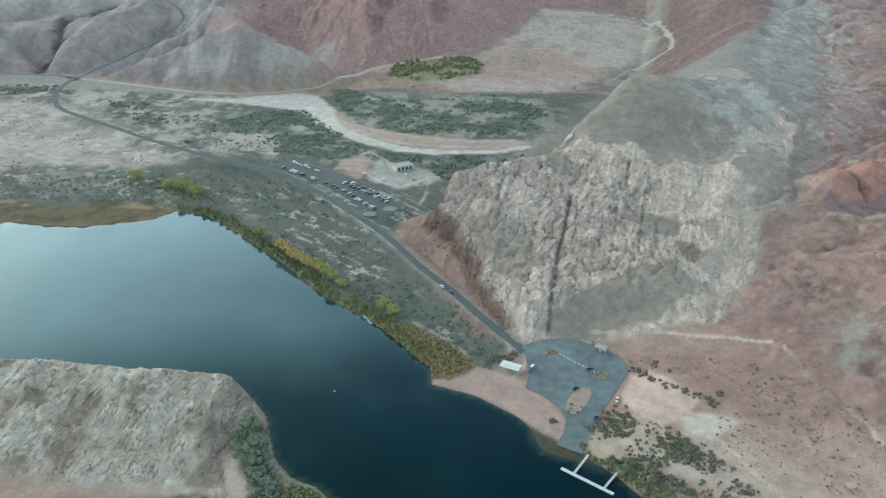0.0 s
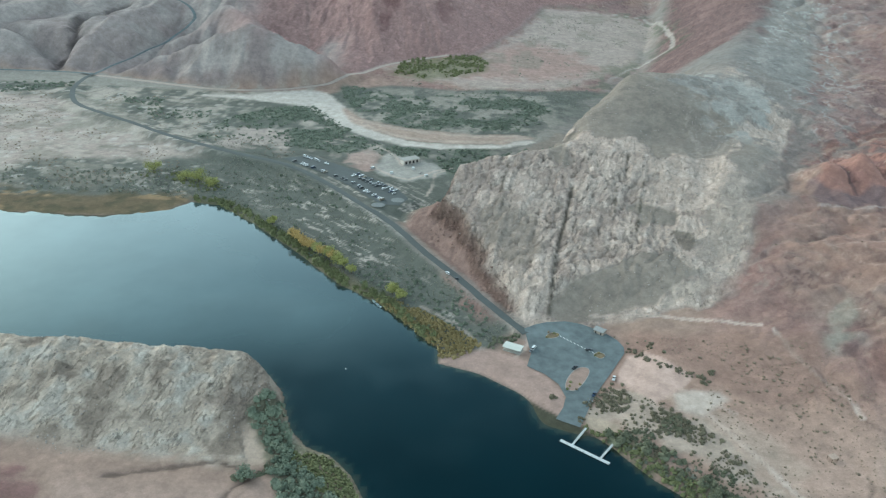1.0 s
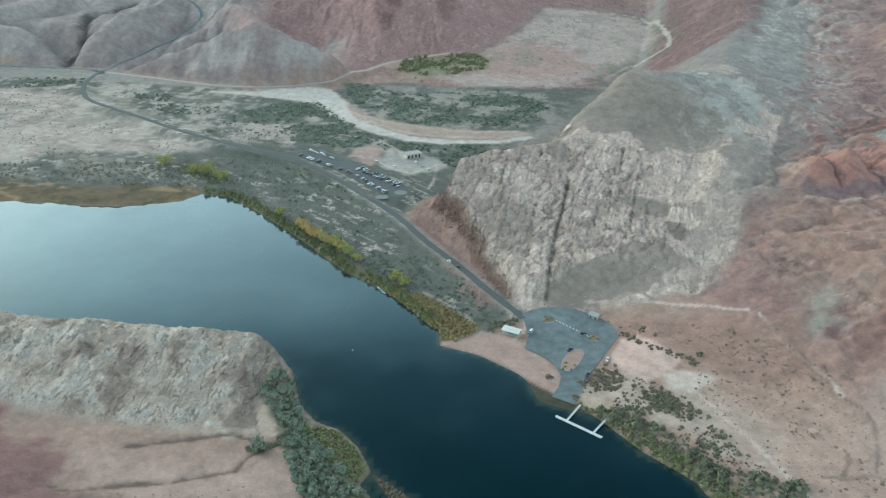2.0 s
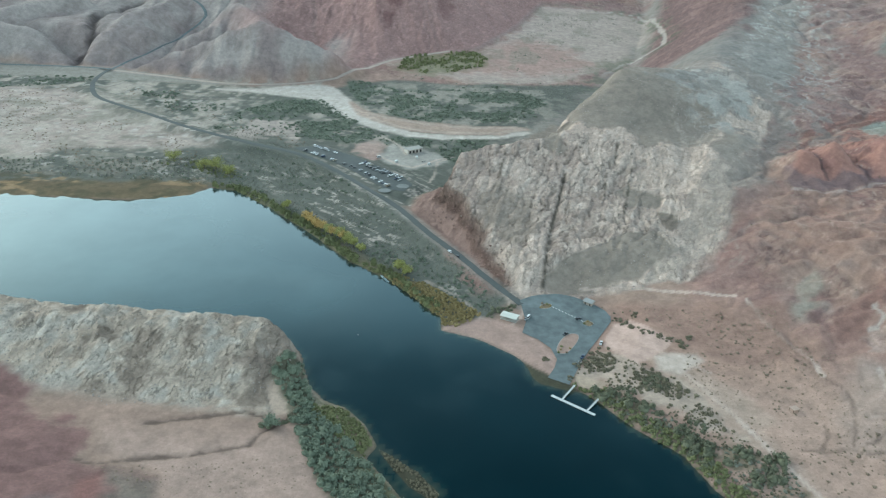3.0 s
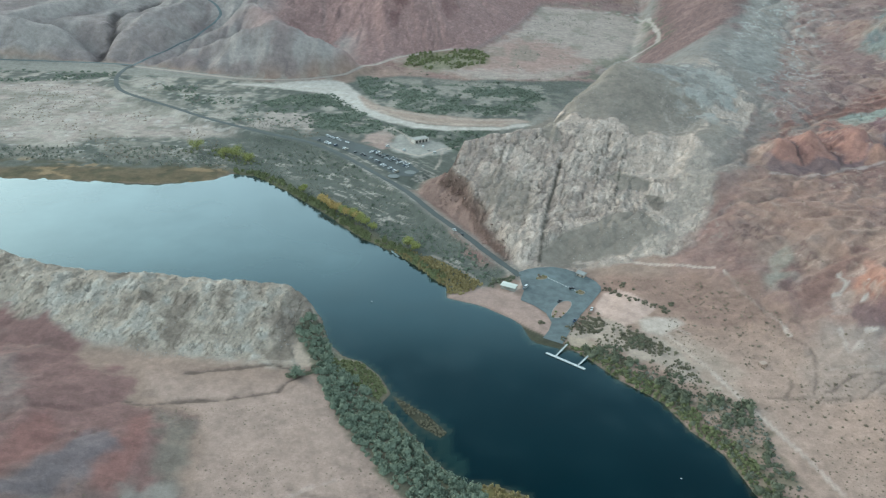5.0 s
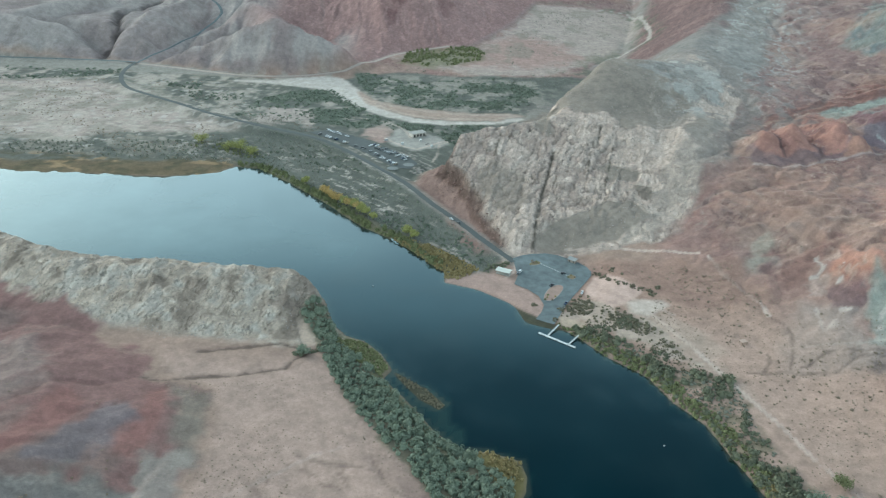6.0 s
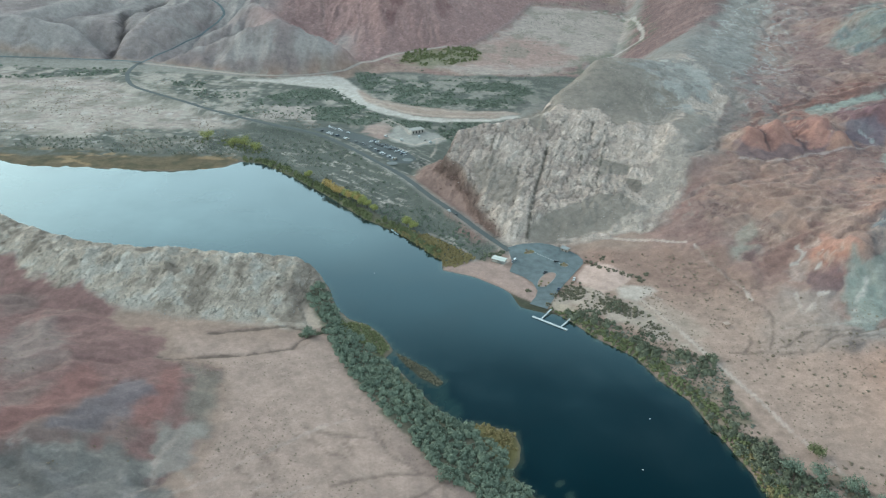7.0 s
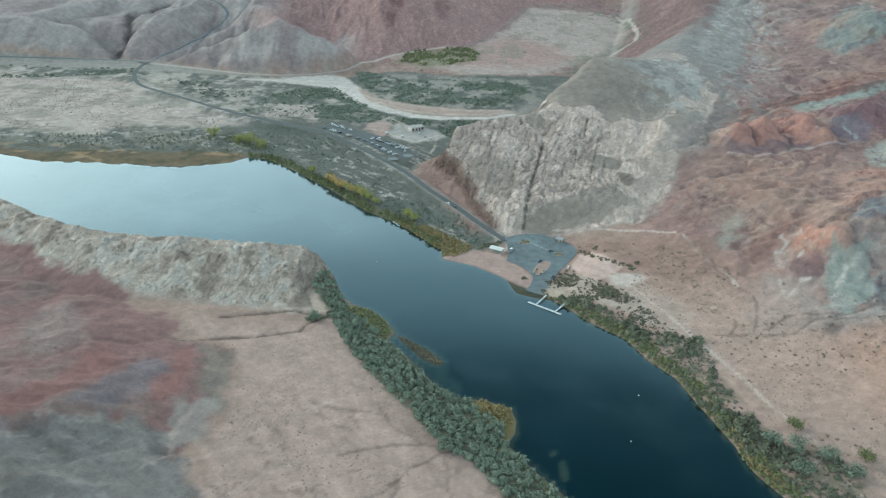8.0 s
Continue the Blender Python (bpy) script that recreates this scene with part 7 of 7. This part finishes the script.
def trailer(x, y, z, turn, colour="silver"):
    t = thing("boat_trailer", pose(x, y, z, 0, 0, turn), "empty steel boat trailer parked on bare ground", "trailer", "parked trailers")
    bm = bmesh.new()
    for sy in (-0.8, 0.8):
        box(bm, (-0.4, sy, 0.55), (5.0, 0.12, 0.14), 0.0)
    for px in (-2.6, -0.8, 1.2, 2.0):
        box(bm, (px, 0, 0.55), (0.1, 1.6, 0.12), 0.0)
    box(bm, (2.9, 0, 0.55), (1.9, 0.12, 0.12), 0.0)
    part("frame", bm, STEEL, t)
    for sy in (-1.0, 1.0):
        bm = bmesh.new()
        tube(bm, (-0.9, sy - 0.1, 0.34), (-0.9, sy + 0.1, 0.34), 0.34, 0.34, 12)
        part("wheel", bm, RUBBER, t)
        bm = bmesh.new()
        box(bm, (-0.9, sy, 0.76), (0.9, 0.26, 0.06), 0.01)
        part("mudguard", bm, PAINT_WHITE, t, "white mudguard")
        bm = bmesh.new()
        box(bm, (-0.4, sy * 0.55, 0.72), (3.6, 0.22, 0.1), 0.01)
        part("bunk", bm, BARK, t, "carpeted wooden bunk")
    return t


_kinds = ["suv", "pickup", "sedan", "suv", "van", "suv", "pickup"]
_cols = ["dark", "dark", "white", "silver", "white", "dark", "white", "tan", "silver", "blue", "dark", "white"]
for k, (cx, cy) in enumerate([(-146, 780), (-136.5, 773.5), (-134, 771), (-131.5, 768.5), (-124, 763), (-113.5, 755), (-110.5, 752), (-99, 743), (-91, 737), (-88, 733.5), (-80, 726), (-73, 717), (-70.5, 713.5), (-66, 707), (-63, 703.5), (-57, 697), (-54, 693), (-51.5, 689.5), (-49, 686)]):
    vehicle(_kinds[k % 7], _cols[(k * 5 + 1) % 12], cx + 2.0, cy + 2.2, 9.41, 47 + 180 * (k % 3 == 0) + (k * 37 % 9 - 4))
for k in range(13):
    t = k / 12
    cx, cy = -79 + 43 * t, 747.5 - 42.5 * t
    for side in (0, 1):
        if (k * 2 + side) % 9 in (2, 7):
            continue
        vehicle(_kinds[(k * 3 + side * 2 + 1) % 7], _cols[(k * 5 + side * 7 + 2) % 12], cx + side * 4.0, cy + side * 4.2, 9.41, 47 + 180 * side + (k * 29 % 7 - 3))
for k, (cx, cy) in enumerate([(-135, 796.5), (-131.5, 794), (-128.5, 791.5), (-122, 787.5), (-119.5, 785), (-110, 778)]):
    vehicle(("van", "suv", "pickup")[k % 3], "white", cx, cy, 9.41, -45 + 10 * (k % 2))
vehicle("suv", "dark", 111.5, 452, yard_z(111.5, 452), 20)
vehicle("pickup", "dark", 99, 431.5, yard_z(99, 431.5), 52)
vehicle("van", "white", 73.5, 452, yard_z(73.5, 452), 60)
vehicle("sedan", "silver", 71.5, 449.5, yard_z(71.5, 449.5), 60)
vehicle("pickup", "blue", 107.5, 404, yard_z(107.5, 404), 64)
trailer(104.8, 398.2, yard_z(104.8, 398.2), 64)
vehicle("pickup", "white", 123.5, 421.5, ground_at(123.5, 421.5), 70, "parked at the edge of the sandy lot")
vehicle("suv", "white", 14.5, 551.5, float(np.interp(551.5, [510, 547, 586], [6, 7, 7.5])) + 0.02, 122)
vehicle("sedan", "dark", 21.5, 543.5, float(np.interp(543.5, [510, 547, 586], [6, 7, 7.5])) + 0.02, 122)

# ---- small structures ----
def picnic_slab(x, y, turn):
    t = thing("picnic_shelter", pose(x, y, ground_at(x, y), 0, 0, turn), "small tan picnic shelter roof on the sandy flat", "shelter", "picnic shelters")
    bm = bmesh.new()
    box(bm, (0, 0, 2.5), (5.2, 4.2, 0.22), 0.04)
    part("roof", bm, plain_material("tan_roof", tone(196, 170, 150), 0.8, 0.8, 0.1, 0.0), t)
    for px in (-2.2, 2.2):
        for py in (-1.7, 1.7):
            bm = bmesh.new()
            box(bm, (px, py, 1.2), (0.18, 0.18, 2.6))
            part("post", bm, BARK, t)
    return t


picnic_slab(232, 340, 20)


def notice(x, y, wide, turn):
    t = thing("storage_box", pose(x, y, ground_at(x, y), 0, 0, turn), "white storage container beside the service building", "container", "containers")
    bm = bmesh.new()
    box(bm, (0, 0, 1.2), (wide, 2.4, 2.4), 0.04)
    part("box_body", bm, PAINT_WHITE, t)
    bm = bmesh.new()
    box(bm, (wide / 2 + 0.02, 0, 1.15), (0.05, 2.1, 2.1), 0.01)
    part("door", bm, STEEL, t, "steel door")
    return t


_n = notice(-42, 766, 3.0, 20)
for p in ((-20, 780, 100), (-6, 761, 35)):
    copy_thing(_n, pose(p[0], p[1], ground_at(p[0], p[1]), 0, 0, p[2]))
vehicle("van", "white", -62, 779, ground_at(-62, 779), 35, "parked beside the service building")
trailer(-12, 769, ground_at(-12, 769), 40)
